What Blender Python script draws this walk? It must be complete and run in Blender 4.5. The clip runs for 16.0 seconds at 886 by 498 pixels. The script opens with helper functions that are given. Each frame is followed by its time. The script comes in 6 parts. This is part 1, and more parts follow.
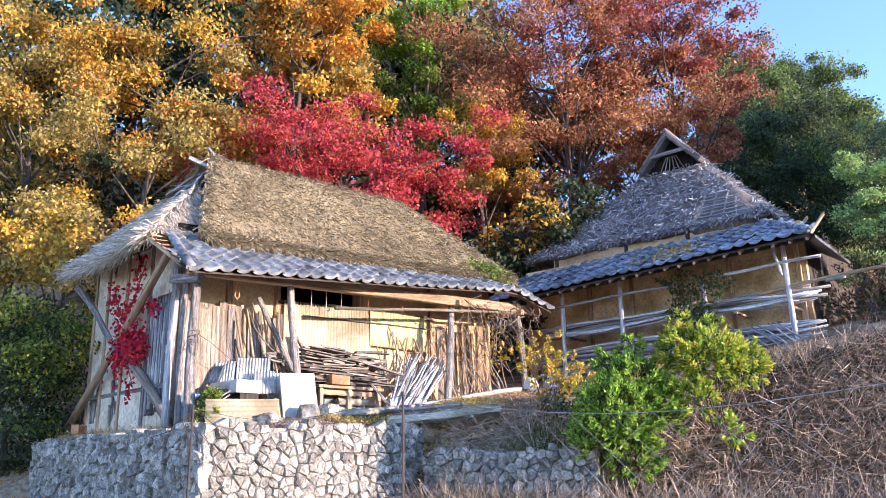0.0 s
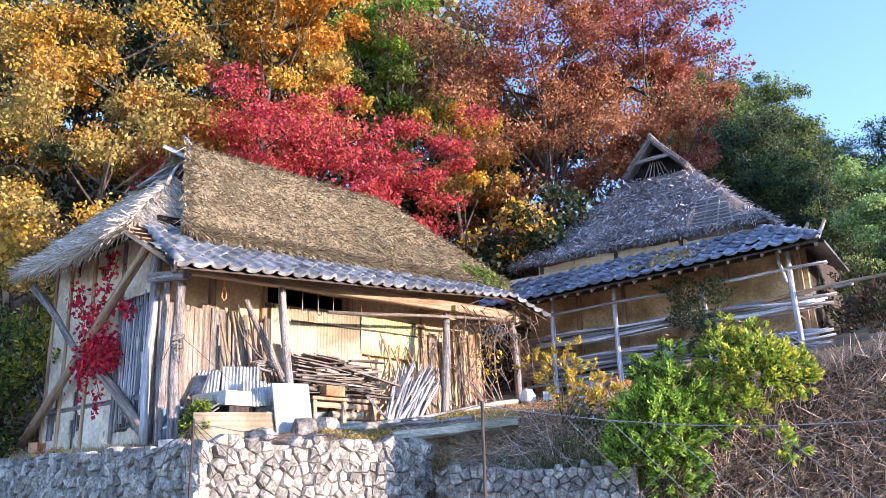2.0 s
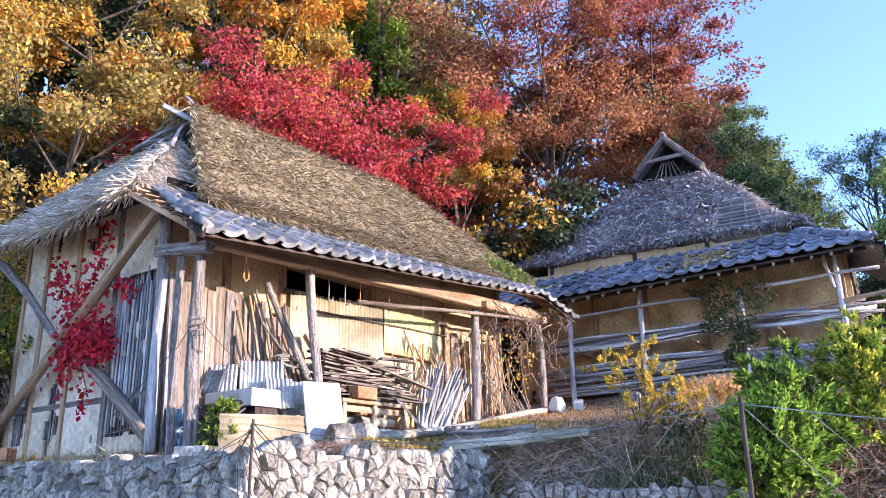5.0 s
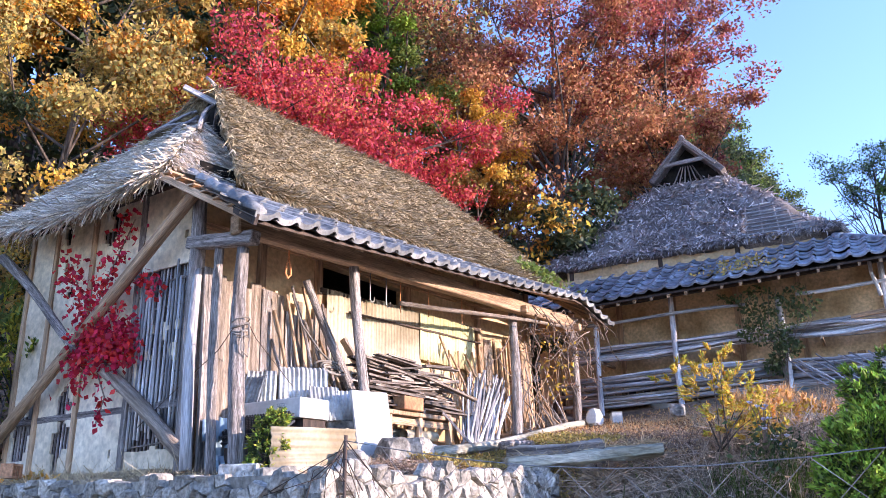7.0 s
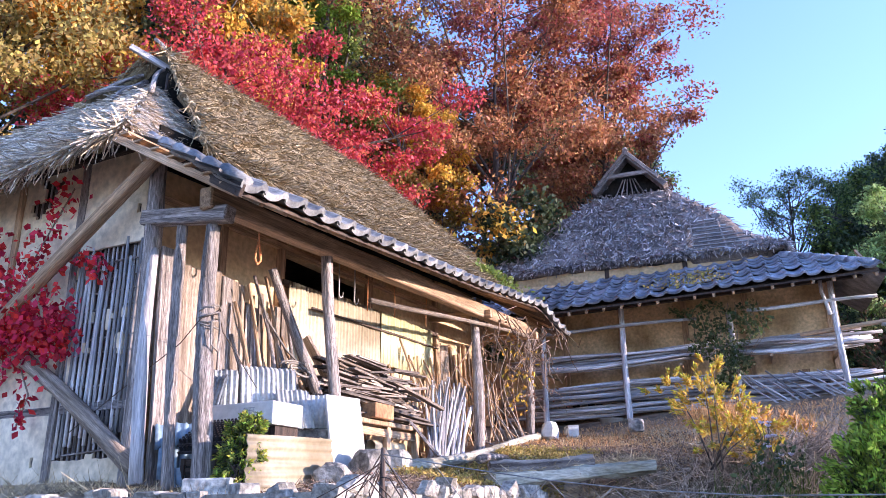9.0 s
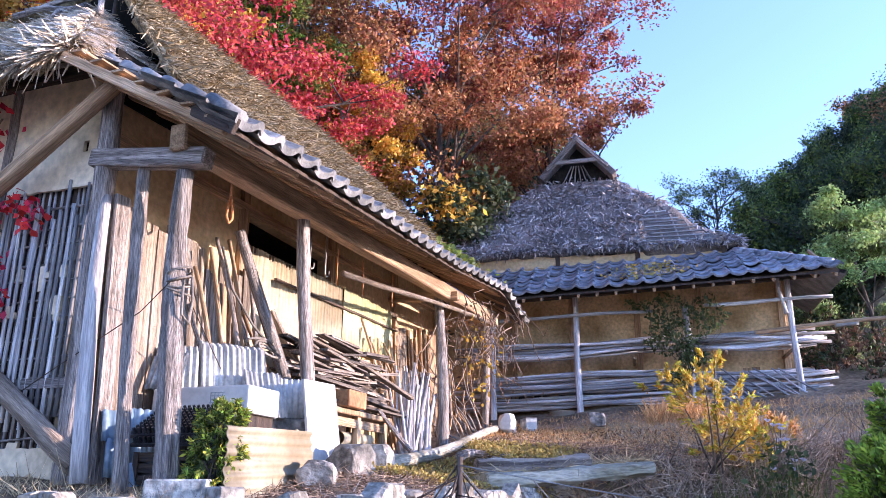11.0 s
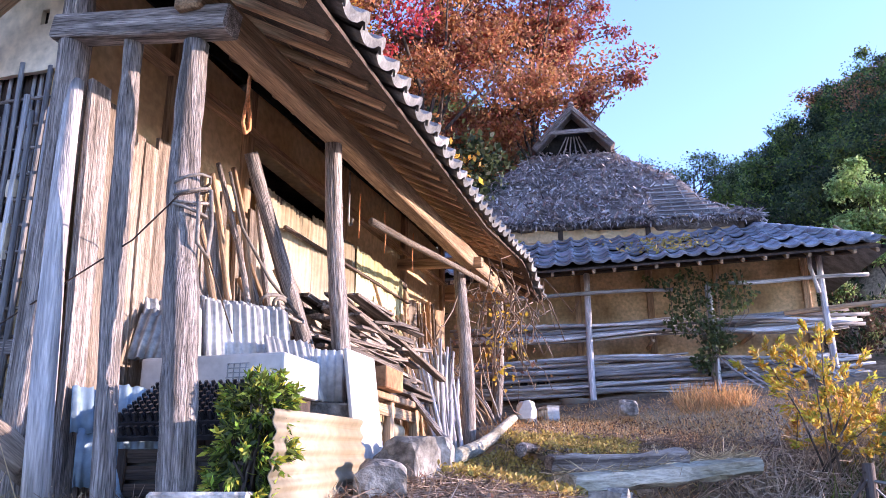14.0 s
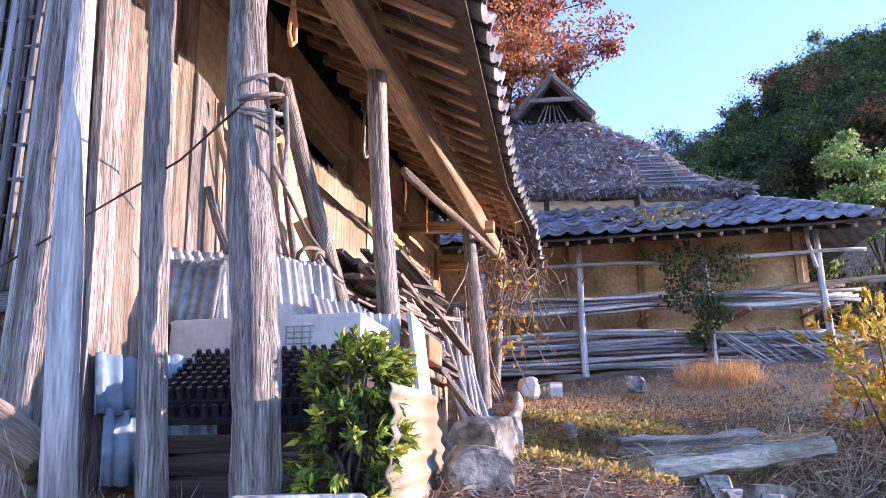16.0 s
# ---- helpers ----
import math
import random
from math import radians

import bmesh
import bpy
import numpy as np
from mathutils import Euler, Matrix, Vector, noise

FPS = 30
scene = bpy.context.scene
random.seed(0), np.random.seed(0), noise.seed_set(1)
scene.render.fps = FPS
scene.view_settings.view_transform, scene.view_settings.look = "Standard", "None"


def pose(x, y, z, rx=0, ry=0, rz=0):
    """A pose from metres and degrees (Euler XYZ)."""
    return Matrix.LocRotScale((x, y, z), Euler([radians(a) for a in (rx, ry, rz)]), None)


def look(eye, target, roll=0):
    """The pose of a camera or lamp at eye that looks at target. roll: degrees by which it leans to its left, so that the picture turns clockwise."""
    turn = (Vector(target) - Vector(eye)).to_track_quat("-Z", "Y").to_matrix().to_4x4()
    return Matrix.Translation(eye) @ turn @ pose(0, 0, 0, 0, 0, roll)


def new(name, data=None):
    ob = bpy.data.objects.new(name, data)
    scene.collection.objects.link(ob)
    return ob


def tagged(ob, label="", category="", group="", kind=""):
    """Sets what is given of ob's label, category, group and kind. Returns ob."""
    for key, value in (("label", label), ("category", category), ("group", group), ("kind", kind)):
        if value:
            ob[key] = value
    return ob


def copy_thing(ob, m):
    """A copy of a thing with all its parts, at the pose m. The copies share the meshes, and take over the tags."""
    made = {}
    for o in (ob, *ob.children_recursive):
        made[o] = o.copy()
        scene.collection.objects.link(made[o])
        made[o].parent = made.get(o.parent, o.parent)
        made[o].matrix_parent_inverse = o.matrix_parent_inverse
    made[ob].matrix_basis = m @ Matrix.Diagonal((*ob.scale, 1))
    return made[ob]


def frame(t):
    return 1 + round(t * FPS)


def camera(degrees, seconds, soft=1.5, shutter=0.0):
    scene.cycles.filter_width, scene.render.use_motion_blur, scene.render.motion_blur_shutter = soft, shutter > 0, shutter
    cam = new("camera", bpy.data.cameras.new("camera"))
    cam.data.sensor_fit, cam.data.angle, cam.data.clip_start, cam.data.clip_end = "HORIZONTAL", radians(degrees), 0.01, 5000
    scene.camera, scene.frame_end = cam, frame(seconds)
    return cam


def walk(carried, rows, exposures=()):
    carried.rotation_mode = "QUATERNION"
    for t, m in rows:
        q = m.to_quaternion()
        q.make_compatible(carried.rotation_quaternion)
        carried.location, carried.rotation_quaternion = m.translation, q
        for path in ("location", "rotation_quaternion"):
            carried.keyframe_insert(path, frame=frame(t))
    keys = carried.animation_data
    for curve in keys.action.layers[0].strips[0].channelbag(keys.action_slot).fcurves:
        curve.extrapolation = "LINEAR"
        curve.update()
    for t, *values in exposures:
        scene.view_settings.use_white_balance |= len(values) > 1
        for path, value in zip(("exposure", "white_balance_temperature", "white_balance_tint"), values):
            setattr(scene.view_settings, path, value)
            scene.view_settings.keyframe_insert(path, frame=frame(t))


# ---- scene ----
cam = camera(58.7, 16.0, soft=0.8)
PATH = [
    (0, (-0.129, -0.755, 0.859), (-0.138, 1.171, 1.398), -1.1),
    (0.5, (-0.37, -0.492, 0.915), (-0.346, 1.433, 1.459), -1.1),
    (1, (-0.616, -0.246, 0.933), (-0.565, 1.676, 1.484), -1.1),
    (1.5, (-0.885, -0.021, 1.009), (-0.775, 1.898, 1.561), -1.3),
    (2, (-1.088, 0.295, 0.946), (-0.949, 2.207, 1.515), -1.7),
    (2.5, (-1.332, 0.562, 0.956), (-1.165, 2.472, 1.526), -1.7),
    (3, (-1.524, 0.806, 0.968), (-1.329, 2.712, 1.542), -1.8),
    (3.5, (-1.705, 1.131, 1.066), (-1.474, 3.036, 1.629), -1.4),
    (4, (-1.917, 1.464, 1.01), (-1.665, 3.362, 1.586), -1.2),
    (6.5, (-3.024, 2.744, 1.147), (-2.687, 4.62, 1.755), -1.0),
    (7, (-3.199, 3.02, 1.176), (-2.844, 4.889, 1.794), -1.0),
    (7.5, (-3.43, 3.237, 1.205), (-3.054, 5.099, 1.83), -1.1),
    (8, (-3.596, 3.477, 1.218), (-3.193, 5.332, 1.846), -1.1),
    (8.5, (-3.704, 3.722, 1.253), (-3.204, 5.548, 1.895), -1.1),
    (9, (-3.838, 4.01, 1.268), (-3.245, 5.81, 1.907), -0.6),
    (9.2, (-3.896, 4.037, 1.278), (-3.263, 5.825, 1.914), -0.5),
    (11.3, (-4.284, 5.35, 1.439), (-3.442, 7.063, 2.037), 0.4),
    (11.5, (-4.297, 5.483, 1.439), (-3.435, 7.187, 2.036), 0.4),
    (12, (-4.283, 5.801, 1.469), (-3.399, 7.492, 2.067), 0.4),
    (12.5, (-4.332, 6.083, 1.481), (-3.427, 7.766, 2.07), 0.5),
    (13, (-4.357, 6.376, 1.518), (-3.427, 8.046, 2.107), 0.2),
    (13.5, (-4.33, 6.671, 1.53), (-3.391, 8.336, 2.118), -0.0),
    (14, (-4.311, 6.923, 1.534), (-3.372, 8.589, 2.117), 0.0),
    (14.5, (-4.376, 7.2, 1.56), (-3.413, 8.857, 2.131), 0.2),
    (15, (-4.353, 7.48, 1.578), (-3.302, 9.092, 2.121), -0.4),
    (15.5, (-4.348, 7.737, 1.6), (-3.273, 9.336, 2.137), -0.6),
    (16, (-4.505, 7.919, 1.597), (-3.433, 9.522, 2.127), -0.4),
]
walk(cam, [(t, look(eye, target, roll)) for t, eye, target, roll in PATH], exposures=[(0, 2.2, 6400, 25), (8, 2.25, 6300, 32), (16, 2.3, 6450, 37)])

# ---- sky and sun ----
SUN_EL, SUN_AZ = 8.5, 117.0
world = bpy.data.worlds.new("sky")
scene.world = world
world.use_nodes = True
wn = world.node_tree.nodes
sky = wn.new("ShaderNodeTexSky")
sky.sky_type, sky.sun_disc = "NISHITA", False
sky.sun_elevation, sky.sun_rotation = radians(SUN_EL + 9), radians(SUN_AZ)
sky.air_density, sky.dust_density, sky.ozone_density = 0.95, 0.05, 4.5
wn["Background"].inputs["Strength"].default_value = 0.135
world.node_tree.links.new(sky.outputs[0], wn["Background"].inputs["Color"])
sun_data = bpy.data.lights.new("sun", "SUN")
sun_data.energy, sun_data.angle, sun_data.color = 2.4, radians(0.6), (1.0, 0.88, 0.71)
sun = new("sun", sun_data)
sx, sy = math.sin(radians(SUN_AZ)), math.cos(radians(SUN_AZ))
sun.matrix_world = look((40 * sx, 40 * sy, 40 * math.tan(radians(SUN_EL))), (0, 0, 0))

# ---- materials ----
def mat(name, c1, c2, scale=4.0, rough=0.8, bump=0.3, fine=60.0, metal=0.0, stretch=(1, 1, 1), vary=0.25, island=False, stain=0.35, spec=0.4, through_light=0.0, hue=0.0):
    m = bpy.data.materials.new(name)
    m.use_nodes = True
    nt = m.node_tree
    n, l = nt.nodes, nt.links
    bsdf = n["Principled BSDF"]
    tc = n.new("ShaderNodeTexCoord")
    if island:
        rnd = n.new("ShaderNodeNewGeometry").outputs["Random Per Island"]
    else:
        rnd = n.new("ShaderNodeObjectInfo").outputs["Random"]
    off = n.new("ShaderNodeVectorMath"); off.operation = "MULTIPLY_ADD"
    comb = n.new("ShaderNodeCombineXYZ")
    for i in range(3):
        l.new(rnd, comb.inputs[i])
    off.inputs[1].default_value = (37.0, 19.0, 53.0)
    l.new(comb.outputs[0], off.inputs[0])
    l.new(tc.outputs["Object"], off.inputs[2])
    mp = n.new("ShaderNodeMapping")
    mp.inputs["Scale"].default_value = stretch
    l.new(off.outputs[0], mp.inputs["Vector"])
    big = n.new("ShaderNodeTexNoise")
    big.inputs["Scale"].default_value, big.inputs["Detail"].default_value = scale, 4
    l.new(mp.outputs[0], big.inputs["Vector"])
    small = n.new("ShaderNodeTexNoise")
    small.inputs["Scale"].default_value, small.inputs["Detail"].default_value = fine, 5
    l.new(mp.outputs[0], small.inputs["Vector"])
    ramp = n.new("ShaderNodeValToRGB")
    ramp.color_ramp.elements[0].position, ramp.color_ramp.elements[1].position = 0.36, 0.64
    ramp.color_ramp.elements[0].color, ramp.color_ramp.elements[1].color = (*c1, 1), (*c2, 1)
    l.new(big.outputs["Fac"], ramp.inputs[0])
    mul = n.new("ShaderNodeMapRange")
    mul.inputs["From Min"].default_value, mul.inputs["From Max"].default_value = 0.3, 0.7
    mul.inputs["To Min"].default_value, mul.inputs["To Max"].default_value = 1 - stain, 1 + stain
    l.new(small.outputs["Fac"], mul.inputs["Value"])
    rv = n.new("ShaderNodeMapRange")
    rv.inputs["To Min"].default_value, rv.inputs["To Max"].default_value = 1 - vary, 1 + vary
    l.new(rnd, rv.inputs["Value"])
    pr = n.new("ShaderNodeMath"); pr.operation = "MULTIPLY"
    l.new(mul.outputs[0], pr.inputs[0]); l.new(rv.outputs[0], pr.inputs[1])
    hsv = n.new("ShaderNodeHueSaturation")
    l.new(ramp.outputs[0], hsv.inputs["Color"]); l.new(pr.outputs[0], hsv.inputs["Value"])
    if hue:
        hv = n.new("ShaderNodeMapRange")
        hv.inputs["To Min"].default_value, hv.inputs["To Max"].default_value = 0.5 - hue, 0.5 + hue
        frac = n.new("ShaderNodeMath"); frac.operation = "FRACT"
        m7 = n.new("ShaderNodeMath"); m7.operation = "MULTIPLY"; m7.inputs[1].default_value = 7.3
        l.new(rnd, m7.inputs[0]); l.new(m7.outputs[0], frac.inputs[0]); l.new(frac.outputs[0], hv.inputs["Value"])
        l.new(hv.outputs[0], hsv.inputs["Hue"])
    l.new(hsv.outputs[0], bsdf.inputs["Base Color"])
    bsdf.inputs["Roughness"].default_value, bsdf.inputs["Metallic"].default_value = rough, metal
    bsdf.inputs["Specular IOR Level"].default_value = spec
    if bump:
        bp = n.new("ShaderNodeBump")
        bp.inputs["Strength"].default_value, bp.inputs["Distance"].default_value = bump, 0.02
        l.new(small.outputs["Fac"], bp.inputs["Height"]); l.new(bp.outputs[0], bsdf.inputs["Normal"])
    if through_light:
        tr = n.new("ShaderNodeBsdfTranslucent")
        l.new(hsv.outputs[0], tr.inputs["Color"])
        mx = n.new("ShaderNodeMixShader"); mx.inputs[0].default_value = through_light
        l.new(bsdf.outputs[0], mx.inputs[1]); l.new(tr.outputs[0], mx.inputs[2])
        l.new(mx.outputs[0], n["Material Output"].inputs["Surface"])
    return m


GRAIN = (6.0, 6.0, 0.35)
WOOD_GREY = mat("weathered_grey_wood", (0.15, 0.125, 0.11), (0.42, 0.37, 0.34), 5, 0.85, 1.0, 34, stretch=GRAIN, stain=0.7)
WOOD_PALE = mat("pale_wood_board", (0.17, 0.125, 0.09), (0.41, 0.33, 0.26), 4, 0.85, 0.9, 34, stretch=GRAIN, stain=0.45, vary=0.35)
WOOD_BROWN = mat("brown_old_wood", (0.28, 0.175, 0.10), (0.58, 0.385, 0.235), 3, 0.8, 0.6, 20, stretch=GRAIN, stain=0.4)
# Dark wood, also the painted shade behind lath and on barn walls.
WOOD_AND_SHADE = mat("smoked_wood_and_shade", (0.035, 0.025, 0.02), (0.09, 0.06, 0.045), 3, 0.8, 0.5, 20, stretch=GRAIN)
WOOD_SPLIT = mat("split_firewood", (0.08, 0.06, 0.05), (0.34, 0.28, 0.23), 4, 0.85, 0.8, 25, stretch=GRAIN, vary=0.5)
WOOD_SILVER = mat("silver_grey_poles", (0.26, 0.255, 0.265), (0.58, 0.56, 0.55), 3, 0.8, 0.6, 20, stretch=GRAIN, vary=0.45)
CLAY = mat("ochre_clay_wall", (0.50, 0.34, 0.18), (0.66, 0.49, 0.29), 1.6, 0.95, 0.5, 18, stain=0.2, vary=0.05)
CLAY_PALE = mat("pale_bleached_clay", (0.56, 0.45, 0.31), (0.80, 0.70, 0.54), 1.1, 0.95, 0.6, 14, stain=0.25, vary=0.05)
# Bleached copy of the silver poles, coloured lighter to lift the barn's shade.
BLEACHED_LIFTED = mat("bleached_lifted_poles", (0.25, 0.24, 0.25), (0.66, 0.63, 0.62), 3, 0.8, 0.6, 20, stretch=GRAIN, vary=0.5)
CLAY_DARK = mat("dark_clay_wall", (0.40, 0.26, 0.13), (0.80, 0.60, 0.36), 1.6, 0.95, 0.5, 18, stain=0.25, vary=0.05)
THATCH = mat("weathered_thatch", (0.17, 0.125, 0.07), (0.40, 0.31, 0.18), 1.3, 1.0, 1.0, 40, stain=0.5, vary=0.05, spec=0.1)
STRAW = mat("thatch_straw", (0.17, 0.125, 0.07), (0.50, 0.40, 0.25), 2, 0.95, 0.0, 30, vary=0.55, island=True, spec=0.15)
STRAW_GREY = mat("grey_thatch_straw", (0.20, 0.18, 0.18), (0.56, 0.51, 0.50), 2, 0.95, 0.0, 30, vary=0.55, island=True, spec=0.15)
STRAW_PALE = mat("pale_straw", (0.44, 0.365, 0.28), (0.80, 0.70, 0.57), 2, 0.95, 0.0, 30, vary=0.4, island=True, spec=0.15)
THATCH_GREY = mat("grey_thatch", (0.12, 0.105, 0.10), (0.30, 0.26, 0.24), 1.3, 1.0, 1.0, 40, stain=0.5, vary=0.05, spec=0.1)
TILE = mat("smoked_roof_tile", (0.085, 0.09, 0.095), (0.27, 0.268, 0.255), 6, 0.6, 0.4, 40, vary=0.4, stain=0.25, spec=0.5)
TILE_BLUE = mat("blue_grey_roof_tile", (0.085, 0.10, 0.125), (0.28, 0.305, 0.345), 6, 0.45, 0.4, 40, vary=0.45, stain=0.25, spec=0.6)
STONE = mat("rubble_stone", (0.17, 0.155, 0.13), (0.43, 0.39, 0.33), 7, 0.9, 1.0, 35, vary=0.35, stain=0.5)
MORTAR = mat("wall_core_earth", (0.15, 0.13, 0.105), (0.34, 0.30, 0.24), 3, 1.0, 0.8, 25)
EARTH = mat("earth_and_leaf_litter", (0.15, 0.105, 0.07), (0.43, 0.32, 0.215), 0.8, 1.0, 1.0, 14, stain=0.5, vary=0.0, spec=0.1)
ASPHALT = mat("old_asphalt", (0.05, 0.05, 0.05), (0.09, 0.09, 0.088), 2, 0.9, 0.4, 120, stain=0.3, vary=0.0)
DRYGRASS = mat("dry_grass", (0.42, 0.30, 0.17), (0.74, 0.58, 0.36), 2, 0.95, 0.0, 30, vary=0.5, island=True, spec=0.1, through_light=0.3)
RUSTGRASS = mat("rust_orange_grass", (0.58, 0.30, 0.12), (0.82, 0.52, 0.25), 2, 0.95, 0.0, 30, vary=0.4, island=True, spec=0.1, through_light=0.3)
GREENGRASS = mat("green_grass", (0.05, 0.09, 0.02), (0.14, 0.19, 0.05), 2, 0.95, 0.0, 30, vary=0.4, island=True, spec=0.1, through_light=0.3)
TWIG = mat("dry_twigs", (0.13, 0.09, 0.065), (0.36, 0.27, 0.21), 2, 0.95, 0.0, 30, vary=0.6, island=True, spec=0.1)
BANKTWIG = mat("bramble_twigs", (0.08, 0.055, 0.042), (0.52, 0.39, 0.30), 2, 0.95, 0.0, 30, vary=0.7, island=True, spec=0.1)
# Near-black colour that paints the shade inside openings and gaps.
HOLLOW_SHADE = mat("hollow_shade", (0.008, 0.007, 0.006), (0.02, 0.017, 0.014), 3, 1.0, 0.2, 20, spec=0.1)
DEADVINE = mat("pale_dead_vine", (0.26, 0.19, 0.14), (0.58, 0.46, 0.35), 2, 0.95, 0.0, 30, vary=0.5, island=True, spec=0.1)
BARK = mat("tree_bark", (0.045, 0.036, 0.03), (0.13, 0.10, 0.08), 4, 0.95, 0.8, 20, stretch=(3, 3, 0.6))


def leafmat(name, c1, c2, vary=0.45, hue=0.02):
    return mat(name, c1, c2, 0.7, 0.6, 0.0, 3, vary=vary, island=True, stain=0.15, spec=0.3, through_light=0.4, hue=hue)


L_YELLOW = leafmat("yellow_leaves", (0.58, 0.33, 0.05), (0.76, 0.50, 0.09))
L_OLIVE = leafmat("olive_yellow_leaves", (0.32, 0.24, 0.07), (0.54, 0.40, 0.12))
L_ORANGE = leafmat("orange_leaves", (0.58, 0.26, 0.04), (0.76, 0.41, 0.065))
L_RED = leafmat("red_maple_leaves", (0.40, 0.035, 0.04), (0.74, 0.12, 0.11), hue=0.02)
L_RUST = leafmat("rust_brown_leaves", (0.32, 0.135, 0.06), (0.56, 0.26, 0.12))
L_PURPLE = leafmat("purple_red_leaves", (0.27, 0.065, 0.06), (0.46, 0.15, 0.085))
L_DARK = leafmat("evergreen_and_shade_leaves", (0.03, 0.05, 0.025), (0.075, 0.10, 0.045))
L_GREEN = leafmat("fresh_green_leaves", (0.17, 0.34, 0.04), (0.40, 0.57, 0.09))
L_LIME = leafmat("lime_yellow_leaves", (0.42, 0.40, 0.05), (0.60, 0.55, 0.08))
L_IVY_SHADE = leafmat("ivy_and_shade_leaves", (0.05, 0.08, 0.03), (0.12, 0.15, 0.06))
L_DEAD = leafmat("dead_brown_leaves", (0.09, 0.05, 0.035), (0.22, 0.13, 0.09))
L_PALE = leafmat("pale_green_leaves", (0.17, 0.23, 0.09), (0.32, 0.38, 0.17))
L_FRESH = leafmat("light_fresh_green_leaves", (0.20, 0.33, 0.10), (0.38, 0.52, 0.20))
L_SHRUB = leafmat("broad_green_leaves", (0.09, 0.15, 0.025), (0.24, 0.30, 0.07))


# ---- building helpers ----
def part(name, bm, material, parent, label="", smooth=False):
    me = bpy.data.meshes.new(name)
    bm.normal_update()
    bm.to_mesh(me)
    bm.free()
    me.materials.append(material)
    if smooth:
        me.polygons.foreach_set("use_smooth", [True] * len(me.polygons))
    ob = new(name, me)
    ob.parent = parent
    if label:
        ob["label"] = label
    return ob


def thing(name, m, label, category, group="", kind=""):
    ob = new(name)
    ob.empty_display_size = 0.1
    ob.matrix_world = m
    return tagged(ob, label, category, group, kind)


def box(bm, c, size, m=None, taper=1.0):
    mm = (m or Matrix()) @ Matrix.Translation(c) @ Matrix.Diagonal((*size, 1))
    vs = bmesh.ops.create_cube(bm, size=1.0, matrix=mm)["verts"]
    return vs


def bevelled(bm, width=0.01, segments=1):
    bmesh.ops.bevel(bm, geom=list(bm.edges), offset=width, segments=segments, affect="EDGES", profile=0.6)
    return bm


def tube(bm, pts, radii, n=8, cap=True):
    """A round bar along points, with a radius at each."""
    rings = []
    pts = [Vector(p) for p in pts]
    side = None
    for i, p in enumerate(pts):
        t = (pts[min(i + 1, len(pts) - 1)] - pts[max(i - 1, 0)]).normalized()
        if side is None:
            side = t.orthogonal().normalized()
        else:
            side = (side - t * side.dot(t)).normalized()
        up = t.cross(side)
        r = radii[i] if hasattr(radii, "__len__") else radii
        rings.append([bm.verts.new(p + (side * math.cos(2 * math.pi * k / n) + up * math.sin(2 * math.pi * k / n)) * r) for k in range(n)])
    for a, b in zip(rings, rings[1:]):
        for k in range(n):
            bm.faces.new((a[k], a[(k + 1) % n], b[(k + 1) % n], b[k]))
    if cap:
        bm.faces.new(rings[0][::-1])
        bm.faces.new(rings[-1])
    return rings


def along(p, q, spin=0.0):
    """The pose whose z runs from p to q."""
    p, q = Vector(p), Vector(q)
    z = (q - p).normalized()
    x = Vector((0, 0, 1)).cross(z)
    x = x.normalized() if x.length > 0.05 else Vector((1, 0, 0))
    y = z.cross(x)
    m = Matrix((x, y, z)).transposed().to_4x4()
    m.translation = p
    return m @ Matrix.Rotation(spin, 4, "Z")


def bar(name, p, q, w, h, material, parent, label="", spin=0.0, wear=0.004):
    """A squared timber from p to q in the parent's space."""
    L = (Vector(q) - Vector(p)).length
    bm = bmesh.new()
    n = max(1, int(L / 0.5))
    rings = []
    for i in range(n + 1):
        j = [random.uniform(-wear, wear) for _ in range(8)]
        z = L * i / n
        rings.append([bm.verts.new((sx_ * (w / 2 + j[k]), sy_ * (h / 2 + j[k + 4]), z)) for k, (sx_, sy_) in enumerate(((-1, -1), (1, -1), (1, 1), (-1, 1)))])
    for a, b in zip(rings, rings[1:]):
        for k in range(4):
            bm.faces.new((a[k], a[(k + 1) % 4], b[(k + 1) % 4], b[k]))
    bm.faces.new(rings[0][::-1]); bm.faces.new(rings[-1])
    if min(w, h) > 0.03:
        bmesh.ops.bevel(bm, geom=list(bm.edges), offset=min(w, h) * 0.1, segments=1, affect="EDGES")
    ob = part(name, bm, material, parent, label)
    ob.matrix_local = along(p, q, spin)
    return ob


def log(name, p, q, r0, r1, material, parent, label="", bend=0.02, n=10, steps=8):
    """A round timber from p to q, a little bent and uneven."""
    L = (Vector(q) - Vector(p)).length
    bm = bmesh.new()
    ph = random.uniform(0, 6)
    pts, rad = [], []
    for i in range(steps + 1):
        f = i / steps
        pts.append((bend * math.sin(f * 3.14 * 1.3 + ph), bend * math.sin(f * 3.14 * 1.7 + 2 * ph), L * f))
        rad.append((r0 + (r1 - r0) * f) * random.uniform(0.93, 1.06))
    off = Vector(pts[0])
    tube(bm, [Vector(p_) - off * (1 - i / steps) for i, p_ in enumerate(pts)], rad, n)
    for v in bm.verts:
        ang = math.atan2(v.co.y, v.co.x)
        k = 1 + 0.05 * math.sin(ang * 3 + ph + v.co.z)
        if n > 16:
            k -= 0.16 * max(0.0, noise.noise((math.cos(ang) * 5, math.sin(ang) * 5, v.co.z * 0.8 + ph)) - 0.05) + 0.03 * noise.noise((ang * 9, v.co.z * 2, ph))
        v.co.x *= k; v.co.y *= k
    ob = part(name, bm, material, parent, label, smooth=True)
    ob.matrix_local = along(p, q)
    return ob


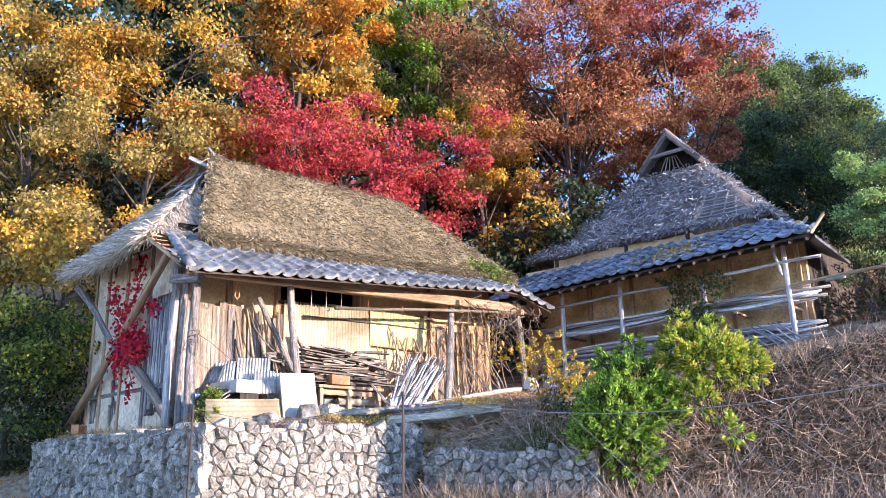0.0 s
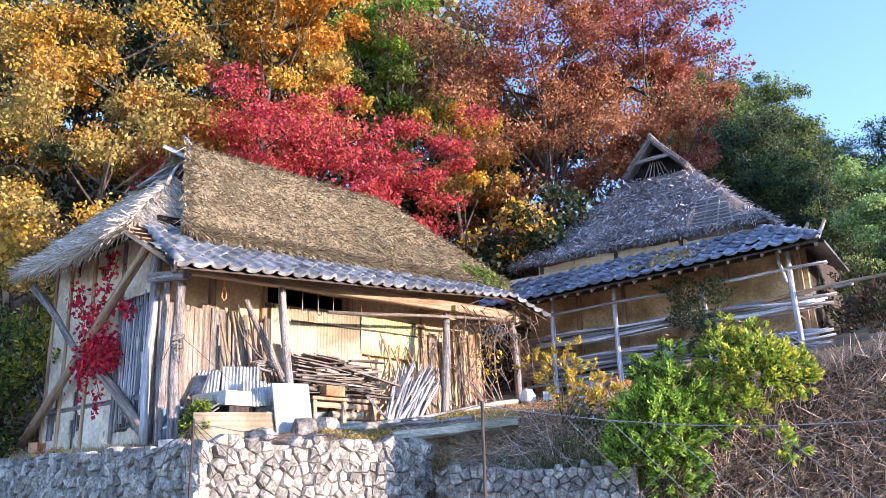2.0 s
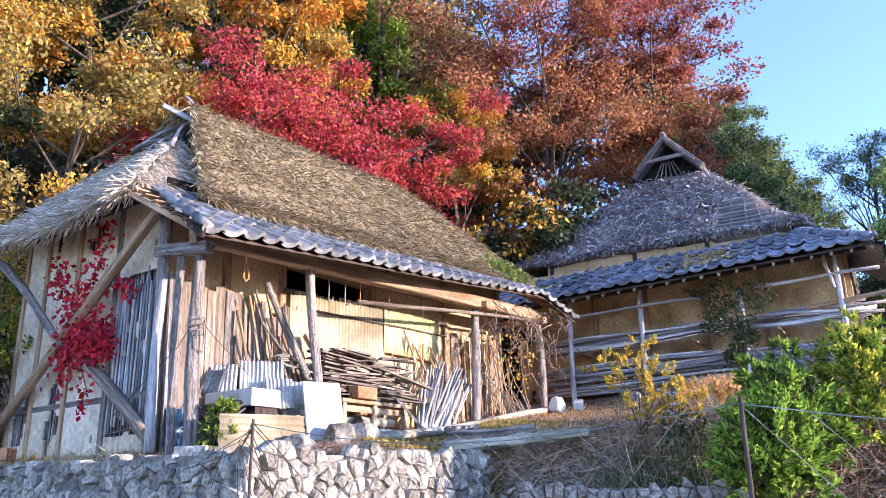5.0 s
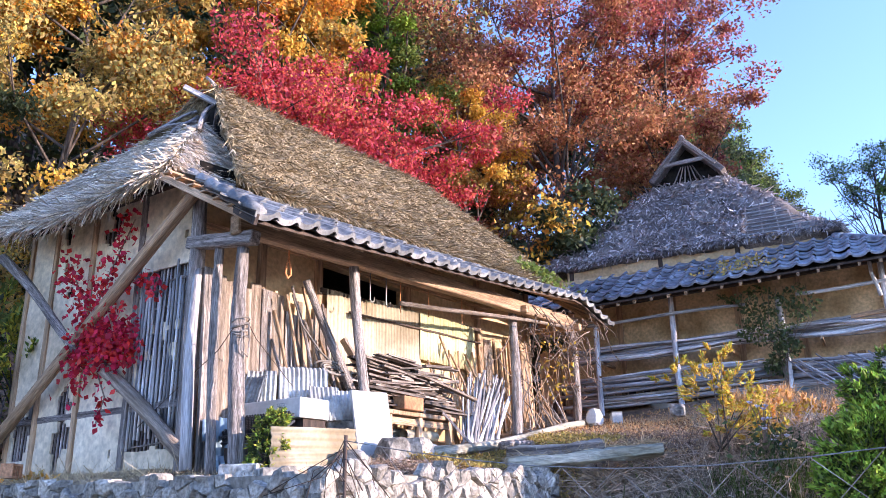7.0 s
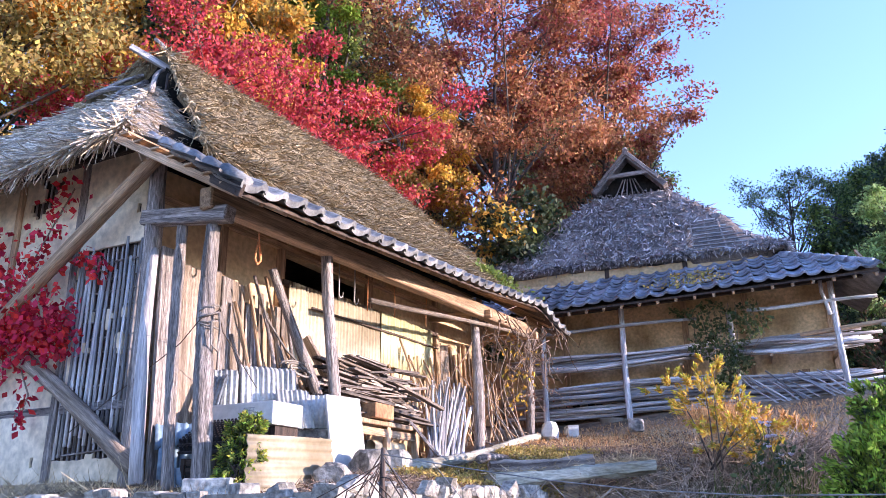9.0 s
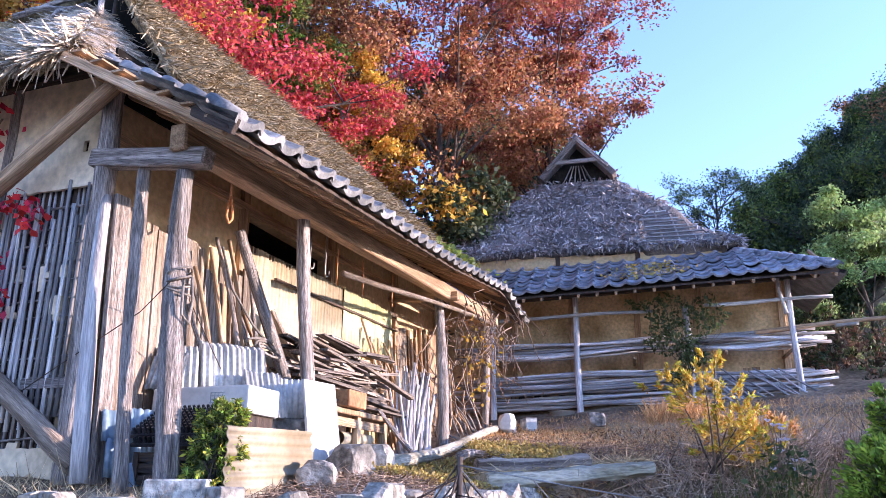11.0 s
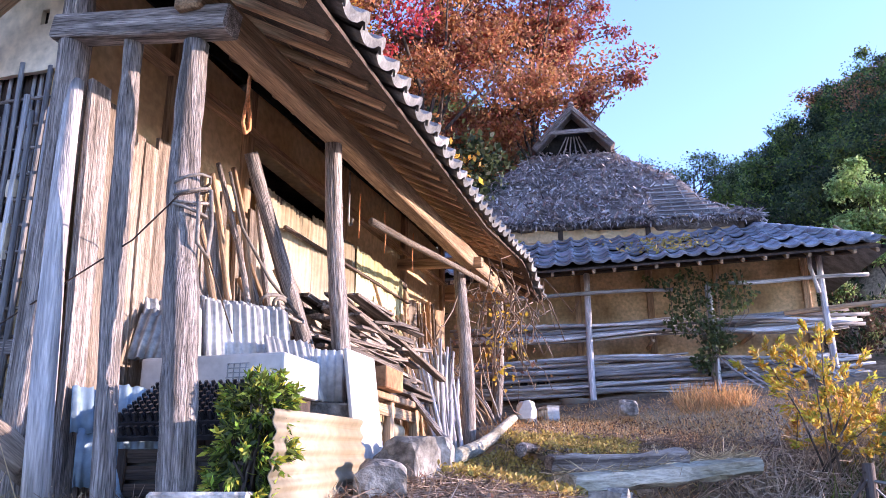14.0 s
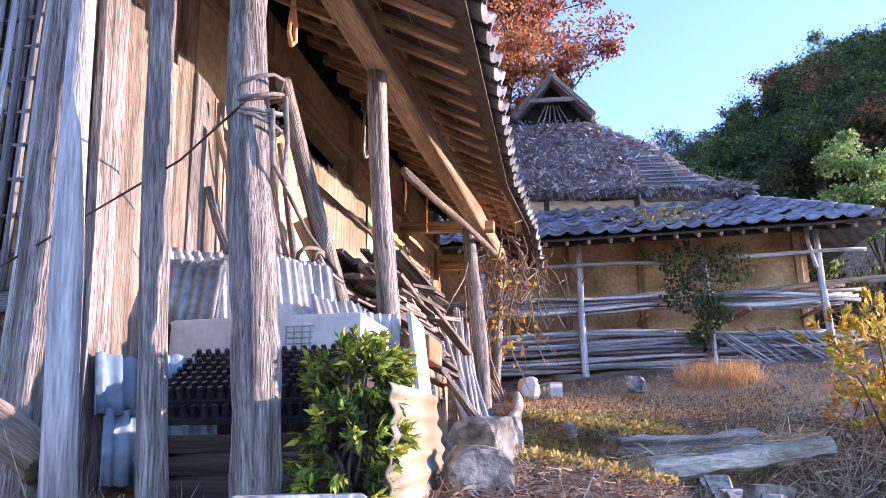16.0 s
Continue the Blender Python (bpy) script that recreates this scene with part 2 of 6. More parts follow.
def quads(name, corners, material, parent=None, smooth=False):
    """One mesh of loose four-cornered faces; corners is an array n x 4 x 3."""
    corners = np.asarray(corners, dtype=np.float32)
    n = len(corners)
    me = bpy.data.meshes.new(name)
    me.vertices.add(n * 4)
    me.vertices.foreach_set("co", corners.reshape(-1))
    me.loops.add(n * 4)
    me.loops.foreach_set("vertex_index", np.arange(n * 4, dtype=np.int32))
    me.polygons.add(n)
    me.polygons.foreach_set("loop_start", np.arange(0, n * 4, 4, dtype=np.int32))
    me.polygons.foreach_set("loop_total", np.full(n, 4, dtype=np.int32))
    me.update(calc_edges=True)
    me.materials.append(material)
    ob = new(name, me)
    ob.parent = parent
    return ob


rng = np.random.default_rng(7)


def unit(a):
    return a / np.maximum(np.linalg.norm(a, axis=-1, keepdims=True), 1e-9)


def leaves(centres, size, droop=0.3, spread=0.35, aspect=0.55, toward=None):
    """Diamond-shaped leaves at centres, turned at random, hanging a little."""
    n = len(centres)
    d = unit(rng.normal(size=(n, 3)) + (0, 0, -droop)) if toward is None else unit(rng.normal(size=(n, 3)) * 0.42 + toward)
    s = unit(np.cross(d, rng.normal(size=(n, 3))))
    sz = size * rng.uniform(1 - spread, 1 + spread, (n, 1))
    up = np.cross(d, s)
    c = np.asarray(centres)
    mid = c + d * sz * 0.5 + up * sz * 0.08
    return np.stack([c, mid + s * sz * aspect * 0.5, c + d * sz, mid - s * sz * aspect * 0.5], 1)


def blades(base, tip_dir, length, width):
    """Thin straws: quads from base along tip_dir, narrowing."""
    n = len(base)
    side = unit(np.cross(tip_dir, rng.normal(size=(n, 3)))) * np.reshape(width, (-1, 1)) * 0.5
    tip = base + tip_dir * np.reshape(length, (-1, 1))
    return np.stack([base - side, base + side, tip + side * 0.35, tip - side * 0.35], 1)


C = math.sqrt(0.5)
M1 = pose(-3.65, 10.35, 0, 0, 0, 45)
M2 = pose(3.7, 16.5, 0, 0, 0, -38.46)


def h1(s, d, z=0.0):
    return M1 @ Vector((s, d, z))


def h2(a, b, z=0.0):
    return M2 @ Vector((a, b, z))


def local1(x, y):
    return ((x + 3.65) + (y - 10.35)) * C, (-(x + 3.65) + (y - 10.35)) * C


def local2(x, y):
    return (x - 3.7) * 0.783 - (y - 16.5) * 0.622, (x - 3.7) * 0.622 + (y - 16.5) * 0.783


# ---- ground ----
EDGE = [(-30, 40), (-9.2, 15.2), tuple(h1(-0.75, 4.1))[:2], tuple(h1(-0.75, -1.68))[:2], tuple(h1(2.6, -1.68))[:2], (0.7, 10.75), (1.6, 10.2), (3.0, 9.8), (5.0, 9.75), (9.0, 9.7), (60.0, 9.0)]


def edge_distance(x, y):
    """Metres inside (plus) or outside (minus) the terrace's edge, and the segment that is nearest."""
    best, sign, which = 1e9, 1, 0
    for i, ((ax, ay), (bx, by)) in enumerate(zip(EDGE, EDGE[1:])):
        dx, dy = bx - ax, by - ay
        t = max(0, min(1, ((x - ax) * dx + (y - ay) * dy) / (dx * dx + dy * dy)))
        px, py = ax + t * dx - x, ay + t * dy - y
        dist = math.hypot(px, py)
        if dist < best - 1e-9:
            best, which = dist, i
    # inside: above the line
    inside = False
    poly = EDGE + [(60, 90), (-30, 90)]
    j = len(poly) - 1
    for i in range(len(poly)):
        xi, yi = poly[i]; xj, yj = poly[j]
        if (yi > y) != (yj > y) and x < (xj - xi) * (y - yi) / (yj - yi) + xi:
            inside = not inside
        j = i
    return (best if inside else -best), which


def ground_z(x, y):
    dist, which = edge_distance(x, y)
    s, d = local1(x, y)
    a, b = local2(x, y)
    road = -0.52 + 0.082 * max(-30, min(y, 16)) + 0.02 * max(0, x - 2)
    yard = 1.45 + 0.019 * (x + 3.65) + 0.154 * (y - 10.35) + 0.05 * max(0, x - 1) + 0.15 * max(0, x - 2.5)
    yard = min(yard, 4.0)
    if which in (2, 3):
        yard = min(yard, 1.40 + 0.2 * max(0.0, dist))
    hill = 0.62 * max(0.0, max(d - 5.5, b - 10.5, -7.0 - 0.9 * x - 0.25 * (y - 10)) )
    hill *= 1.0 - 0.7 * max(0.0, min(1.0, (x - 11.0) / 6.0))
    yard += min(hill, 14 + 0.1 * hill)
    wide = 0.06 if which in (2, 3) else (1.1 if which in (4, 5, 6, 7, 8, 9) else 2.5)
    k = 0.5 + dist / wide * (0.5 if which in (2, 3) else 1.0) - (0.5 if which in (2, 3) else 0.2)
    if which in (2, 3):
        k = 1.0 if dist > 0.25 else 0.0
    k = max(0.0, min(1.0, k))
    z = road + (yard - road) * k
    return z + 0.05 * noise.noise((x * 0.9, y * 0.9, 0)) * (0.4 if k < 0.05 else 1.0)


def steps_of(lo, hi, fine_lo, fine_hi, fine, coarse):
    out, v = [], lo
    while v < hi:
        out.append(v)
        v += fine if fine_lo <= v < fine_hi else coarse
    return out + [hi]


gx = [-900, -300, -120] + steps_of(-60, 70, -10, 12, 0.2, 2.5) + [150, 400, 900]
gy = [-900, -300, -120, -60] + steps_of(-30, 90, 6, 18, 0.2, 2.0) + [150, 400, 900]
gm = bpy.data.meshes.new("ground")
gverts = [(x, y, ground_z(max(-60, min(70, x)), max(-60, min(90, y)))) for y in gy for x in gx]
nx = len(gx)
gfaces = [(j * nx + i, j * nx + i + 1, (j + 1) * nx + i + 1, (j + 1) * nx + i) for j in range(len(gy) - 1) for i in range(nx - 1)]
gm.from_pydata(gverts, [], gfaces)
gm.polygons.foreach_set("use_smooth", [True] * len(gm.polygons))
gm.materials.append(EARTH)
tagged(new("ground", gm), "brown earth with leaf litter rising into a wooded slope", "ground", kind="structure")

# ---- roof makers ----
def thatch_body(name, height, s0, s1, d0, d1, step, thick, material, parent, label, start=None):
    """A thick thatch shell over a rectangle; height(s, d) gives its upper face."""
    ns, nd = int((s1 - s0) / step) + 1, int((d1 - d0) / step) + 1
    bm = bmesh.new()
    top, low = {}, {}
    for i in range(ns):
        for j in range(nd):
            d = d0 + (d1 - d0) * j / (nd - 1)
            first = start(d) if start else s0
            s = first + (s1 - first) * i / (ns - 1)
            rim = i in (0, ns - 1) or j in (0, nd - 1)
            z = height(s, d)
            js = 0.06 * noise.noise((s * 3, d * 3, 5)) + 0.10 * noise.noise((s * 9, d * 9, 2)) if rim else 0
            z += 0.035 * noise.noise((s * 2.2, d * 2.2, 1)) + 0.025 * noise.noise((s * 7, d * 7, 3))
            top[i, j] = bm.verts.new((s + js, d + js, z - (0.05 + 0.09 * noise.noise((s * 6, d * 6, 4)) if rim else 0)))
            low[i, j] = bm.verts.new((s + js * 2 + (0.1 if i == 0 else -0.1 if i == ns - 1 else 0), d + (0.1 if j == 0 else -0.1 if j == nd - 1 else 0), z - thick * min(1.0, 0.34 + 0.12 * noise.noise((s * 5, d * 5, 8)) + 1.1 * min(i, ns - 1 - i, j, nd - 1 - j) * step)))
    for i in range(ns - 1):
        for j in range(nd - 1):
            bm.faces.new((top[i, j], top[i + 1, j], top[i + 1, j + 1], top[i, j + 1]))
            bm.faces.new((low[i, j], low[i, j + 1], low[i + 1, j + 1], low[i + 1, j]))
    for i in range(ns - 1):
        bm.faces.new((low[i, 0], low[i + 1, 0], top[i + 1, 0], top[i, 0]))
        bm.faces.new((low[i + 1, nd - 1], low[i, nd - 1], top[i, nd - 1], top[i + 1, nd - 1]))
    for j in range(nd - 1):
        bm.faces.new((low[0, j + 1], low[0, j], top[0, j], top[0, j + 1]))
        bm.faces.new((low[ns - 1, j], low[ns - 1, j + 1], top[ns - 1, j + 1], top[ns - 1, j]))
    return part(name, bm, material, parent, label, smooth=True)


def straw_cover(height, s0, s1, d0, d1, count, material, parent, length=0.22, lift=0.0, width=0.012, name="straw", label="loose straw ends", fringe=0, jitter=0.35, mask=None):
    """Straws that follow the fall of the roof."""
    s, d = rng.uniform(s0, s1, count), rng.uniform(d0, d1, count)
    if fringe:
        k = rng.integers(0, 3, fringe)
        fs, fd = rng.uniform(s0, s1, fringe), rng.uniform(d0, d1, fringe)
        fd = np.where(k == 0, d0 + 0.02, fd)
        fs = np.where(k == 1, s0 + 0.02, np.where(k == 2, s1 - 0.02, fs))
        s, d = np.r_[s, fs], np.r_[d, fd]
    if mask:
        keep = np.array([mask(a, b) for a, b in zip(s, d)])
        s, d = s[keep], d[keep]
    e = 0.06
    hz = np.array([height(a, b) for a, b in zip(s, d)])
    gs = np.array([(height(a + e, b) - height(a - e, b)) / (2 * e) for a, b in zip(s, d)]).clip(-1.6, 1.6)
    gd = np.array([(height(a, b + e) - height(a, b - e)) / (2 * e) for a, b in zip(s, d)]).clip(-1.6, 1.6)
    fall = unit(np.stack([-gs, -gd, -(gs ** 2 + gd ** 2)], -1) + (0, 0, -1e-3))
    nrm = unit(np.stack([-gs, -gd, np.ones_like(gs)], -1))
    dirs = unit(fall + rng.normal(size=fall.shape) * jitter * 0.5 + nrm * rng.uniform(0.0, 0.18, (len(s), 1)))
    base = np.stack([s, d, hz + lift], -1) + nrm * rng.uniform(0.0, 0.03, (len(s), 1))
    q = blades(base, dirs, length * rng.uniform(0.5, 1.4, len(s)), width * rng.uniform(0.6, 1.5, len(s)))
    ob = quads(name, q, material, parent)
    ob["label"], ob["kind"] = label, "stuff"
    return ob


def tile_mesh(name, material, w=0.285, length=0.31, lip=0.0):
    """A wavy clay pan tile, x across, y up the roof."""
    bm = bmesh.new()
    n = 9
    def wave(u):
        return -0.026 * math.sin(math.pi * u / 0.7) if u < 0.7 else 0.032 * math.sin(math.pi * (u - 0.7) / 0.3)
    rows = []
    for y, lift in ((0.0, 0.026), (length, 0.0)):
        rows.append([bm.verts.new((w * (k / n - 0.5), y, wave(k / n) + lift)) for k in range(n + 1)])
        rows.append([bm.verts.new((w * (k / n - 0.5), y, wave(k / n) + lift - (0.02 if y else 0.022 + lip))) for k in range(n + 1)])
    tf, bf, tb, bb = rows
    for k in range(n):
        bm.faces.new((tf[k], tf[k + 1], tb[k + 1], tb[k]))
        bm.faces.new((bf[k + 1], bf[k], bb[k], bb[k + 1]))
        bm.faces.new((bf[k], bf[k + 1], tf[k + 1], tf[k]))
    me = bpy.data.meshes.new(name)
    bm.normal_update(); bm.to_mesh(me); bm.free()
    me.materials.append(material)
    return me


def tiled_slope(parent, material, eave, ridge, x0, x1, cols, rows, skip=None, lip=0.03, wobble=0.02):
    """Rows of tiles between eave(x) and ridge(x), points in the parent's space."""
    plain, edge = tile_mesh("tile", material), tile_mesh("eave_tile", material, lip=lip)
    for c in range(cols):
        x = x0 + (x1 - x0) * (c + 0.5) / cols
        p, q = Vector(eave(x)), Vector(ridge(x))
        up = (q - p).normalized()
        across = (Vector(eave(x + 0.1)) - p).normalized()
        nrm = across.cross(up).normalized()
        step = (q - p).length / rows
        for r in range(rows):
            if skip and skip(x, r / rows):
                continue
            ob = new("eave_tile" if r == 0 else "tile", edge if r == 0 else plain)
            o = p + up * (step * r) + nrm * random.uniform(0.0, wobble)
            m = Matrix((across, up, nrm)).transposed().to_4x4()
            m.translation = o + Vector((random.uniform(-1, 1) * 0.008, 0, 0))
            ob.parent = parent
            ob.matrix_local = m @ pose(0, 0, 0, random.uniform(-1.5, 1.5), random.uniform(-2, 2), random.uniform(-2.5, 2.5))


# ---- the near farmhouse ----
house = thing("thatched_farmhouse", M1, "derelict farmhouse with brown thatched roof, tiled eaves and clay walls", "house")


def floor1(s, d):
    p = h1(s, d)
    return ground_z(p.x, p.y)


def thatch1(s, d):
    base = 4.5 + 0.055 * s
    zf = base - 0.13 + 1.13 * (d - 0.32)
    zb = base - 0.1 + 0.98 * (4.25 - d)
    zr = base + 0.95 * (7.4 - s)
    ridge = 6.46 + 0.02 * s
    z = min(zf, zb, zr)
    # rounded ridge
    return z if z < ridge - 0.15 else ridge - 0.15 + 0.15 * math.tanh((z - ridge + 0.15) / 0.15)


def verge1(d):
    """Where the main thatch ends over the gable: far back at the ridge, forward at the eaves."""
    rise = min(1.06 * (d - 0.32), 0.98 * (4.25 - d) - 0.1)
    return 0.02 + 1.0 * max(0.0, min(1.0, rise / 1.9)) + 0.05 * noise.noise((d * 4, 3, 1))


def hip1(s, d):
    z = 4.38 + 1.12 * (s + 0.5) + 0.05 * math.sin(d * 2.1)
    return min(z, 4.42 + 1.15 * (d - 0.72), 4.45 + 0.95 * (4.3 - d))


roof = thatch_body("thatch_roof", thatch1, 0.0, 7.4, 0.32, 4.25, 0.11, 0.3, THATCH, house, "weathered brown thatch ending in a ragged verge", start=verge1)
straw_cover(thatch1, 0.0, 7.35, 0.34, 2.6, 36000, STRAW, roof, fringe=9000, length=0.10, width=0.012, jitter=0.9, mask=lambda a, b: a > verge1(b) + 0.02)
straw_cover(thatch1, 0.0, 1.3, 0.34, 4.2, 9000, STRAW, roof, length=0.2, width=0.014, jitter=0.8, label="broken straw along the verge", mask=lambda a, b: -0.02 < a - verge1(b) < 0.16)
straw_cover(thatch1, 0.1, 7.3, 0.28, 0.40, 9000, STRAW, roof, length=0.15, width=0.013, jitter=0.9, lift=-0.05, label="ragged straw along the eaves")
hip = thatch_body("hip_thatch", hip1, -0.5, 0.72, 0.72, 4.15, 0.09, 0.3, THATCH, house, "bleached thatch skirt under the smoke gable")
straw_cover(hip1, -0.5, 0.72, 0.74, 4.12, 17000, STRAW_PALE, hip, name="pale_straw", label="pale bleached straw ends", fringe=2600, width=0.014, length=0.17, jitter=0.35)
straw_cover(hip1, -0.52, -0.36, 0.74, 4.1, 2600, STRAW_PALE, hip, name="pale_straw", label="ragged straw hanging at the edge", width=0.018, length=0.26, jitter=0.7, lift=-0.06)

# smoke gable at the ridge end, a black panel painting the shade inside
bm = bmesh.new()
v = [bm.verts.new(p) for p in ((1.02, 1.20, 5.30), (1.02, 3.15, 5.30), (1.06, 2.16, 6.30))]
w = [bm.verts.new(p.co + Vector((0.05, 0, 0))) for p in v]
bm.faces.new(v[::-1]); bm.faces.new(w)
for k in range(3):
    bm.faces.new((v[k], v[(k + 1) % 3], w[(k + 1) % 3], w[k]))
vent = part("smoke_gable", bm, HOLLOW_SHADE, house, "smoke gable opening painted black for its shade")
bar("ridge_beam", (0.78, 2.38, 6.42), (1.22, 1.95, 6.12), 0.05, 0.07, WOOD_SILVER, house, "bleached ridge timber sticking out")
for p, q in (((1.25, 2.18, 6.35), (1.12, 2.37, 6.72)), ((0.55, 2.7, 5.72), (0.98, 2.35, 6.15)), ((0.4, 1.5, 5.4), (1.0, 2.05, 6.15)), ((0.5, 2.5, 5.7), (1.0, 2.2, 6.0)), ((0.45, 2.1, 5.5), (0.95, 2.3, 6.05))):
    log("ridge_pole", p, q, 0.028, 0.02, WOOD_GREY, house, steps=4)
for k in range(4):
    y = 1.7 + 0.3 * k
    log("gable_stick", (0.72, y, 5.35), (0.95, 2.16 + (y - 2.16) * 0.5, 6.0), 0.02, 0.018, WOOD_AND_SHADE, house, steps=3)

# Black strip painted as shade where the thatch overhangs the tiles.
bar("dark_void", (-0.1, 0.74, 4.40), (7.2, 0.74, 4.84), 0.02, 0.4, HOLLOW_SHADE, house, "black strip painted as shade between thatch and tiles")
# tiled pent roof
# the eave draws in and climbs along the house, then sags at its broken far end
EY = lambda s: -0.78 + 0.062 * min(max(s + 0.66, 0.0), 5.0)
EZ = lambda s: 3.51 + 0.108 * (s + 0.66) - 0.34 * max(0.0, s - 6.5)
TZ = lambda s: 4.37 + 0.058 * s
pent = part("pent_roof", (lambda b: (box(b, (0, 0, 0), (0.01, 0.01, 0.01)), b)[1])(bmesh.new()), WOOD_AND_SHADE, house, "grey smoked-tile pent roof along the eaves")
bm = bmesh.new()
for k in range(26):
    s = -0.66 + 8.3 * k / 25
    u = max(s, -0.30)
    bm.verts.new((s, EY(s) + 0.08, EZ(s) - 0.03)); bm.verts.new((u, 0.66, TZ(u) - 0.03))
    bm.verts.new((s, EY(s) + 0.08, EZ(s) - 0.055)); bm.verts.new((u, 0.66, TZ(u) - 0.055))
bm.verts.ensure_lookup_table()
for k in range(25):
    a, b = bm.verts[4 * k:4 * k + 4], bm.verts[4 * k + 4:4 * k + 8]
    bm.faces.new((a[0], b[0], b[1], a[1])); bm.faces.new((a[3], b[3], b[2], a[2])); bm.faces.new((a[2], b[2], b[0], a[0]))
bm.to_mesh(pent.data); bm.free()
tiled_slope(pent, TILE, lambda s: (s, EY(s), EZ(s)), lambda s: (s, 0.66, TZ(s)), -0.66, 7.65, 32, 6, skip=lambda x, f: x < -0.66 + 0.36 * f)
for k in range(27):
    s = -0.55 + 8.1 * k / 26
    bar("rafter", (s, 0.75, TZ(s) - 0.06), (s + 0.01, EY(s) + 0.16, EZ(s) - 0.01), 0.05, 0.065, WOOD_BROWN, pent)
for k in range(7):
    f = 0.12 + 0.14 * k
    bar("roof_batten", (-0.6, -0.70 + 1.36 * f, EZ(0) + (TZ(0) - EZ(0)) * f - 0.075), (6.7, EY(6.7) + 0.08 + 1.05 * f, EZ(6.5) + (TZ(6.5) - EZ(6.5)) * f - 0.075), 0.1, 0.014, WOOD_BROWN, pent)
bar("barge_board", (-0.64, -0.75, EZ(-0.7) - 0.04), (-0.30, 0.68, TZ(-0.4) - 0.03), 0.035, 0.10, WOOD_AND_SHADE, house, "dark weathered barge board")
for k in range(6):
    f = (k + 0.5) / 6
    bm = bmesh.new()
    tube(bm, [(0, -0.14, 0), (0, 0.14, 0.03)], 0.06, 8)
    part("verge_tile", bm, TILE, pent, "half-round verge tile", True).matrix_local = Matrix.Translation((-0.60 + 0.33 * f, -0.72 + 1.36 * f, EZ(-0.6) + 0.79 * f + 0.03)) @ pose(0, 0, 0, 30, 0, 0)

# timber frame
bar("eave_beam", (-0.25, -0.02, 3.70), (7.5, 0.02, 4.06), 0.14, 0.18, WOOD_BROWN, house, "heavy brown eave beam")
bar("tie_beam", (-0.10, 0.80, 3.71), (-0.16, -0.22, 3.55), 0.12, 0.13, WOOD_GREY, house, "protruding grey tie beam")
for s in (5.2, 7.0):
    bar("tie_beam", (s, 0.85, 3.85 + 0.02 * s), (s, -0.15, 3.80 + 0.02 * s), 0.1, 0.11, WOOD_BROWN, house)
log("porch_post", (-0.165, -0.15, 1.4), (-0.14, -0.01, 3.50), 0.074, 0.062, WOOD_GREY, house, "cracked grey porch post", bend=0.03, n=36, steps=24)
log("porch_post", (1.66, -0.09, 1.6), (1.49, 0.02, 3.78), 0.062, 0.052, WOOD_GREY, house, "slender grey porch post", n=28, steps=16)
log("porch_post", (4.85, -0.06, 1.9), (5.19, 0.1, 3.92), 0.075, 0.065, WOOD_GREY, house)
log("porch_post", (7.4, 0.2, 2.2), (7.05, 0.06, 4.0), 0.07, 0.06, WOOD_GREY, house)
log("prop_post", (-0.20, 0.14, 1.4), (-0.08, 0.37, 3.66), 0.046, 0.042, WOOD_GREY, house, "thin grey prop post", bend=0.02, n=24, steps=16)

# front wall: clay above, openings as gaps
def slab(name, lo, hi, material, label=""):
    bm = bmesh.new()
    c = [(a + b) / 2 for a, b in zip(lo, hi)]
    box(bm, c, [b - a for a, b in zip(lo, hi)])
    return part(name, bm, material, house, label)


slab("front_wall", (0.035, 0.82, 1.3), (1.75, 0.95, 4.3), CLAY, "ochre clay wall")
slab("front_wall", (1.75, 0.82, 1.3), (3.45, 0.95, 3.60), CLAY)
slab("front_wall", (1.75, 0.82, 3.98), (3.45, 0.95, 4.4), CLAY)
slab("front_wall", (3.45, 0.82, 1.4), (7.05, 0.95, 4.6), CLAY)
slab("end_wall", (6.95, 0.95, 1.5), (7.05, 4.0, 4.5), CLAY)
slab("back_wall", (0.16, 3.9, 1.3), (6.95, 4.0, 4.4), CLAY)
# Unseen dark ceiling added to close the interior behind the wall slot.
slab("inner_ceiling", (0.16, 0.95, 4.22), (6.9, 3.88, 4.26), WOOD_AND_SHADE)
slab("gable_wall", (0.075, 0.95, 1.35), (0.16, 4.0, 4.72), CLAY_DARK, "inner face of the gable wall")
for s in (0.85, 1.75, 3.5, 5.3, 6.9):
    bar("wall_stud", (s, 0.80, 1.5), (s, 0.80, 4.35 + 0.05 * s), 0.1, 0.07, WOOD_BROWN, house, "dark brown wall stud")
bar("wall_rail", (0.0, 0.795, 3.95), (7.0, 0.795, 4.15), 0.05, 0.1, WOOD_BROWN, house, spin=1.57)
bar("wall_rail", (1.75, 0.79, 3.62), (5.3, 0.79, 3.72), 0.06, 0.08, WOOD_AND_SHADE, house, spin=1.57)

# gable studs and rails
log("corner_post", (-0.05, 0.70, 1.45), (-0.10, 0.74, 4.36), 0.085, 0.075, WOOD_GREY, house, "grey corner post", bend=0.01, n=32, steps=20)
for d in (1.72, 2.62, 3.4, 3.95):
    bar("wall_stud", (0.010, d, 1.55), (0.010, d + 0.03, 4.6), 0.09, 0.08, WOOD_BROWN if d > 2 else WOOD_GREY, house)
for z in (2.15,):
    bar("wall_rail", (0.015, 0.8, z), (0.015, 4.0, z), 0.05, 0.07, WOOD_GREY, house)
bar("gable_plate", (-0.010, 0.86, 4.52), (-0.010, 4.0, 4.50), 0.12, 0.1, WOOD_AND_SHADE, house)
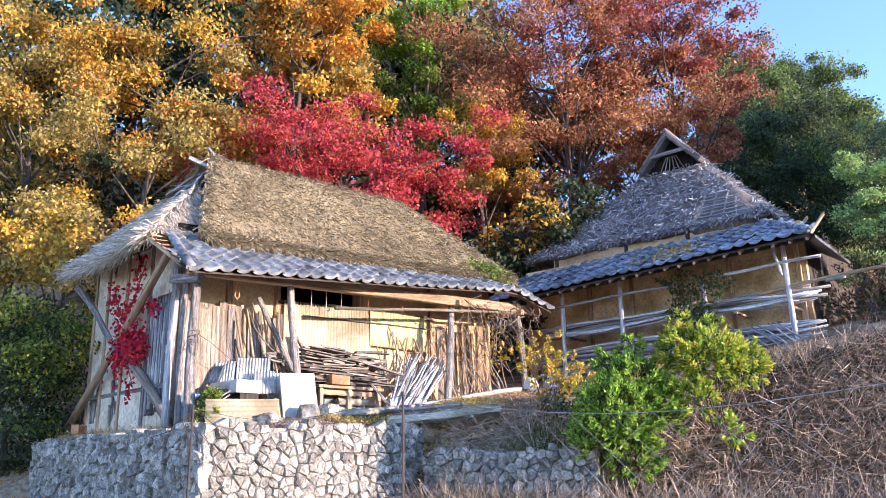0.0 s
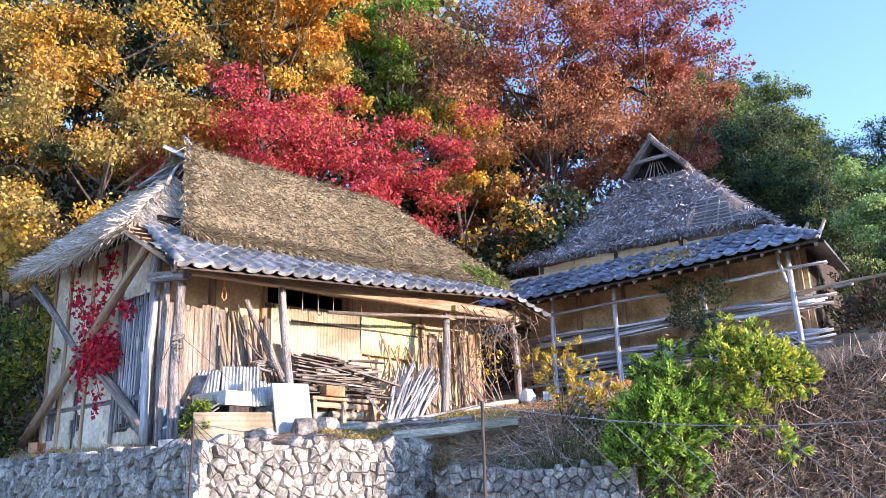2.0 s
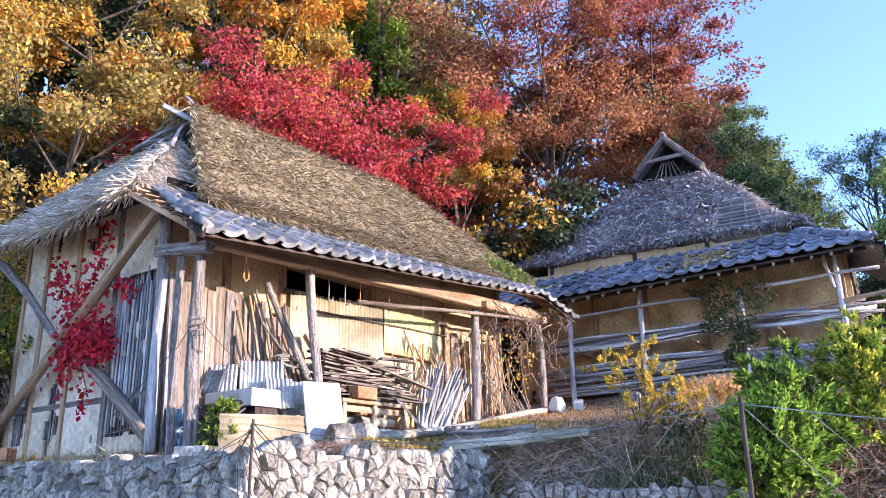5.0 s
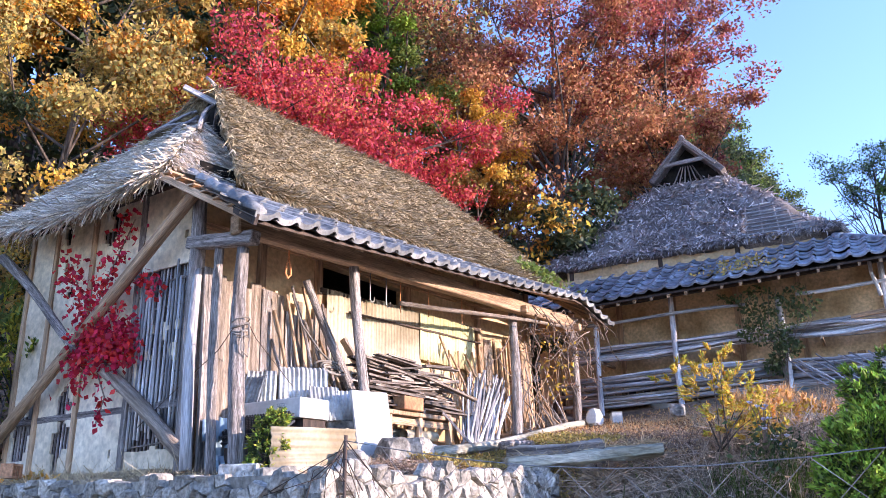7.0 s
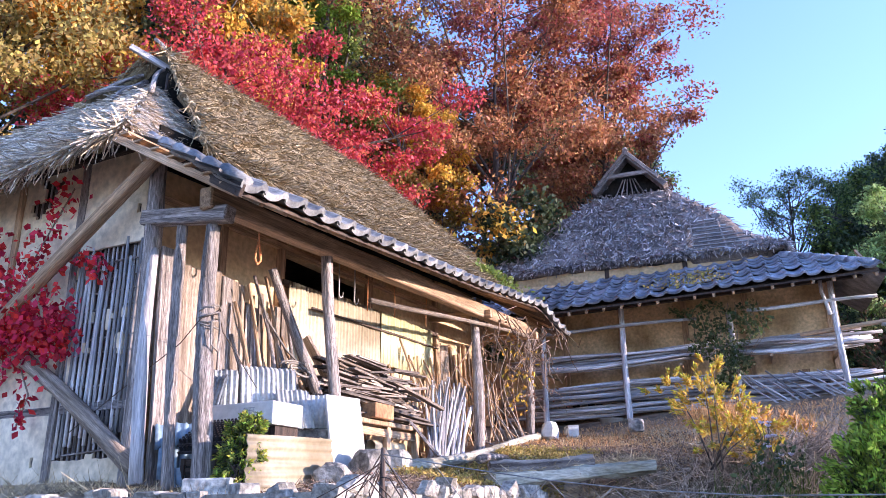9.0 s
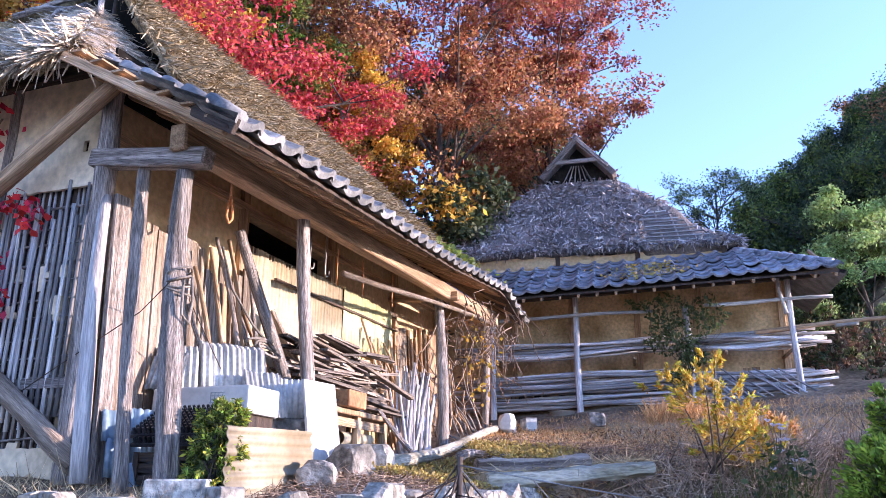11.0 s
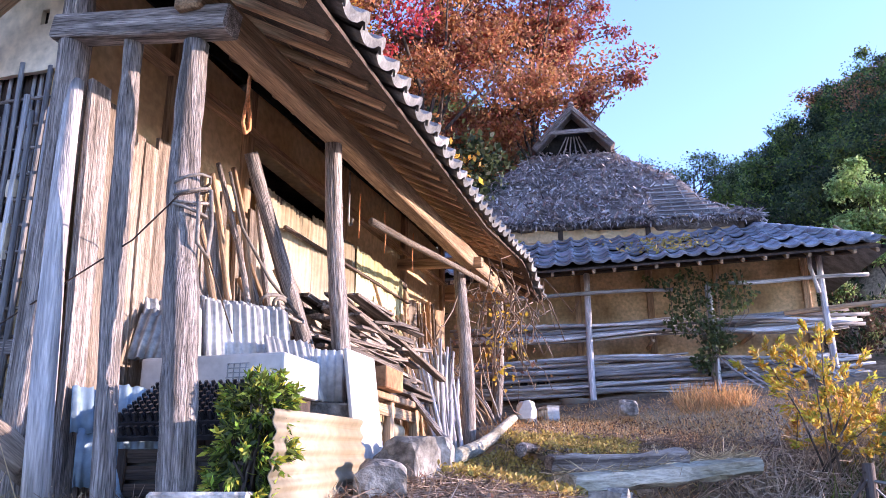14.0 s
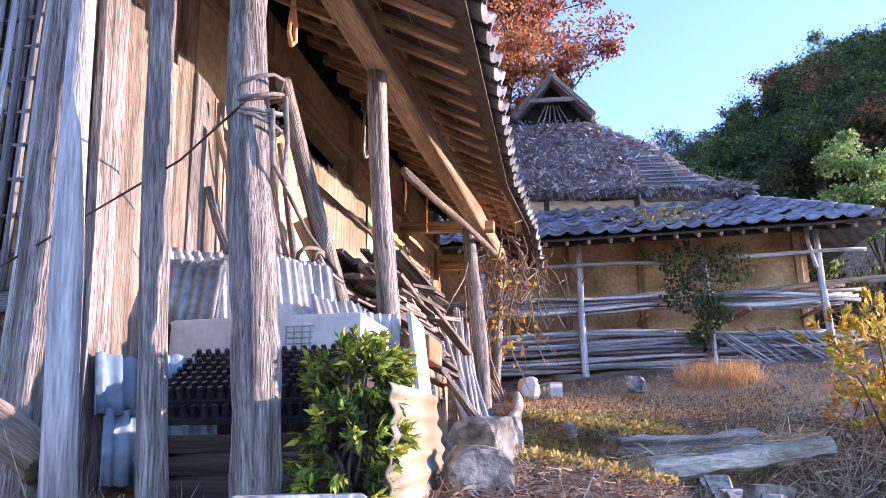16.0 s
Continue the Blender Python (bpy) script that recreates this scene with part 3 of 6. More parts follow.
# bare bamboo lath where the clay fell, over a dark sheet painted as shade
slab("clay_gap", (0.064, 0.84, 1.5), (0.074, 3.98, 4.6), WOOD_AND_SHADE, "dark sheet painted as shade behind the lath")


def clay_skin():
    """Clay render with ragged holes where it has fallen off the lath."""
    bm = bmesh.new()
    c = 0.045
    nd, nz = int((3.98 - 0.84) / c), int((4.66 - 1.5) / c)
    def keep(i, j):
        if not (0 <= i < nd and 0 <= j < nz):
            return False
        d, z = 0.84 + c * (i + 0.5), 1.5 + c * (j + 0.5)
        f = noise.noise((d * 2.3, z * 1.5, 3.0)) + 0.55 * noise.noise((d * 7, z * 4.5, 8.0))
        if d < 1.68 and 1.72 < z < 3.55:
            return f > 0.30
        if z < 2.75 and d > 1.9:
            return f > -0.12 - 0.35 * max(0.0, z - 1.9) - (0.3 if d < 2.4 else 0.0)
        return f > -0.62
    cache = {}
    def vert(i, j, k):
        if (i, j, k) not in cache:
            w = 0.012 * noise.noise((i * 0.7, j * 0.7, 2))
            cache[i, j, k] = bm.verts.new((0.022 if k else -0.004 + 0.008 * noise.noise((i * 0.2, j * 0.2, 5)), 0.84 + c * i + w, 1.5 + c * j + w))
        return cache[i, j, k]
    for i in range(nd):
        for j in range(nz):
            if not keep(i, j):
                continue
            bm.faces.new((vert(i, j, 0), vert(i, j + 1, 0), vert(i + 1, j + 1, 0), vert(i + 1, j, 0)))
            for di, dj, a, b in ((-1, 0, (i, j), (i, j + 1)), (1, 0, (i + 1, j + 1), (i + 1, j)), (0, -1, (i + 1, j), (i, j)), (0, 1, (i, j + 1), (i + 1, j + 1))):
                if not keep(i + di, j + dj):
                    bm.faces.new((vert(*a, 0), vert(*a, 1), vert(*b, 1), vert(*b, 0)))
    return part("clay_render", bm, CLAY_PALE, house, "cracked pale clay with fallen patches")


clay_skin()
for k in range(50):
    d = 0.88 + 0.062 * k
    log("lath", (0.048, d, 1.52), (0.048, d + random.uniform(-0.02, 0.02), 4.5 if k % 3 else 3.6), 0.013, 0.011, WOOD_SILVER, house, n=5, steps=2, bend=0.006)
for k in range(15):
    d = 0.86 + 0.058 * k
    log("lath", (0.000, d, 1.7 + random.uniform(0, 0.25)), (-0.005, d + random.uniform(-0.02, 0.02), 3.55 + random.uniform(-0.25, 0.1)), 0.017, 0.015, WOOD_SILVER, house, n=5, steps=3, bend=0.006)
for k in range(13):
    z = 1.8 + 0.135 * k
    log("lath", (0.015, 0.82, z), (0.015, 1.68, z + random.uniform(-0.03, 0.03)), 0.009, 0.009, WOOD_GREY, house, n=5, steps=3, bend=0.006)
for k in range(16):
    d = random.choice((2.75, 3.6, 1.85)) + random.uniform(0, 0.7)
    z = random.uniform(1.65, 2.0)
    log("lath", (0.020, d, z), (0.015, d + random.uniform(-0.02, 0.02), z + random.uniform(0.5, 1.0)), 0.011, 0.01, WOOD_GREY, house, n=5, steps=3, bend=0.006)
# crossed braces; pale wood on one lower half paints the sunlight there
log("brace", (-0.24, 0.55, 4.22), (-0.13, 4.35, 1.70), 0.062, 0.07, WOOD_BROWN, house, "dark crossed brace pole")
log("brace", (-0.10, 2.62, 2.90), (-0.13, 0.54, 1.62), 0.065, 0.075, WOOD_PALE, house, "lower half of the brace in pale wood for its sunlight")
log("brace", (-0.18, 2.5, 2.83), (-0.34, 4.05, 4.12), 0.05, 0.06, WOOD_GREY, house)


# ---- the far farmhouse ----
house2 = thing("thatched_barn", M2, "derelict barn with grey thatch, blue-grey tiled eaves and ochre clay walls", "house")


def bare2(a, b):
    return 1.35 < a < 2.8 and 1.3 < b < 2.5 and a < 3.1 - (b - 1.2) * 0.55


def thatch2(a, b):
    zs = 9.64 - 1.13 * abs(a)
    zf = 6.12 + 0.93 * (b - 1.2) if b < 4.2 else 99
    zb = 6.1 + 1.3 * (10.4 - b)
    z = min(zs, zf, zb, 9.6)
    if bare2(a, b):
        z -= 0.18
    return z


roof2 = thatch_body("thatch_roof", thatch2, -3.1, 3.1, 1.2, 10.4, 0.13, 0.3, THATCH_GREY, house2, "grey mossy thatch with a smoke gable")
straw_cover(thatch2, -3.1, 3.1, 1.22, 7.5, 15000, STRAW_GREY, roof2, fringe=4000, length=0.17, width=0.034, jitter=0.9, mask=lambda a, b: not bare2(a, b))
for k in range(9):
    b = 1.35 + 0.13 * k
    bar("roof_lath", (1.3 + 0.1 * (k % 3), b, thatch2(1.2, b) - 0.01), (2.82 - 0.80 * (b - 1.2), b, thatch2(1.2, b) + random.uniform(-0.03, 0.02)), 0.035, 0.025, WOOD_SILVER, house2)
for k in range(5):
    bar("roof_lath", (1.4 + 0.32 * k, 1.3, 6.16), (1.35 + 0.28 * k, min(2.4, 1.2 + (2.85 - 1.35 - 0.28 * k) / 0.82), 6.12 + 0.93 * (min(2.4, 1.2 + (2.85 - 1.35 - 0.28 * k) / 0.82) - 1.2)), 0.03, 0.03, WOOD_GREY, house2)
# smoke gable, its dark inside painted as a black panel
bm = bmesh.new()
v = [bm.verts.new(p) for p in ((-0.95, 3.93, 8.52), (0.95, 3.93, 8.52), (0, 3.98, 9.56))]
w = [bm.verts.new(p.co + Vector((0, 0.05, 0))) for p in v]
bm.faces.new(v); bm.faces.new(w[::-1])
part("smoke_gable", bm, HOLLOW_SHADE, house2, "smoke gable opening painted black for its shade")
for sgn in (-1, 1):
    bar("gable_board", (0.72 * sgn, 3.62, 8.90), (-0.05 * sgn, 3.62, 9.72), 0.05, 0.08, WOOD_GREY, house2, "weathered gable board")
bar("gable_board", (-0.52, 3.66, 9.08), (0.52, 3.66, 9.10), 0.05, 0.10, WOOD_GREY, house2, spin=0)
for k in range(6):
    x = -0.45 + 0.18 * k
    bar("gable_lattice", (x * 0.8, 3.84, 8.58), (0.0 + x * 0.3, 3.86, 9.05), 0.025, 0.025, WOOD_GREY, house2)
for sgn in (-1, 1):
    bar("gable_eave", (0.0, 4.0, 9.66), (0.86 * sgn, 4.0, 8.70), 0.72, 0.15, THATCH_GREY, house2, "overhanging thatch edge")
log("ridge_pole", (0, 3.6, 9.74), (0, 7.6, 9.74), 0.06, 0.06, WOOD_GREY, house2)
for sgn in (-1, 1):
    q = blades(np.stack([np.full(500, 0.0) + sgn * rng.uniform(0, 1.0, 500), rng.uniform(3.9, 4.35, 500), np.zeros(500)], -1), unit(np.stack([sgn * np.full(500, 0.6), rng.uniform(-0.5, 0.1, 500), np.full(500, -0.75)], -1)), rng.uniform(0.1, 0.3, 500), np.full(500, 0.02))
    q[:, :, 2] += (9.68 - 1.12 * np.abs(q[:, :, 0])) + 0.03
    ob = quads("straw", q, STRAW_GREY, roof2)
    ob["kind"] = "stuff"

EZ2 = lambda a: 4.80 + 0.038 * a
TZ2 = lambda a: 5.74 + 0.03 * a
bm = bmesh.new()
for k in range(26):
    s = -3.2 + 7.45 * k / 25
    cut = min(1.0, max(0.05, (4.4 - s) / 1.3))
    bm.verts.new((s, -0.68, EZ2(s) - 0.03)); bm.verts.new((s, -0.68 + 1.72 * cut, EZ2(s) + (TZ2(s) - EZ2(s)) * cut - 0.03))
    bm.verts.new((s, -0.68, EZ2(s) - 0.06)); bm.verts.new((s, -0.68 + 1.72 * cut, EZ2(s) + (TZ2(s) - EZ2(s)) * cut - 0.06))
bm.verts.ensure_lookup_table()
for k in range(25):
    a, b = bm.verts[4 * k:4 * k + 4], bm.verts[4 * k + 4:4 * k + 8]
    bm.faces.new((a[0], b[0], b[1], a[1])); bm.faces.new((a[3], b[3], b[2], a[2])); bm.faces.new((a[2], b[2], b[0], a[0]))
pent2 = part("pent_roof", bm, WOOD_AND_SHADE, house2, "blue-grey tiled pent roof with missing tiles and moss")
tiled_slope(pent2, TILE_BLUE, lambda s: (s, -0.74, EZ2(s) + 0.02), lambda s: (s, 1.04, TZ2(s) + 0.02), -3.2, 4.3, 27, 7, skip=lambda x, f: x > 4.45 - f * 1.35, lip=0.015, wobble=0.03)
# hip ridge tiles and the pent roof's return along the side
for k in range(1, 9):
    f = (k + 0.5) / 9
    bm = bmesh.new()
    tube(bm, [(0, 0, -0.13), (0, 0, 0.13)], [0.085, 0.075], 8)
    o = part("hip_tile", bm, TILE_BLUE, pent2, "", True)
    p, q = Vector((4.35, -0.74, EZ2(4.3) + 0.03)), Vector((2.95, 1.1, TZ2(3) + 0.05))
    o.matrix_local = along(p.lerp(q, f), q + (q - p) * 0.2)
bm = bmesh.new()
vs = [bm.verts.new(p) for p in ((4.35, -0.7, 4.92), (4.35, 2.2, 4.92), (2.95, 2.2, 5.85), (2.95, 1.1, 5.85), (4.35, -0.7, 4.86), (4.35, 2.2, 4.86), (2.95, 2.2, 5.79), (2.95, 1.1, 5.79))]
for f in ((0, 1, 2, 3), (7, 6, 5, 4), (0, 4, 5, 1), (3, 2, 6, 7)):
    bm.faces.new([vs[i] for i in f])
part("side_pent_roof", bm, TILE_BLUE, house2)
for k in range(24):
    s = -3.0 + 7.2 * k / 23
    bar("rafter", (s, 0.95, TZ2(s) - 0.12), (s, -0.68, EZ2(s) - 0.10), 0.045, 0.06, WOOD_BROWN, house2)


def slab2(name, lo, hi, material, label=""):
    bm = bmesh.new()
    box(bm, [(a + b) / 2 for a, b in zip(lo, hi)], [b - a for a, b in zip(lo, hi)])
    return part(name, bm, material, house2, label)


slab2("front_wall", (-3.0, 0.9, 2.2), (3.75, 1.05, 5.7), CLAY_DARK, "stained ochre clay wall")
# The sunward side wall is coloured dark to paint the thicket's shade.
slab2("side_wall", (3.62, 1.05, 2.3), (3.75, 8.3, 5.6), WOOD_AND_SHADE)
slab2("side_wall", (-3.0, 1.05, 2.3), (-2.87, 8.3, 5.6), CLAY)
slab2("back_wall", (-2.87, 8.17, 2.3), (3.62, 8.3, 5.6), CLAY)
slab2("upper_wall", (-2.4, 1.32, 5.6), (2.85, 1.42, 6.22), CLAY, "clay strip above the tiles")
for a in (-2.3, -0.35, 1.2, 2.8):
    bar("wall_stud", (a, 1.31, 5.65), (a, 1.31, 6.2), 0.09, 0.05, WOOD_AND_SHADE, house2)
# Dark boards added to paint the shade low on the barn wall.
br2 = random.Random(14)
for k in range(44):
    a = -2.85 + 0.148 * k
    bar("wall_board", (a, 0.885, 2.3), (a + br2.uniform(-0.02, 0.02), 0.885, 3.25 + 0.03 * a + br2.uniform(-0.12, 0.35)), 0.13, 0.02, WOOD_AND_SHADE if br2.random() < 0.35 else WOOD_BROWN, house2)
for a in (-2.6, -1.2, -0.1, 1.1, 2.2, 3.6):
    bar("wall_stud", (a, 0.88, 2.5), (a, 0.88, 5.5), 0.11, 0.07, WOOD_BROWN, house2)
bar("eave_beam", (-2.6, 0.0, EZ2(-2.6) + 0.13), (4.1, 0.0, EZ2(4.1) + 0.13), 0.12, 0.15, WOOD_AND_SHADE, house2)
for a, zb, zt in ((0.0, 2.55, 4.85), (1.86, 2.7, 4.6), (3.56, 2.8, 5.0), (-1.5, 2.4, 4.8)):
    log("porch_post", (a + 0.05, -0.02, zb), (a, 0.0, zt), 0.055, 0.05, BLEACHED_LIFTED, house2, "silver-grey porch post", bend=0.012)
log("prop_post", (3.5, -0.06, 4.4), (3.42, -0.06, 5.0), 0.035, 0.03, WOOD_SILVER, house2, steps=3)

# ---- stone terrace wall ----
def clip_cell(poly, mid, nrm):
    out = []
    for i in range(len(poly)):
        a, b = poly[i], poly[(i + 1) % len(poly)]
        da, db = (a - mid).dot(nrm), (b - mid).dot(nrm)
        if da <= 0:
            out.append(a)
        if (da < 0 < db) or (db < 0 < da):
            out.append(a.lerp(b, da / (da - db)))
    return out


def rubble(parent, width, z_of, z_low, m, size, material, seed):
    """Fitted rubble stones on a wall face; x along it, y out of it."""
    r = random.Random(seed)
    seeds = []
    nx_, nz_ = max(2, int(width / size)), max(2, int((1.6 - z_low) / (size * 0.85)))
    for i in range(nx_):
        for j in range(nz_):
            seeds.append(Vector((width * (i + 0.5 + r.uniform(-0.42, 0.42)) / nx_, z_low + (1.6 - z_low) * (j + 0.5 + r.uniform(-0.4, 0.4)) / nz_)))
    for _ in range(len(seeds) // 3):
        seeds.append(Vector((r.uniform(0, width), r.uniform(z_low, 1.55))))
    for k, c in enumerate(seeds):
        top = z_of(c.x)
        if c.y > top - 0.03:
            continue
        poly = [Vector((0, z_low)), Vector((width, z_low)), Vector((width, top)), Vector((0, top))]
        for o in seeds:
            if o is not c and (o - c).length < size * 3:
                poly = clip_cell(poly, (o + c) / 2, o - c)
                if len(poly) < 3:
                    break
        if len(poly) < 3:
            continue
        mid = sum(poly, Vector((0, 0))) / len(poly)
        bm = bmesh.new()
        out = r.uniform(0.015, 0.075)
        tip = r.uniform(-0.03, 0.03), r.uniform(-0.03, 0.03)
        rings = []
        for shrink, y in ((0.985, -0.06), (0.965, out * 0.45), (0.78, out)):
            rings.append([bm.verts.new((mid.x + (p.x - mid.x) * shrink, y + (tip[0] * (p.x - mid.x) + tip[1] * (p.y - mid.y)) * 4 * (y > 0) + r.uniform(-0.014, 0.014), mid.y + (p.y - mid.y) * shrink)) for p in poly])
        n = len(poly)
        for a, b in zip(rings, rings[1:]):
            for i in range(n):
                bm.faces.new((a[i], a[(i + 1) % n], b[(i + 1) % n], b[i]))
        hub = bm.verts.new((mid.x + r.uniform(-0.02, 0.02), out + r.uniform(-0.012, 0.025), mid.y + r.uniform(-0.02, 0.02)))
        for i in range(n):
            bm.faces.new((rings[-1][i], rings[-1][(i + 1) % n], hub))
        bmesh.ops.recalc_face_normals(bm, faces=bm.faces)
        ob = part("stone", bm, material, parent)
        ob.matrix_local = m
    return


wall_core = bmesh.new()
for lo, hi in (((-0.72, -1.64, -0.6), (2.62, -1.2, 1.40)), ((-0.72, -1.2, -0.4), (-0.3, 4.1, 1.40))):
    box(wall_core, [(a + b) / 2 for a, b in zip(lo, hi)], [b - a for a, b in zip(lo, hi)])
terrace = part("terrace_wall", wall_core, MORTAR, None)
terrace.matrix_world = M1
tagged(terrace, "dry rubble retaining wall of pale grey stones", "stone wall", kind="structure")
rubble(terrace, 3.5, lambda x: 1.47 + 0.02 * x + 0.03 * math.sin(x * 5), -0.2, Matrix.Translation((-0.78, -1.66, 0)) @ Matrix.Diagonal((1, -1, 1, 1)), 0.145, STONE, 3)
rubble(terrace, 5.8, lambda x: 1.44 + 0.02 * math.sin(x * 4), 0.3, Matrix.Translation((-0.74, -1.70, 0)) @ Matrix(((0, -1, 0, 0), (1, 0, 0, 0), (0, 0, 1, 0), (0, 0, 0, 1))), 0.165, STONE, 5)

for (ax, ay), (bx, by), ztop, sd in (((-0.5, 10.62), (1.7, 9.45), 1.12, 21),):
    run = math.hypot(bx - ax, by - ay)
    mw = Matrix.Translation((ax, ay, 0)) @ Matrix.Rotation(math.atan2(by - ay, bx - ax), 4, "Z")
    bm = bmesh.new()
    box(bm, (run / 2, 0.22, ztop / 2 - 0.1), (run, 0.40, ztop + 0.1))
    low_wall = part("bank_wall", bm, MORTAR, None)
    low_wall.matrix_world = mw
    tagged(low_wall, "low dry rubble wall of grey stones under the bank", "stone wall", kind="structure")
    rubble(low_wall, run, lambda x, z=ztop: z + 0.05 * math.sin(x * 4), 0.05, Matrix.Diagonal((1, -1, 1, 1)), 0.15, STONE, sd)

# ---- trees ----
def tree_parts(root, height, crown_r, crown_low, mats, size, count, trunk_r, clumps=60, flat=0.55, lean=(0, 0), limbs=9, seed=1, tight=0.10, squash=1.0):
    """Trunk, limbs and a crown of leaf clumps under root, base at its origin."""
    r = random.Random(seed)
    g = np.random.default_rng(seed)
    bm = bmesh.new()
    top = Vector((lean[0], lean[1], height * 0.85))
    pts = [Vector((top.x * f * f + 0.15 * math.sin(f * 5 + seed), top.y * f * f + 0.15 * math.cos(f * 4 + seed), top.z * f)) for f in (0, 0.2, 0.4, 0.6, 0.8, 1)]
    tube(bm, pts, [trunk_r * (1.25 - f) for f in (0, 0.25, 0.45, 0.65, 0.85, 1.12)], 8)
    ends = []
    for k in range(limbs):
        f = r.uniform(0.3, 0.95)
        i = min(4, int(f * 5))
        p = pts[i].lerp(pts[i + 1], f * 5 - i)
        ang = 2.4 * k + r.uniform(-0.5, 0.5)
        reach = crown_r * r.uniform(0.55, 0.95)
        q = p + Vector((math.cos(ang) * reach, math.sin(ang) * reach * squash, max(0.3, (height - p.z) * r.uniform(0.25, 0.8))))
        q.z = max(q.z, crown_low)
        mid = p.lerp(q, 0.5) + Vector((r.uniform(-0.4, 0.4), r.uniform(-0.4, 0.4), r.uniform(0, 0.5))) * min(1, crown_r / 2)
        tube(bm, [p, mid, q], [trunk_r * 0.36, trunk_r * 0.22, trunk_r * 0.07], 5, cap=False)
        ends += [mid, q]
        for _ in range(3):
            e = q.lerp(mid, r.uniform(0, 0.9)) + Vector((r.uniform(-1, 1), r.uniform(-1, 1), r.uniform(-0.2, 0.9))) * crown_r * 0.36
            e.z = min(e.z, height)
            tube(bm, [mid.lerp(q, r.uniform(0.1, 0.8)), e], [trunk_r * 0.13, trunk_r * 0.04], 4, cap=False)
            ends.append(e)
    part("trunk", bm, BARK, root, "grey-brown trunk and limbs", True)
    cz, hz = (crown_low + height) / 2, (height - crown_low) / 2
    cents = [np.array(e) for e in ends if e.z > crown_low]
    while len(cents) < clumps:
        v = unit(g.normal(size=3)) * g.uniform(0.3, 1.0) ** 0.5
        cents.append(np.array((lean[0] * 0.7 + v[0] * crown_r, lean[1] * 0.7 + v[1] * crown_r * squash, cz + v[2] * hz)))
    cents = np.array(cents)
    done = 0.0
    # Materials fill the crown in rough bands, the first ones lowest.
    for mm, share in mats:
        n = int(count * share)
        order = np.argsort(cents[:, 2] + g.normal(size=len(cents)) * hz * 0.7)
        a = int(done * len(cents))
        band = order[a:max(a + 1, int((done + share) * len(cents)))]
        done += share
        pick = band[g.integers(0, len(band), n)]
        spread = crown_r * tight * g.uniform(0.6, 1.5, len(cents))
        offs = np.clip(g.normal(size=(n, 3)), -1.7, 1.7) * (1, 1, flat) * spread[pick][:, None]
        ob = quads("crown", leaves(cents[pick] + offs, size), mm, root)
        ob["label"] = mm.name.replace("_", " ") + " in uneven clumps"
    return root


def tree(name, x, y, label, z=None, category="tree", **kw):
    zz = ground_z(x, y) - 0.1 if z is None else z
    root = thing(name, Matrix.Translation((x, y, zz)), label, category)
    return tree_parts(root, **kw)


def tree_to(name, x, y, top, low, label, **kw):
    """A tree whose crown lies between two heights of the world."""
    g = ground_z(x, y) - 0.1
    return tree(name, x, y, label, z=g, height=top - g, crown_low=low - g, **kw)


tree_to("red_maple", -3.0, 19.0, 9.7, 4.5, "red autumn maple behind the thatched house", crown_r=4.0, mats=[(L_RED, 1.0)], size=0.09, count=60000, trunk_r=0.15, clumps=150, flat=0.28, seed=2, tight=0.075, squash=0.7, limbs=16)
tree_to("golden_tree", -4.4, 20.0, 15.5, 8.0, "golden-leaved broad tree on the slope", crown_r=3.3, mats=[(L_OLIVE, 0.3), (L_YELLOW, 0.25), (L_ORANGE, 0.45)], size=0.12, count=46000, trunk_r=0.13, clumps=95, seed=3, tight=0.08, flat=0.5, limbs=14)
# Dark leaves low in these golden crowns paint the shaded gaps.
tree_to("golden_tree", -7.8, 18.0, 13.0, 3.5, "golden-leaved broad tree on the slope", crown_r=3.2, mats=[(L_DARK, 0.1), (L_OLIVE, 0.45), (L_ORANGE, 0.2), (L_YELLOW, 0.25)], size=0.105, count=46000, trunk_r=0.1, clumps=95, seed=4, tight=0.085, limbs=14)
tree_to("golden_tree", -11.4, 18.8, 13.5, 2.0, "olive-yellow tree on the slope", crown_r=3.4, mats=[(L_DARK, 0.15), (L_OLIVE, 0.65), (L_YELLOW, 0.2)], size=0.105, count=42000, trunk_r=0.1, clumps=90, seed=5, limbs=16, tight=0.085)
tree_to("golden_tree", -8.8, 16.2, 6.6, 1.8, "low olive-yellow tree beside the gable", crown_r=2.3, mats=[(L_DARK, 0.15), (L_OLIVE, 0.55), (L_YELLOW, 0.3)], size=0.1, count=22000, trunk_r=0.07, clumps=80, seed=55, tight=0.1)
tree_to("golden_tree", -15.6, 21.5, 14.0, 3.0, "olive-yellow tree on the slope", crown_r=3.8, mats=[(L_OLIVE, 0.8), (L_YELLOW, 0.2)], size=0.17, count=22000, trunk_r=0.1, clumps=90, seed=25)
tree_to("green_tree", -0.9, 22.5, 17.5, 9.5, "green tree among the autumn colours", crown_r=1.9, mats=[(L_SHRUB, 0.4), (L_GREEN, 0.6)], size=0.11, count=26000, trunk_r=0.16, clumps=60, seed=7, tight=0.11)
tree_to("golden_tree", 0.9, 21.6, 12.6, 8.2, "small yellow-leaved tree on the slope", crown_r=1.7, mats=[(L_OLIVE, 0.3), (L_YELLOW, 0.7)], size=0.1, count=18000, trunk_r=0.1, clumps=45, seed=6, tight=0.09)
tree_to("rust_tree", 3.9, 22.4, 16.5, 7.2, "tall rust-brown oak behind the barn", crown_r=4.4, mats=[(L_RUST, 0.75), (L_PURPLE, 0.25)], size=0.105, count=80000, trunk_r=0.15, clumps=190, seed=8, limbs=20, tight=0.085, flat=0.4)
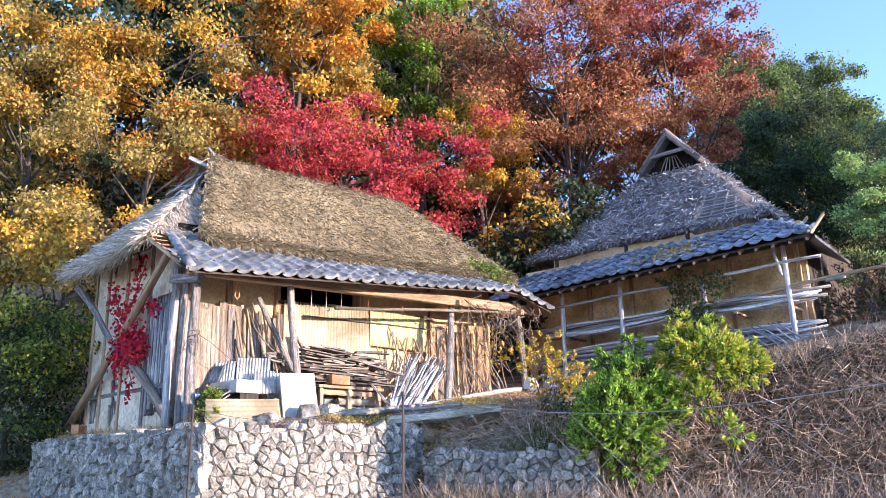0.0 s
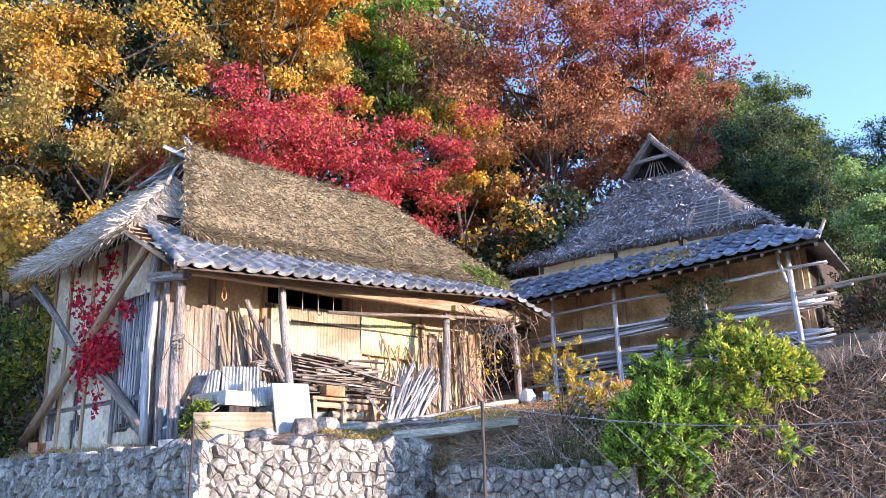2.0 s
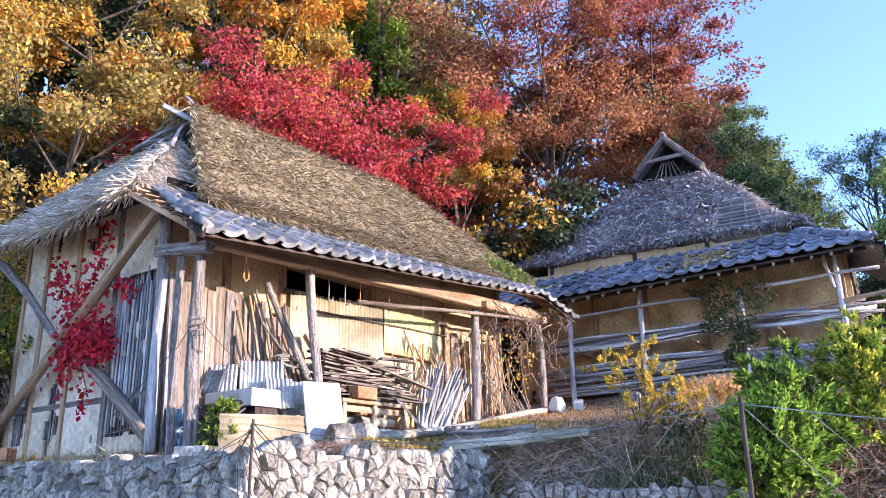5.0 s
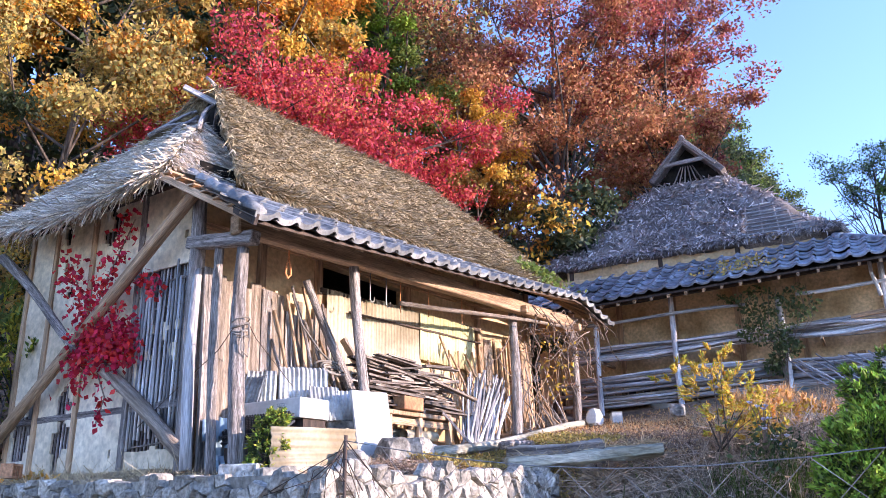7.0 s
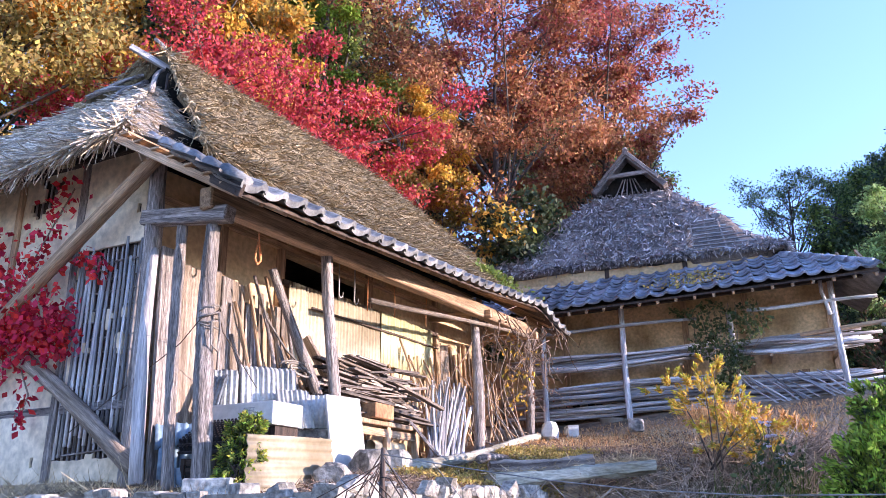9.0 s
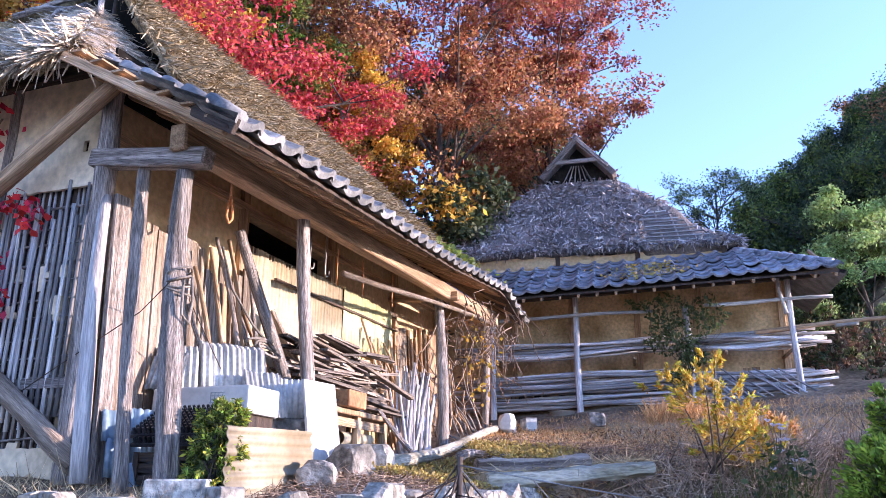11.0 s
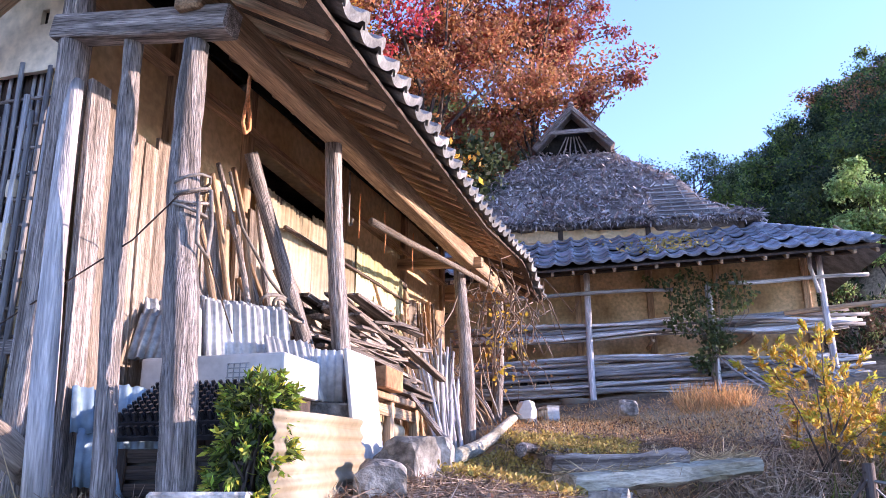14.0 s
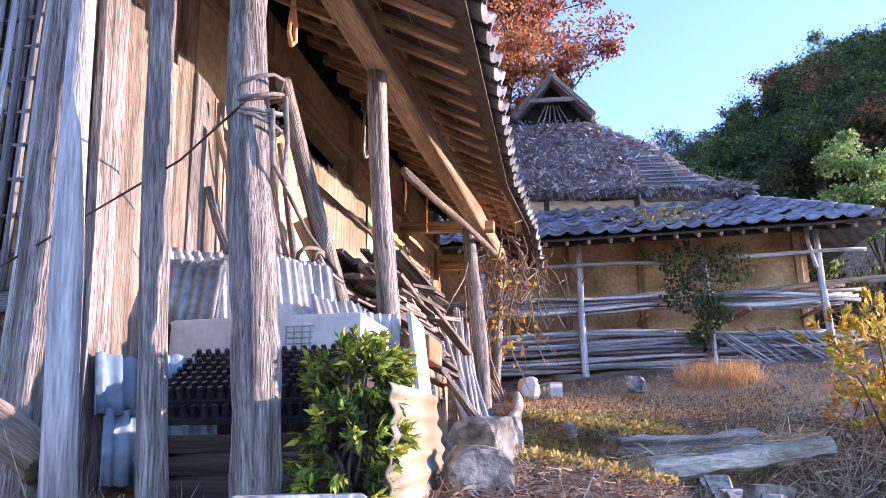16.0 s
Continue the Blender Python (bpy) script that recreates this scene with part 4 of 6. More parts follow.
tree_to("rust_tree", 7.2, 22.3, 16.0, 9.5, "purple-brown oak with thin leaves above the barn", crown_r=3.0, mats=[(L_RUST, 0.3), (L_PURPLE, 0.7)], size=0.11, count=26000, trunk_r=0.13, clumps=110, seed=9, limbs=22, tight=0.08, flat=0.4)
tree_to("dark_evergreen", 2.3, 20.8, 8.2, 2.5, "dark evergreen shrub between the houses", crown_r=2.3, mats=[(L_DARK, 0.88), (L_YELLOW, 0.12)], size=0.16, count=12000, trunk_r=0.12, clumps=90, seed=11)
tree_to("dark_evergreen", -8.1, 13.4, 4.0, 0.7, "dark green bush beside the terrace wall", crown_r=1.25, mats=[(L_DARK, 0.45), (L_SHRUB, 0.4), (L_LIME, 0.15)], size=0.085, count=17000, trunk_r=0.06, clumps=110, seed=13, tight=0.2)
tree_to("pale_thicket", 8.95, 14.7, 6.9, 3.3, "light green leafy tree beside the barn", crown_r=1.15, mats=[(L_PALE, 0.35), (L_FRESH, 0.65)], size=0.07, count=24000, trunk_r=0.05, clumps=80, seed=14, tight=0.1)
# dark wood behind, one tree built and then copied
wood = tree("dark_wood_tree", -6.0, 27.0, "dark evergreen tree deep in the wood", height=13.0, crown_r=4.2, crown_low=1.0, mats=[(L_DARK, 0.85), (L_OLIVE, 0.15)], size=0.36, count=7000, trunk_r=0.22, clumps=90, seed=16, tight=0.17)
tagged(wood, group="wood behind the houses")
for k, (x, y, sc) in enumerate(((-12, 27, 1.0), (-18, 26, 1.05), (-0.5, 28, 1.0), (4.0, 29, 0.9), (-24, 30, 1.1), (-9, 33, 1.2), (-2, 34, 1.1), (-4.6, 22.8, 0.62), (0.8, 24.5, 0.55), (-9.6, 21.5, 0.6), (-14, 17.0, 0.5))):
    copy_thing(wood, Matrix.Translation((x, y, ground_z(x, y) - 0.2)) @ pose(0, 0, 0, 0, 0, 77 * k) @ Matrix.Scale(sc, 4))
# the far wooded hill
hilltree = tree("hill_tree", 33.0, 24.0, "dark evergreen crown on the far hill", height=8.5, crown_r=3.6, crown_low=0.5, mats=[(L_DARK, 0.5), (L_IVY_SHADE, 0.3), (L_SHRUB, 0.2)], size=0.24, count=16000, trunk_r=0.2, clumps=110, seed=17, tight=0.13, flat=0.7)
hillrust = tree("hill_tree", 35.0, 21.0, "reddish-brown autumn crown on the far hill", height=8.0, crown_r=3.4, crown_low=0.8, mats=[(L_DARK, 0.5), (L_RUST, 0.5)], size=0.24, count=15000, trunk_r=0.2, clumps=110, seed=18, tight=0.13, flat=0.7)
for o in (hilltree, hillrust):
    tagged(o, group="trees on the far hill")
hr = random.Random(4)
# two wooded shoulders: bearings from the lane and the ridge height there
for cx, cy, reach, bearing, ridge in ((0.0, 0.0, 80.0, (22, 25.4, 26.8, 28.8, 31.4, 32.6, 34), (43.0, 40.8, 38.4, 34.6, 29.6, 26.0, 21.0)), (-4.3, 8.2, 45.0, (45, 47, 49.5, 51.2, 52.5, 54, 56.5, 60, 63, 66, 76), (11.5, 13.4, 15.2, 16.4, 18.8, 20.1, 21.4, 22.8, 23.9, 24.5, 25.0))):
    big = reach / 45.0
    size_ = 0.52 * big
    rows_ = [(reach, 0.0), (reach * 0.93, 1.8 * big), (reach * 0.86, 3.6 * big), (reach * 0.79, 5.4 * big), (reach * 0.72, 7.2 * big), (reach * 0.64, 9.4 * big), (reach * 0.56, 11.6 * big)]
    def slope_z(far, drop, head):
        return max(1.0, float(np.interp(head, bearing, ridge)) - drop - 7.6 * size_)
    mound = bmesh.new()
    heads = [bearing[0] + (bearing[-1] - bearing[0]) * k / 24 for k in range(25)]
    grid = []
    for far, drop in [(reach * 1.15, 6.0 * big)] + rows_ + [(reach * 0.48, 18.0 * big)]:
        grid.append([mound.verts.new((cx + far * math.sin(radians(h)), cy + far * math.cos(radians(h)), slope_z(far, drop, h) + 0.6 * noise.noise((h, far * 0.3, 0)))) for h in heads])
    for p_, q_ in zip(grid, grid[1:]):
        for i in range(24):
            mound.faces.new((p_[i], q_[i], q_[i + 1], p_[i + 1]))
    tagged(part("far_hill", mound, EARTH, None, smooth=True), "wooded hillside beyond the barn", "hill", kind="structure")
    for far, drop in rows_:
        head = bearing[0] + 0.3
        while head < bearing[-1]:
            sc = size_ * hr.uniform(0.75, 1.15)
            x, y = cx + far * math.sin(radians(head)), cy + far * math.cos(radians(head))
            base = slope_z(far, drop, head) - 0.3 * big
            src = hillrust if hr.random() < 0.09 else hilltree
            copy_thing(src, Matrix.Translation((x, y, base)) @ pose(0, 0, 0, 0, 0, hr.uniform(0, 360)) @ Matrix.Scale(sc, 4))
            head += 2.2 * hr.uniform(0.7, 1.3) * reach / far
for k in range(26):
    x, y = hr.uniform(13, 26), hr.uniform(20, 34)
    sc = hr.uniform(0.28, 0.42)
    if math.degrees(math.atan2(x + 4.3, y - 8.2)) < 52:
        sc *= 0.6
    copy_thing(hillrust if hr.random() < 0.3 else hilltree, Matrix.Translation((x, y, ground_z(x, y) - 0.2)) @ pose(0, 0, 0, 0, 0, hr.uniform(0, 360)) @ Matrix.Scale(sc, 4))
tree_to("bare_tree", 17.2, 26.1, 13.9, 11.2, "feathery thin-leaved tree against the sky", crown_r=1.8, mats=[(L_IVY_SHADE, 0.6), (L_PALE, 0.4)], size=0.08, count=9500, trunk_r=0.1, clumps=60, seed=15, limbs=30)

# ---- materials for things ----
SLATE_W = mat("white_cement_sheet", (0.28, 0.285, 0.28), (0.52, 0.52, 0.50), 3, 0.8, 0.2, 30, stain=0.2)
SLATE_D = mat("grey_cement_sheet", (0.16, 0.18, 0.19), (0.38, 0.40, 0.40), 3, 0.8, 0.2, 30, stain=0.3)
PLASTIC_Y = mat("yellowed_plastic_sheet", (0.50, 0.45, 0.22), (0.64, 0.58, 0.34), 1.5, 0.5, 0.05, 20, stain=0.12, vary=0.1)
CREAM = mat("cream_corrugated_sheet", (0.28, 0.225, 0.14), (0.46, 0.385, 0.265), 2, 0.6, 0.1, 20, stain=0.15)
WHITE = mat("white_painted_board", (0.42, 0.42, 0.40), (0.56, 0.56, 0.54), 2, 0.6, 0.1, 25, stain=0.1)
BLUE_P = mat("faded_blue_plastic", (0.13, 0.21, 0.29), (0.32, 0.44, 0.52), 3, 0.5, 0.1, 25, stain=0.2)
BLACK_P = mat("black_plastic", (0.010, 0.010, 0.012), (0.03, 0.03, 0.035), 3, 0.35, 0.1, 25)
ORANGE = mat("orange_brown_box", (0.28, 0.13, 0.06), (0.46, 0.25, 0.12), 3, 0.8, 0.2, 25)
ROPE = mat("rope", (0.15, 0.13, 0.11), (0.30, 0.26, 0.22), 6, 0.95, 0.3, 60)
ROPE_R = mat("orange_cord", (0.55, 0.20, 0.08), (0.7, 0.34, 0.16), 6, 0.9, 0.3, 60)
WIRE = mat("dull_wire", (0.22, 0.21, 0.20), (0.38, 0.37, 0.35), 6, 0.5, 0.0, 60, metal=0.6)
ROCK = mat("grey_rock", (0.12, 0.112, 0.10), (0.46, 0.43, 0.38), 6, 0.9, 1.0, 22, stain=0.5)
MOSSY = mat("mossy_weathered_plank", (0.22, 0.20, 0.14), (0.50, 0.46, 0.37), 3, 0.95, 0.8, 20, stain=0.35, stretch=(3, 3, 0.5))
BRICK = mat("orange_hollow_brick", (0.42, 0.19, 0.09), (0.58, 0.30, 0.16), 4, 0.9, 0.4, 40)
L_IVYRED = leafmat("crimson_ivy_leaves", (0.46, 0.015, 0.03), (0.80, 0.05, 0.08), hue=0.012)
L_AMBER = leafmat("amber_leaves", (0.55, 0.30, 0.04), (0.72, 0.48, 0.08))
PETAL = leafmat("pale_petals", (0.66, 0.60, 0.68), (0.82, 0.78, 0.82), vary=0.1, hue=0.0)


def at1(s, d, z, rz=0.0):
    return M1 @ pose(s, d, z, 0, 0, rz)


def corrugated(name, w, h, pitch, amp, material, parent, m, label="", thick=0.006):
    """A wavy sheet, waves across x, ridges along y."""
    n = int(w / pitch * 6)
    bm = bmesh.new()
    rows = []
    for z0 in (0, -thick):
        for y in (0, h * 0.5, h):
            rows.append([bm.verts.new((w * k / n, y + 0.004 * math.sin(k * 1.7), amp * math.sin(2 * math.pi * k / 6) + z0 + 0.01 * math.sin(k * 0.21 + y * 3))) for k in range(n + 1)])
    for a, b in ((0, 1), (1, 2)):
        for k in range(n):
            bm.faces.new((rows[a][k], rows[a][k + 1], rows[b][k + 1], rows[b][k]))
            bm.faces.new((rows[b + 3][k], rows[b + 3][k + 1], rows[a + 3][k + 1], rows[a + 3][k]))
    for k in range(n):
        bm.faces.new((rows[3][k], rows[3][k + 1], rows[0][k + 1], rows[0][k]))
        bm.faces.new((rows[2][k], rows[2][k + 1], rows[5][k + 1], rows[5][k]))
    ob = part(name, bm, material, parent, label, smooth=True)
    ob.matrix_local = m
    return ob


def solid(name, m, label, category, maker, material, group=""):
    """A thing of one mesh."""
    bm = bmesh.new()
    maker(bm)
    ob = part(name, bm, material, None)
    ob.matrix_world = m
    return tagged(ob, label, category, group)


def plank(name, p, q, w, t, material, label, category="plank", group="", spin=0.0):
    """A worn board as a thing of its own, between two points of the near house's space."""
    ob = bar(name, p, q, w, t, material, None, spin=spin, wear=0.006)
    ob.matrix_world = M1 @ along(p, q, spin)
    return tagged(ob, label, category, group)


def pole(name, p, q, r0, r1, material, label, category="pole", group="", m=M1, bend=0.02, n=8):
    ob = log(name, p, q, r0, r1, material, None, bend=bend, n=n, steps=6)
    ob.matrix_world = m @ along(p, q)
    return tagged(ob, label, category, group)


def rock(name, m, size, label, material=None, seed=1):
    bm = bmesh.new()
    bmesh.ops.create_icosphere(bm, subdivisions=3, radius=0.5)
    for v in bm.verts:
        c = v.co.copy()
        k = 1 + 0.5 * noise.noise(c * 1.9 + Vector((seed * 3.1, 0, 0))) + 0.12 * noise.noise(c * 6 + Vector((0, seed * 2.0, 0)))
        # flatten into facets
        for ax in range(3):
            c[ax] = max(-0.40, min(0.43, c[ax] * k))
        v.co = Vector((c.x * size[0], c.y * size[1], (c.z + 0.36) * size[2])) * 1.35
    ob = part(name, bm, material or ROCK, None)
    ob.matrix_world = m
    return tagged(ob, label, "rock")


# ---- against the near house's front wall ----
br = random.Random(11)
s = 0.10
while s < 1.72:
    w = br.uniform(0.11, 0.17) if s < 1.0 else br.uniform(0.06, 0.12)
    top = 3.40 + br.uniform(-0.08, 0.08) + 0.06 * s - (br.uniform(0.0, 0.35) if s > 1.0 else 0.0)
    lean_s = br.uniform(-0.012, 0.012) if s < 1.0 else br.uniform(-0.06, 0.04)
    foot = floor1(s, 0.55) - 0.02
    plank("wall_plank", (s + w / 2, 0.66 + br.uniform(0, 0.03), foot), (s + w / 2 + lean_s, 0.73 + br.uniform(-0.02, 0.02), top), w, br.uniform(0.018, 0.03), br.choice((WOOD_PALE, WOOD_PALE, WOOD_BROWN, WOOD_GREY)), "weathered board standing against the clay wall", group="boards leaning on the wall")
    s += w * (1.0 if s < 1.0 else 1.12)
for s, d, top, w, mm in ((0.02, 0.50, 3.45, 0.13, WOOD_GREY), (0.18, 0.54, 3.42, 0.14, WOOD_PALE)):
    plank("wall_plank", (s - 0.02, d, 1.5), (s, d + 0.12, top), w, 0.03, mm, "tall weathered board standing at the corner", group="boards leaning on the wall", spin=0.12)
pole("corner_pole", (-0.24, 0.42, 1.5), (-0.10, 0.66, 3.42), 0.055, 0.042, BLEACHED_LIFTED, "bleached pole leaning at the house corner")
for k in range(9):
    s = 0.95 + 0.1 * k + br.uniform(-0.04, 0.04)
    pole("wall_stick", (s + 0.1, 0.34, floor1(s, 0.4) + 0.35), (s + br.uniform(-0.1, 0.06), 0.66, 3.1 + br.uniform(-0.3, 0.5)), 0.022, 0.018, WOOD_GREY if k % 2 else WOOD_BROWN, "thin weathered stick leaning on the wall", group="sticks leaning on the wall")
pole("leaning_post", (1.88, 0.20, 2.10), (1.17, 0.43, 3.55), 0.055, 0.045, WOOD_GREY, "pale grey post leaning on the wall", bend=0.01)
plank("leaning_plank", (2.45, 0.25, 2.1), (2.0, 0.62, 3.05), 0.16, 0.03, WOOD_PALE, "wide pale plank leaning on the wall", spin=0.2)
for k in range(12):
    s = 5.0 + 0.15 * k + br.uniform(-0.03, 0.03)
    plank("wall_plank", (s, 0.70, floor1(s, 0.7)), (s + br.uniform(-0.06, 0.06), 0.76, 3.6 + br.uniform(-0.2, 0.15)), 0.12, 0.02, WOOD_BROWN if k % 3 else WOOD_PALE, "rough brown board against the wall", group="boards by the vines")

# plastic sheets on the wall
panels = thing("wall_sheeting", at1(1.8, 0.74, 2.2), "yellowed corrugated plastic sheeting fixed to the wall", "sheeting")
up = Matrix.Rotation(radians(90), 4, "X")
corrugated("sheet", 0.95, 1.45, 0.063, 0.008, CREAM, panels, Matrix.Translation((0.05, 0, 0)) @ up)
corrugated("sheet", 0.95, 1.5, 0.063, 0.008, CREAM, panels, Matrix.Translation((0.95, -0.012, 0.0)) @ up)
corrugated("sheet", 1.4, 0.66, 0.063, 0.008, PLASTIC_Y, panels, Matrix.Translation((1.88, -0.02, 0.85)) @ up, "bright yellow translucent sheet")
# The pole's cast shadow made as a dark strip across the sheeting.
plank("sheet_rail", (2.2, 0.70, 3.42), (5.2, 0.70, 3.50), 0.03, 0.02, WOOD_AND_SHADE, "thin dark strip for the pole's shadow across the sheeting", category="rail")

# hanging pole, hooks and cord
pole("hanging_pole", (2.42, 0.09, 3.48), (6.85, -0.06, 3.91), 0.032, 0.026, WOOD_PALE, "long bare pole lashed under the eaves", bend=0.015)
for s in (2.05, 2.35):
    hook = thing("iron_hook", at1(s, 0.25, 3.45), "rusty iron hook hanging from a beam", "hook", "hooks under the eaves")
    bm = bmesh.new()
    tube(bm, [(0, 0, 0.42), (0, 0, 0.1), (0.0, 0, 0.03), (0.03, 0, 0.0), (0.07, 0, 0.02), (0.08, 0, 0.07)], 0.008, 6)
    part("shank", bm, WIRE, hook, smooth=True)
for s, z in ((2.7, 3.45), (3.3, 3.5), (4.1, 3.55)):
    pole("hanging_rod", (s, 0.3, z), (s + 0.01, 0.3, z + 0.38), 0.006, 0.006, ROPE_R, "thin rusty rod hanging under the eaves", "rod", "rods under the eaves", bend=0.004, n=5)
cord = thing("cord_loop", at1(0.62, 0.15, 3.42), "loop of orange cord hanging from the eave beam", "cord")
bm = bmesh.new()
tube(bm, [(0, 0, 0.42), (0.0, 0, 0.2), (0.035, 0, 0.1), (0.04, 0, 0.02), (0.0, 0, -0.02), (-0.035, 0, 0.03), (-0.02, 0, 0.12), (0.0, 0, 0.2)], 0.011, 6)
part("loop", bm, ROPE_R, cord, smooth=True)

# wire tied round the post
w1 = thing("tie_wire", M1, "dark wire tied round the porch posts", "wire")
bm = bmesh.new()
tube(bm, [(-0.02, 1.5, 1.95), (-0.1, 0.9, 2.22), (-0.19, 0.16, 2.54), (-0.24, -0.08, 2.70), (-0.14, -0.165, 2.75), (0.2, 0.1, 2.7), (0.9, 0.3, 2.35)], 0.004, 5)
part("strand", bm, WOOD_AND_SHADE, w1, smooth=True)
for k in range(4):
    bm = bmesh.new()
    z = 2.66 + 0.04 * k
    tube(bm, [(-0.155 + 0.079 * math.cos(a * 0.7), -0.078 + 0.079 * math.sin(a * 0.7), z + 0.03 * math.sin(a * 0.7 + k)) for a in range(10)], 0.007, 5)
    part("wrap", bm, ROPE, w1, "grey rope wrapped round the post", True)
bm = bmesh.new()
tube(bm, [(-0.14, -0.165, 2.75), (-0.12, -0.17, 2.6), (-0.14, -0.175, 2.45), (-0.2, -0.16, 2.5), (-0.2, -0.15, 2.68)], 0.009, 5)
part("knot_tail", bm, ROPE, w1, "", True)

# white trough across the porch, its long side turned to the lane
trough = thing("white_trough", at1(0.46, 0.52, 1.66, -90), "long white foam trough with faint print", "trough")
bm = bmesh.new()
box(bm, (0.38, 0.2, 0.40), (0.78, 0.40, 0.19)); bevelled(bm, 0.015, 2)
part("body", bm, WHITE, trough)
bm = bmesh.new()
for k in range(5):
    box(bm, (0.52 + 0.003 * k, -0.002, 0.36 + 0.022 * k), (0.11, 0.006, 0.004))
for k in range(4):
    box(bm, (0.475 + 0.032 * k, -0.002, 0.405), (0.004, 0.006, 0.09))
part("print", bm, SLATE_D, trough, "faint grey printed panel")
bm = bmesh.new()
box(bm, (0.38, 0.24, 0.08), (0.7, 0.3, 0.48))
part("support", bm, WOOD_AND_SHADE, trough, "dark crate below the trough")
stack = thing("cement_sheet_stack", at1(0, 0, 2.155), "stack of white corrugated cement sheets on the trough", "roofing sheets")
for x, y, z, rz, rx, w, h, mm in ((0.46, 0.62, 0.0, -78, 66, 0.25, 0.27, SLATE_D), (0.49, 0.62, 0.0, -78, 70, 0.25, 0.30, SLATE_D), (0.55, 0.60, 0.0, -45, 74, 0.30, 0.34, SLATE_W), (0.58, 0.63, 0.0, -45, 76, 0.30, 0.37, SLATE_W), (0.80, 0.38, 0.0, -38, 74, 0.50, 0.40, SLATE_W), (0.83, 0.42, 0.0, -38, 76, 0.50, 0.42, SLATE_W), (0.86, 0.46, 0.0, -38, 78, 0.50, 0.43, SLATE_D), (0.90, 0.02, -0.16, -30, 66, 0.32, 0.38, SLATE_W)):
    corrugated("sheet", w, h, 0.045, 0.009, mm, stack, pose(x, y, z, rx, 0, rz), thick=0.008)
stack2 = thing("grey_sheet_stack", at1(1.17, 0.0, 2.01, -45), "short stack of grey corrugated sheets", "roofing sheets")
for k in range(5):
    corrugated("sheet", 0.25, 0.30, 0.045, 0.009, SLATE_D if k % 2 else SLATE_W, stack2, pose(0, 0.03 * k, 0, 84, 0, 0), thick=0.008)
bm = bmesh.new()
box(bm, (0.12, 0.08, -0.12), (0.34, 0.26, 0.22)); bevelled(bm, 0.012)
part("block", bm, ROCK, stack2, "grey concrete block below")
hose = thing("hose_coil", at1(1.42, 0.22, 2.56), "coil of grey hose hung on the leaning timber", "hose")
for k in range(4):
    bm = bmesh.new()
    tube(bm, [((0.15 + 0.02 * k) * math.cos(a * 0.42), 0.05 * math.sin(a * 0.42 + k) + 0.03 * k, 0.045 * math.sin(a * 0.42) + 0.02 * k) for a in range(16)], 0.011, 6)
    part("loop", bm, ROPE, hose, "", True)
bm = bmesh.new()
tube(bm, [(0.1, 0, 0.02), (-0.1, 0.1, 0.2), (-0.3, 0.2, 0.48), (-0.42, 0.24, 0.8)], 0.011, 6)
part("tail", bm, ROPE, hose, "loose hose end", True)

# black seedling trays
for k in range(2):
    tray = thing("seedling_tray", at1(0.06 - 0.02 * k, 0.33 - 0.03 * k, 1.81 - 0.06 * k, -90) @ pose(0, 0, 0, 33, 0, 0), "black plastic seedling tray turned upside down", "tray", "seedling trays")
    bm = bmesh.new()
    box(bm, (0.31, 0.16, -0.012), (0.64, 0.34, 0.02))
    part("rim", bm, BLACK_P, tray)
    if k == 0:
        bm = bmesh.new()
        bmesh.ops.create_cone(bm, cap_ends=True, segments=7, radius1=0.016, radius2=0.009, depth=0.042, matrix=Matrix.Translation((0, 0, 0.016)))
        cell_mesh = bpy.data.meshes.new("cell"); bm.to_mesh(cell_mesh); bm.free(); cell_mesh.materials.append(BLACK_P)
    for i in range(17):
        for j in range(9 if k == 0 else 2):
            cell = new("cell", cell_mesh)
            cell.parent = tray
            cell.matrix_local = Matrix.Translation((0.02 + 0.0365 * i, 0.012 + 0.0365 * j, 0.0))
# Crate added to stand in for the dark litter below the trays.
bm = bmesh.new()
box(bm, (0.09, 0.02, 0), (0.62, 0.24, 0.2))
crate = thing("dark_crate", at1(0.24, 0.09, 1.60, -90), "slatted crate added for the dark clutter under the trays", "crate")
part("body", bm, BLACK_P, crate)
for k in range(3):
    bar("slat", (-0.24, -0.12, -0.07 + 0.07 * k), (0.42, -0.12, -0.07 + 0.07 * k), 0.02, 0.05, WOOD_AND_SHADE, crate)
for x in (-0.22, 0.09, 0.40):
    bar("batten", (x, -0.135, -0.1), (x, -0.135, 0.1), 0.04, 0.015, WOOD_AND_SHADE, crate)

# blue plastic sheets by the thin post
blue = thing("blue_sheet_pile", at1(0.0, 0.46, 1.52), "faded blue corrugated plastic offcuts by the post", "plastic sheets")
for k, (x, y, z, rx, rz, w, h) in enumerate(((-0.05, 0.0, 0.24, 80, -20, 0.24, 0.2), (0.06, -0.08, 0.28, 78, -35, 0.2, 0.18), (-0.03, -0.03, 0.02, 84, -22, 0.26, 0.24), (0.02, -0.15, -0.04, 70, -10, 0.3, 0.16), (0.12, -0.12, 0.1, 75, -50, 0.2, 0.2))):
    corrugated("sheet", w, h, 0.063, 0.012, BLUE_P, blue, pose(x, y, z, rx, 0, rz))
solid("pallet_block", at1(-0.22, -0.30, 1.36, 20), "grey-blue concrete block on the ground", "block", lambda b: (box(b, (0, 0, 0.08), (0.2, 0.36, 0.17)), bevelled(b, 0.012)), ROCK, "blocks by the post")
solid("pallet_block", at1(-0.16, -0.50, 1.36, -30), "grey-blue concrete block on the ground", "block", lambda b: (box(b, (0, 0, 0.06), (0.16, 0.4, 0.13)), bevelled(b, 0.012)), ROCK, "blocks by the post")

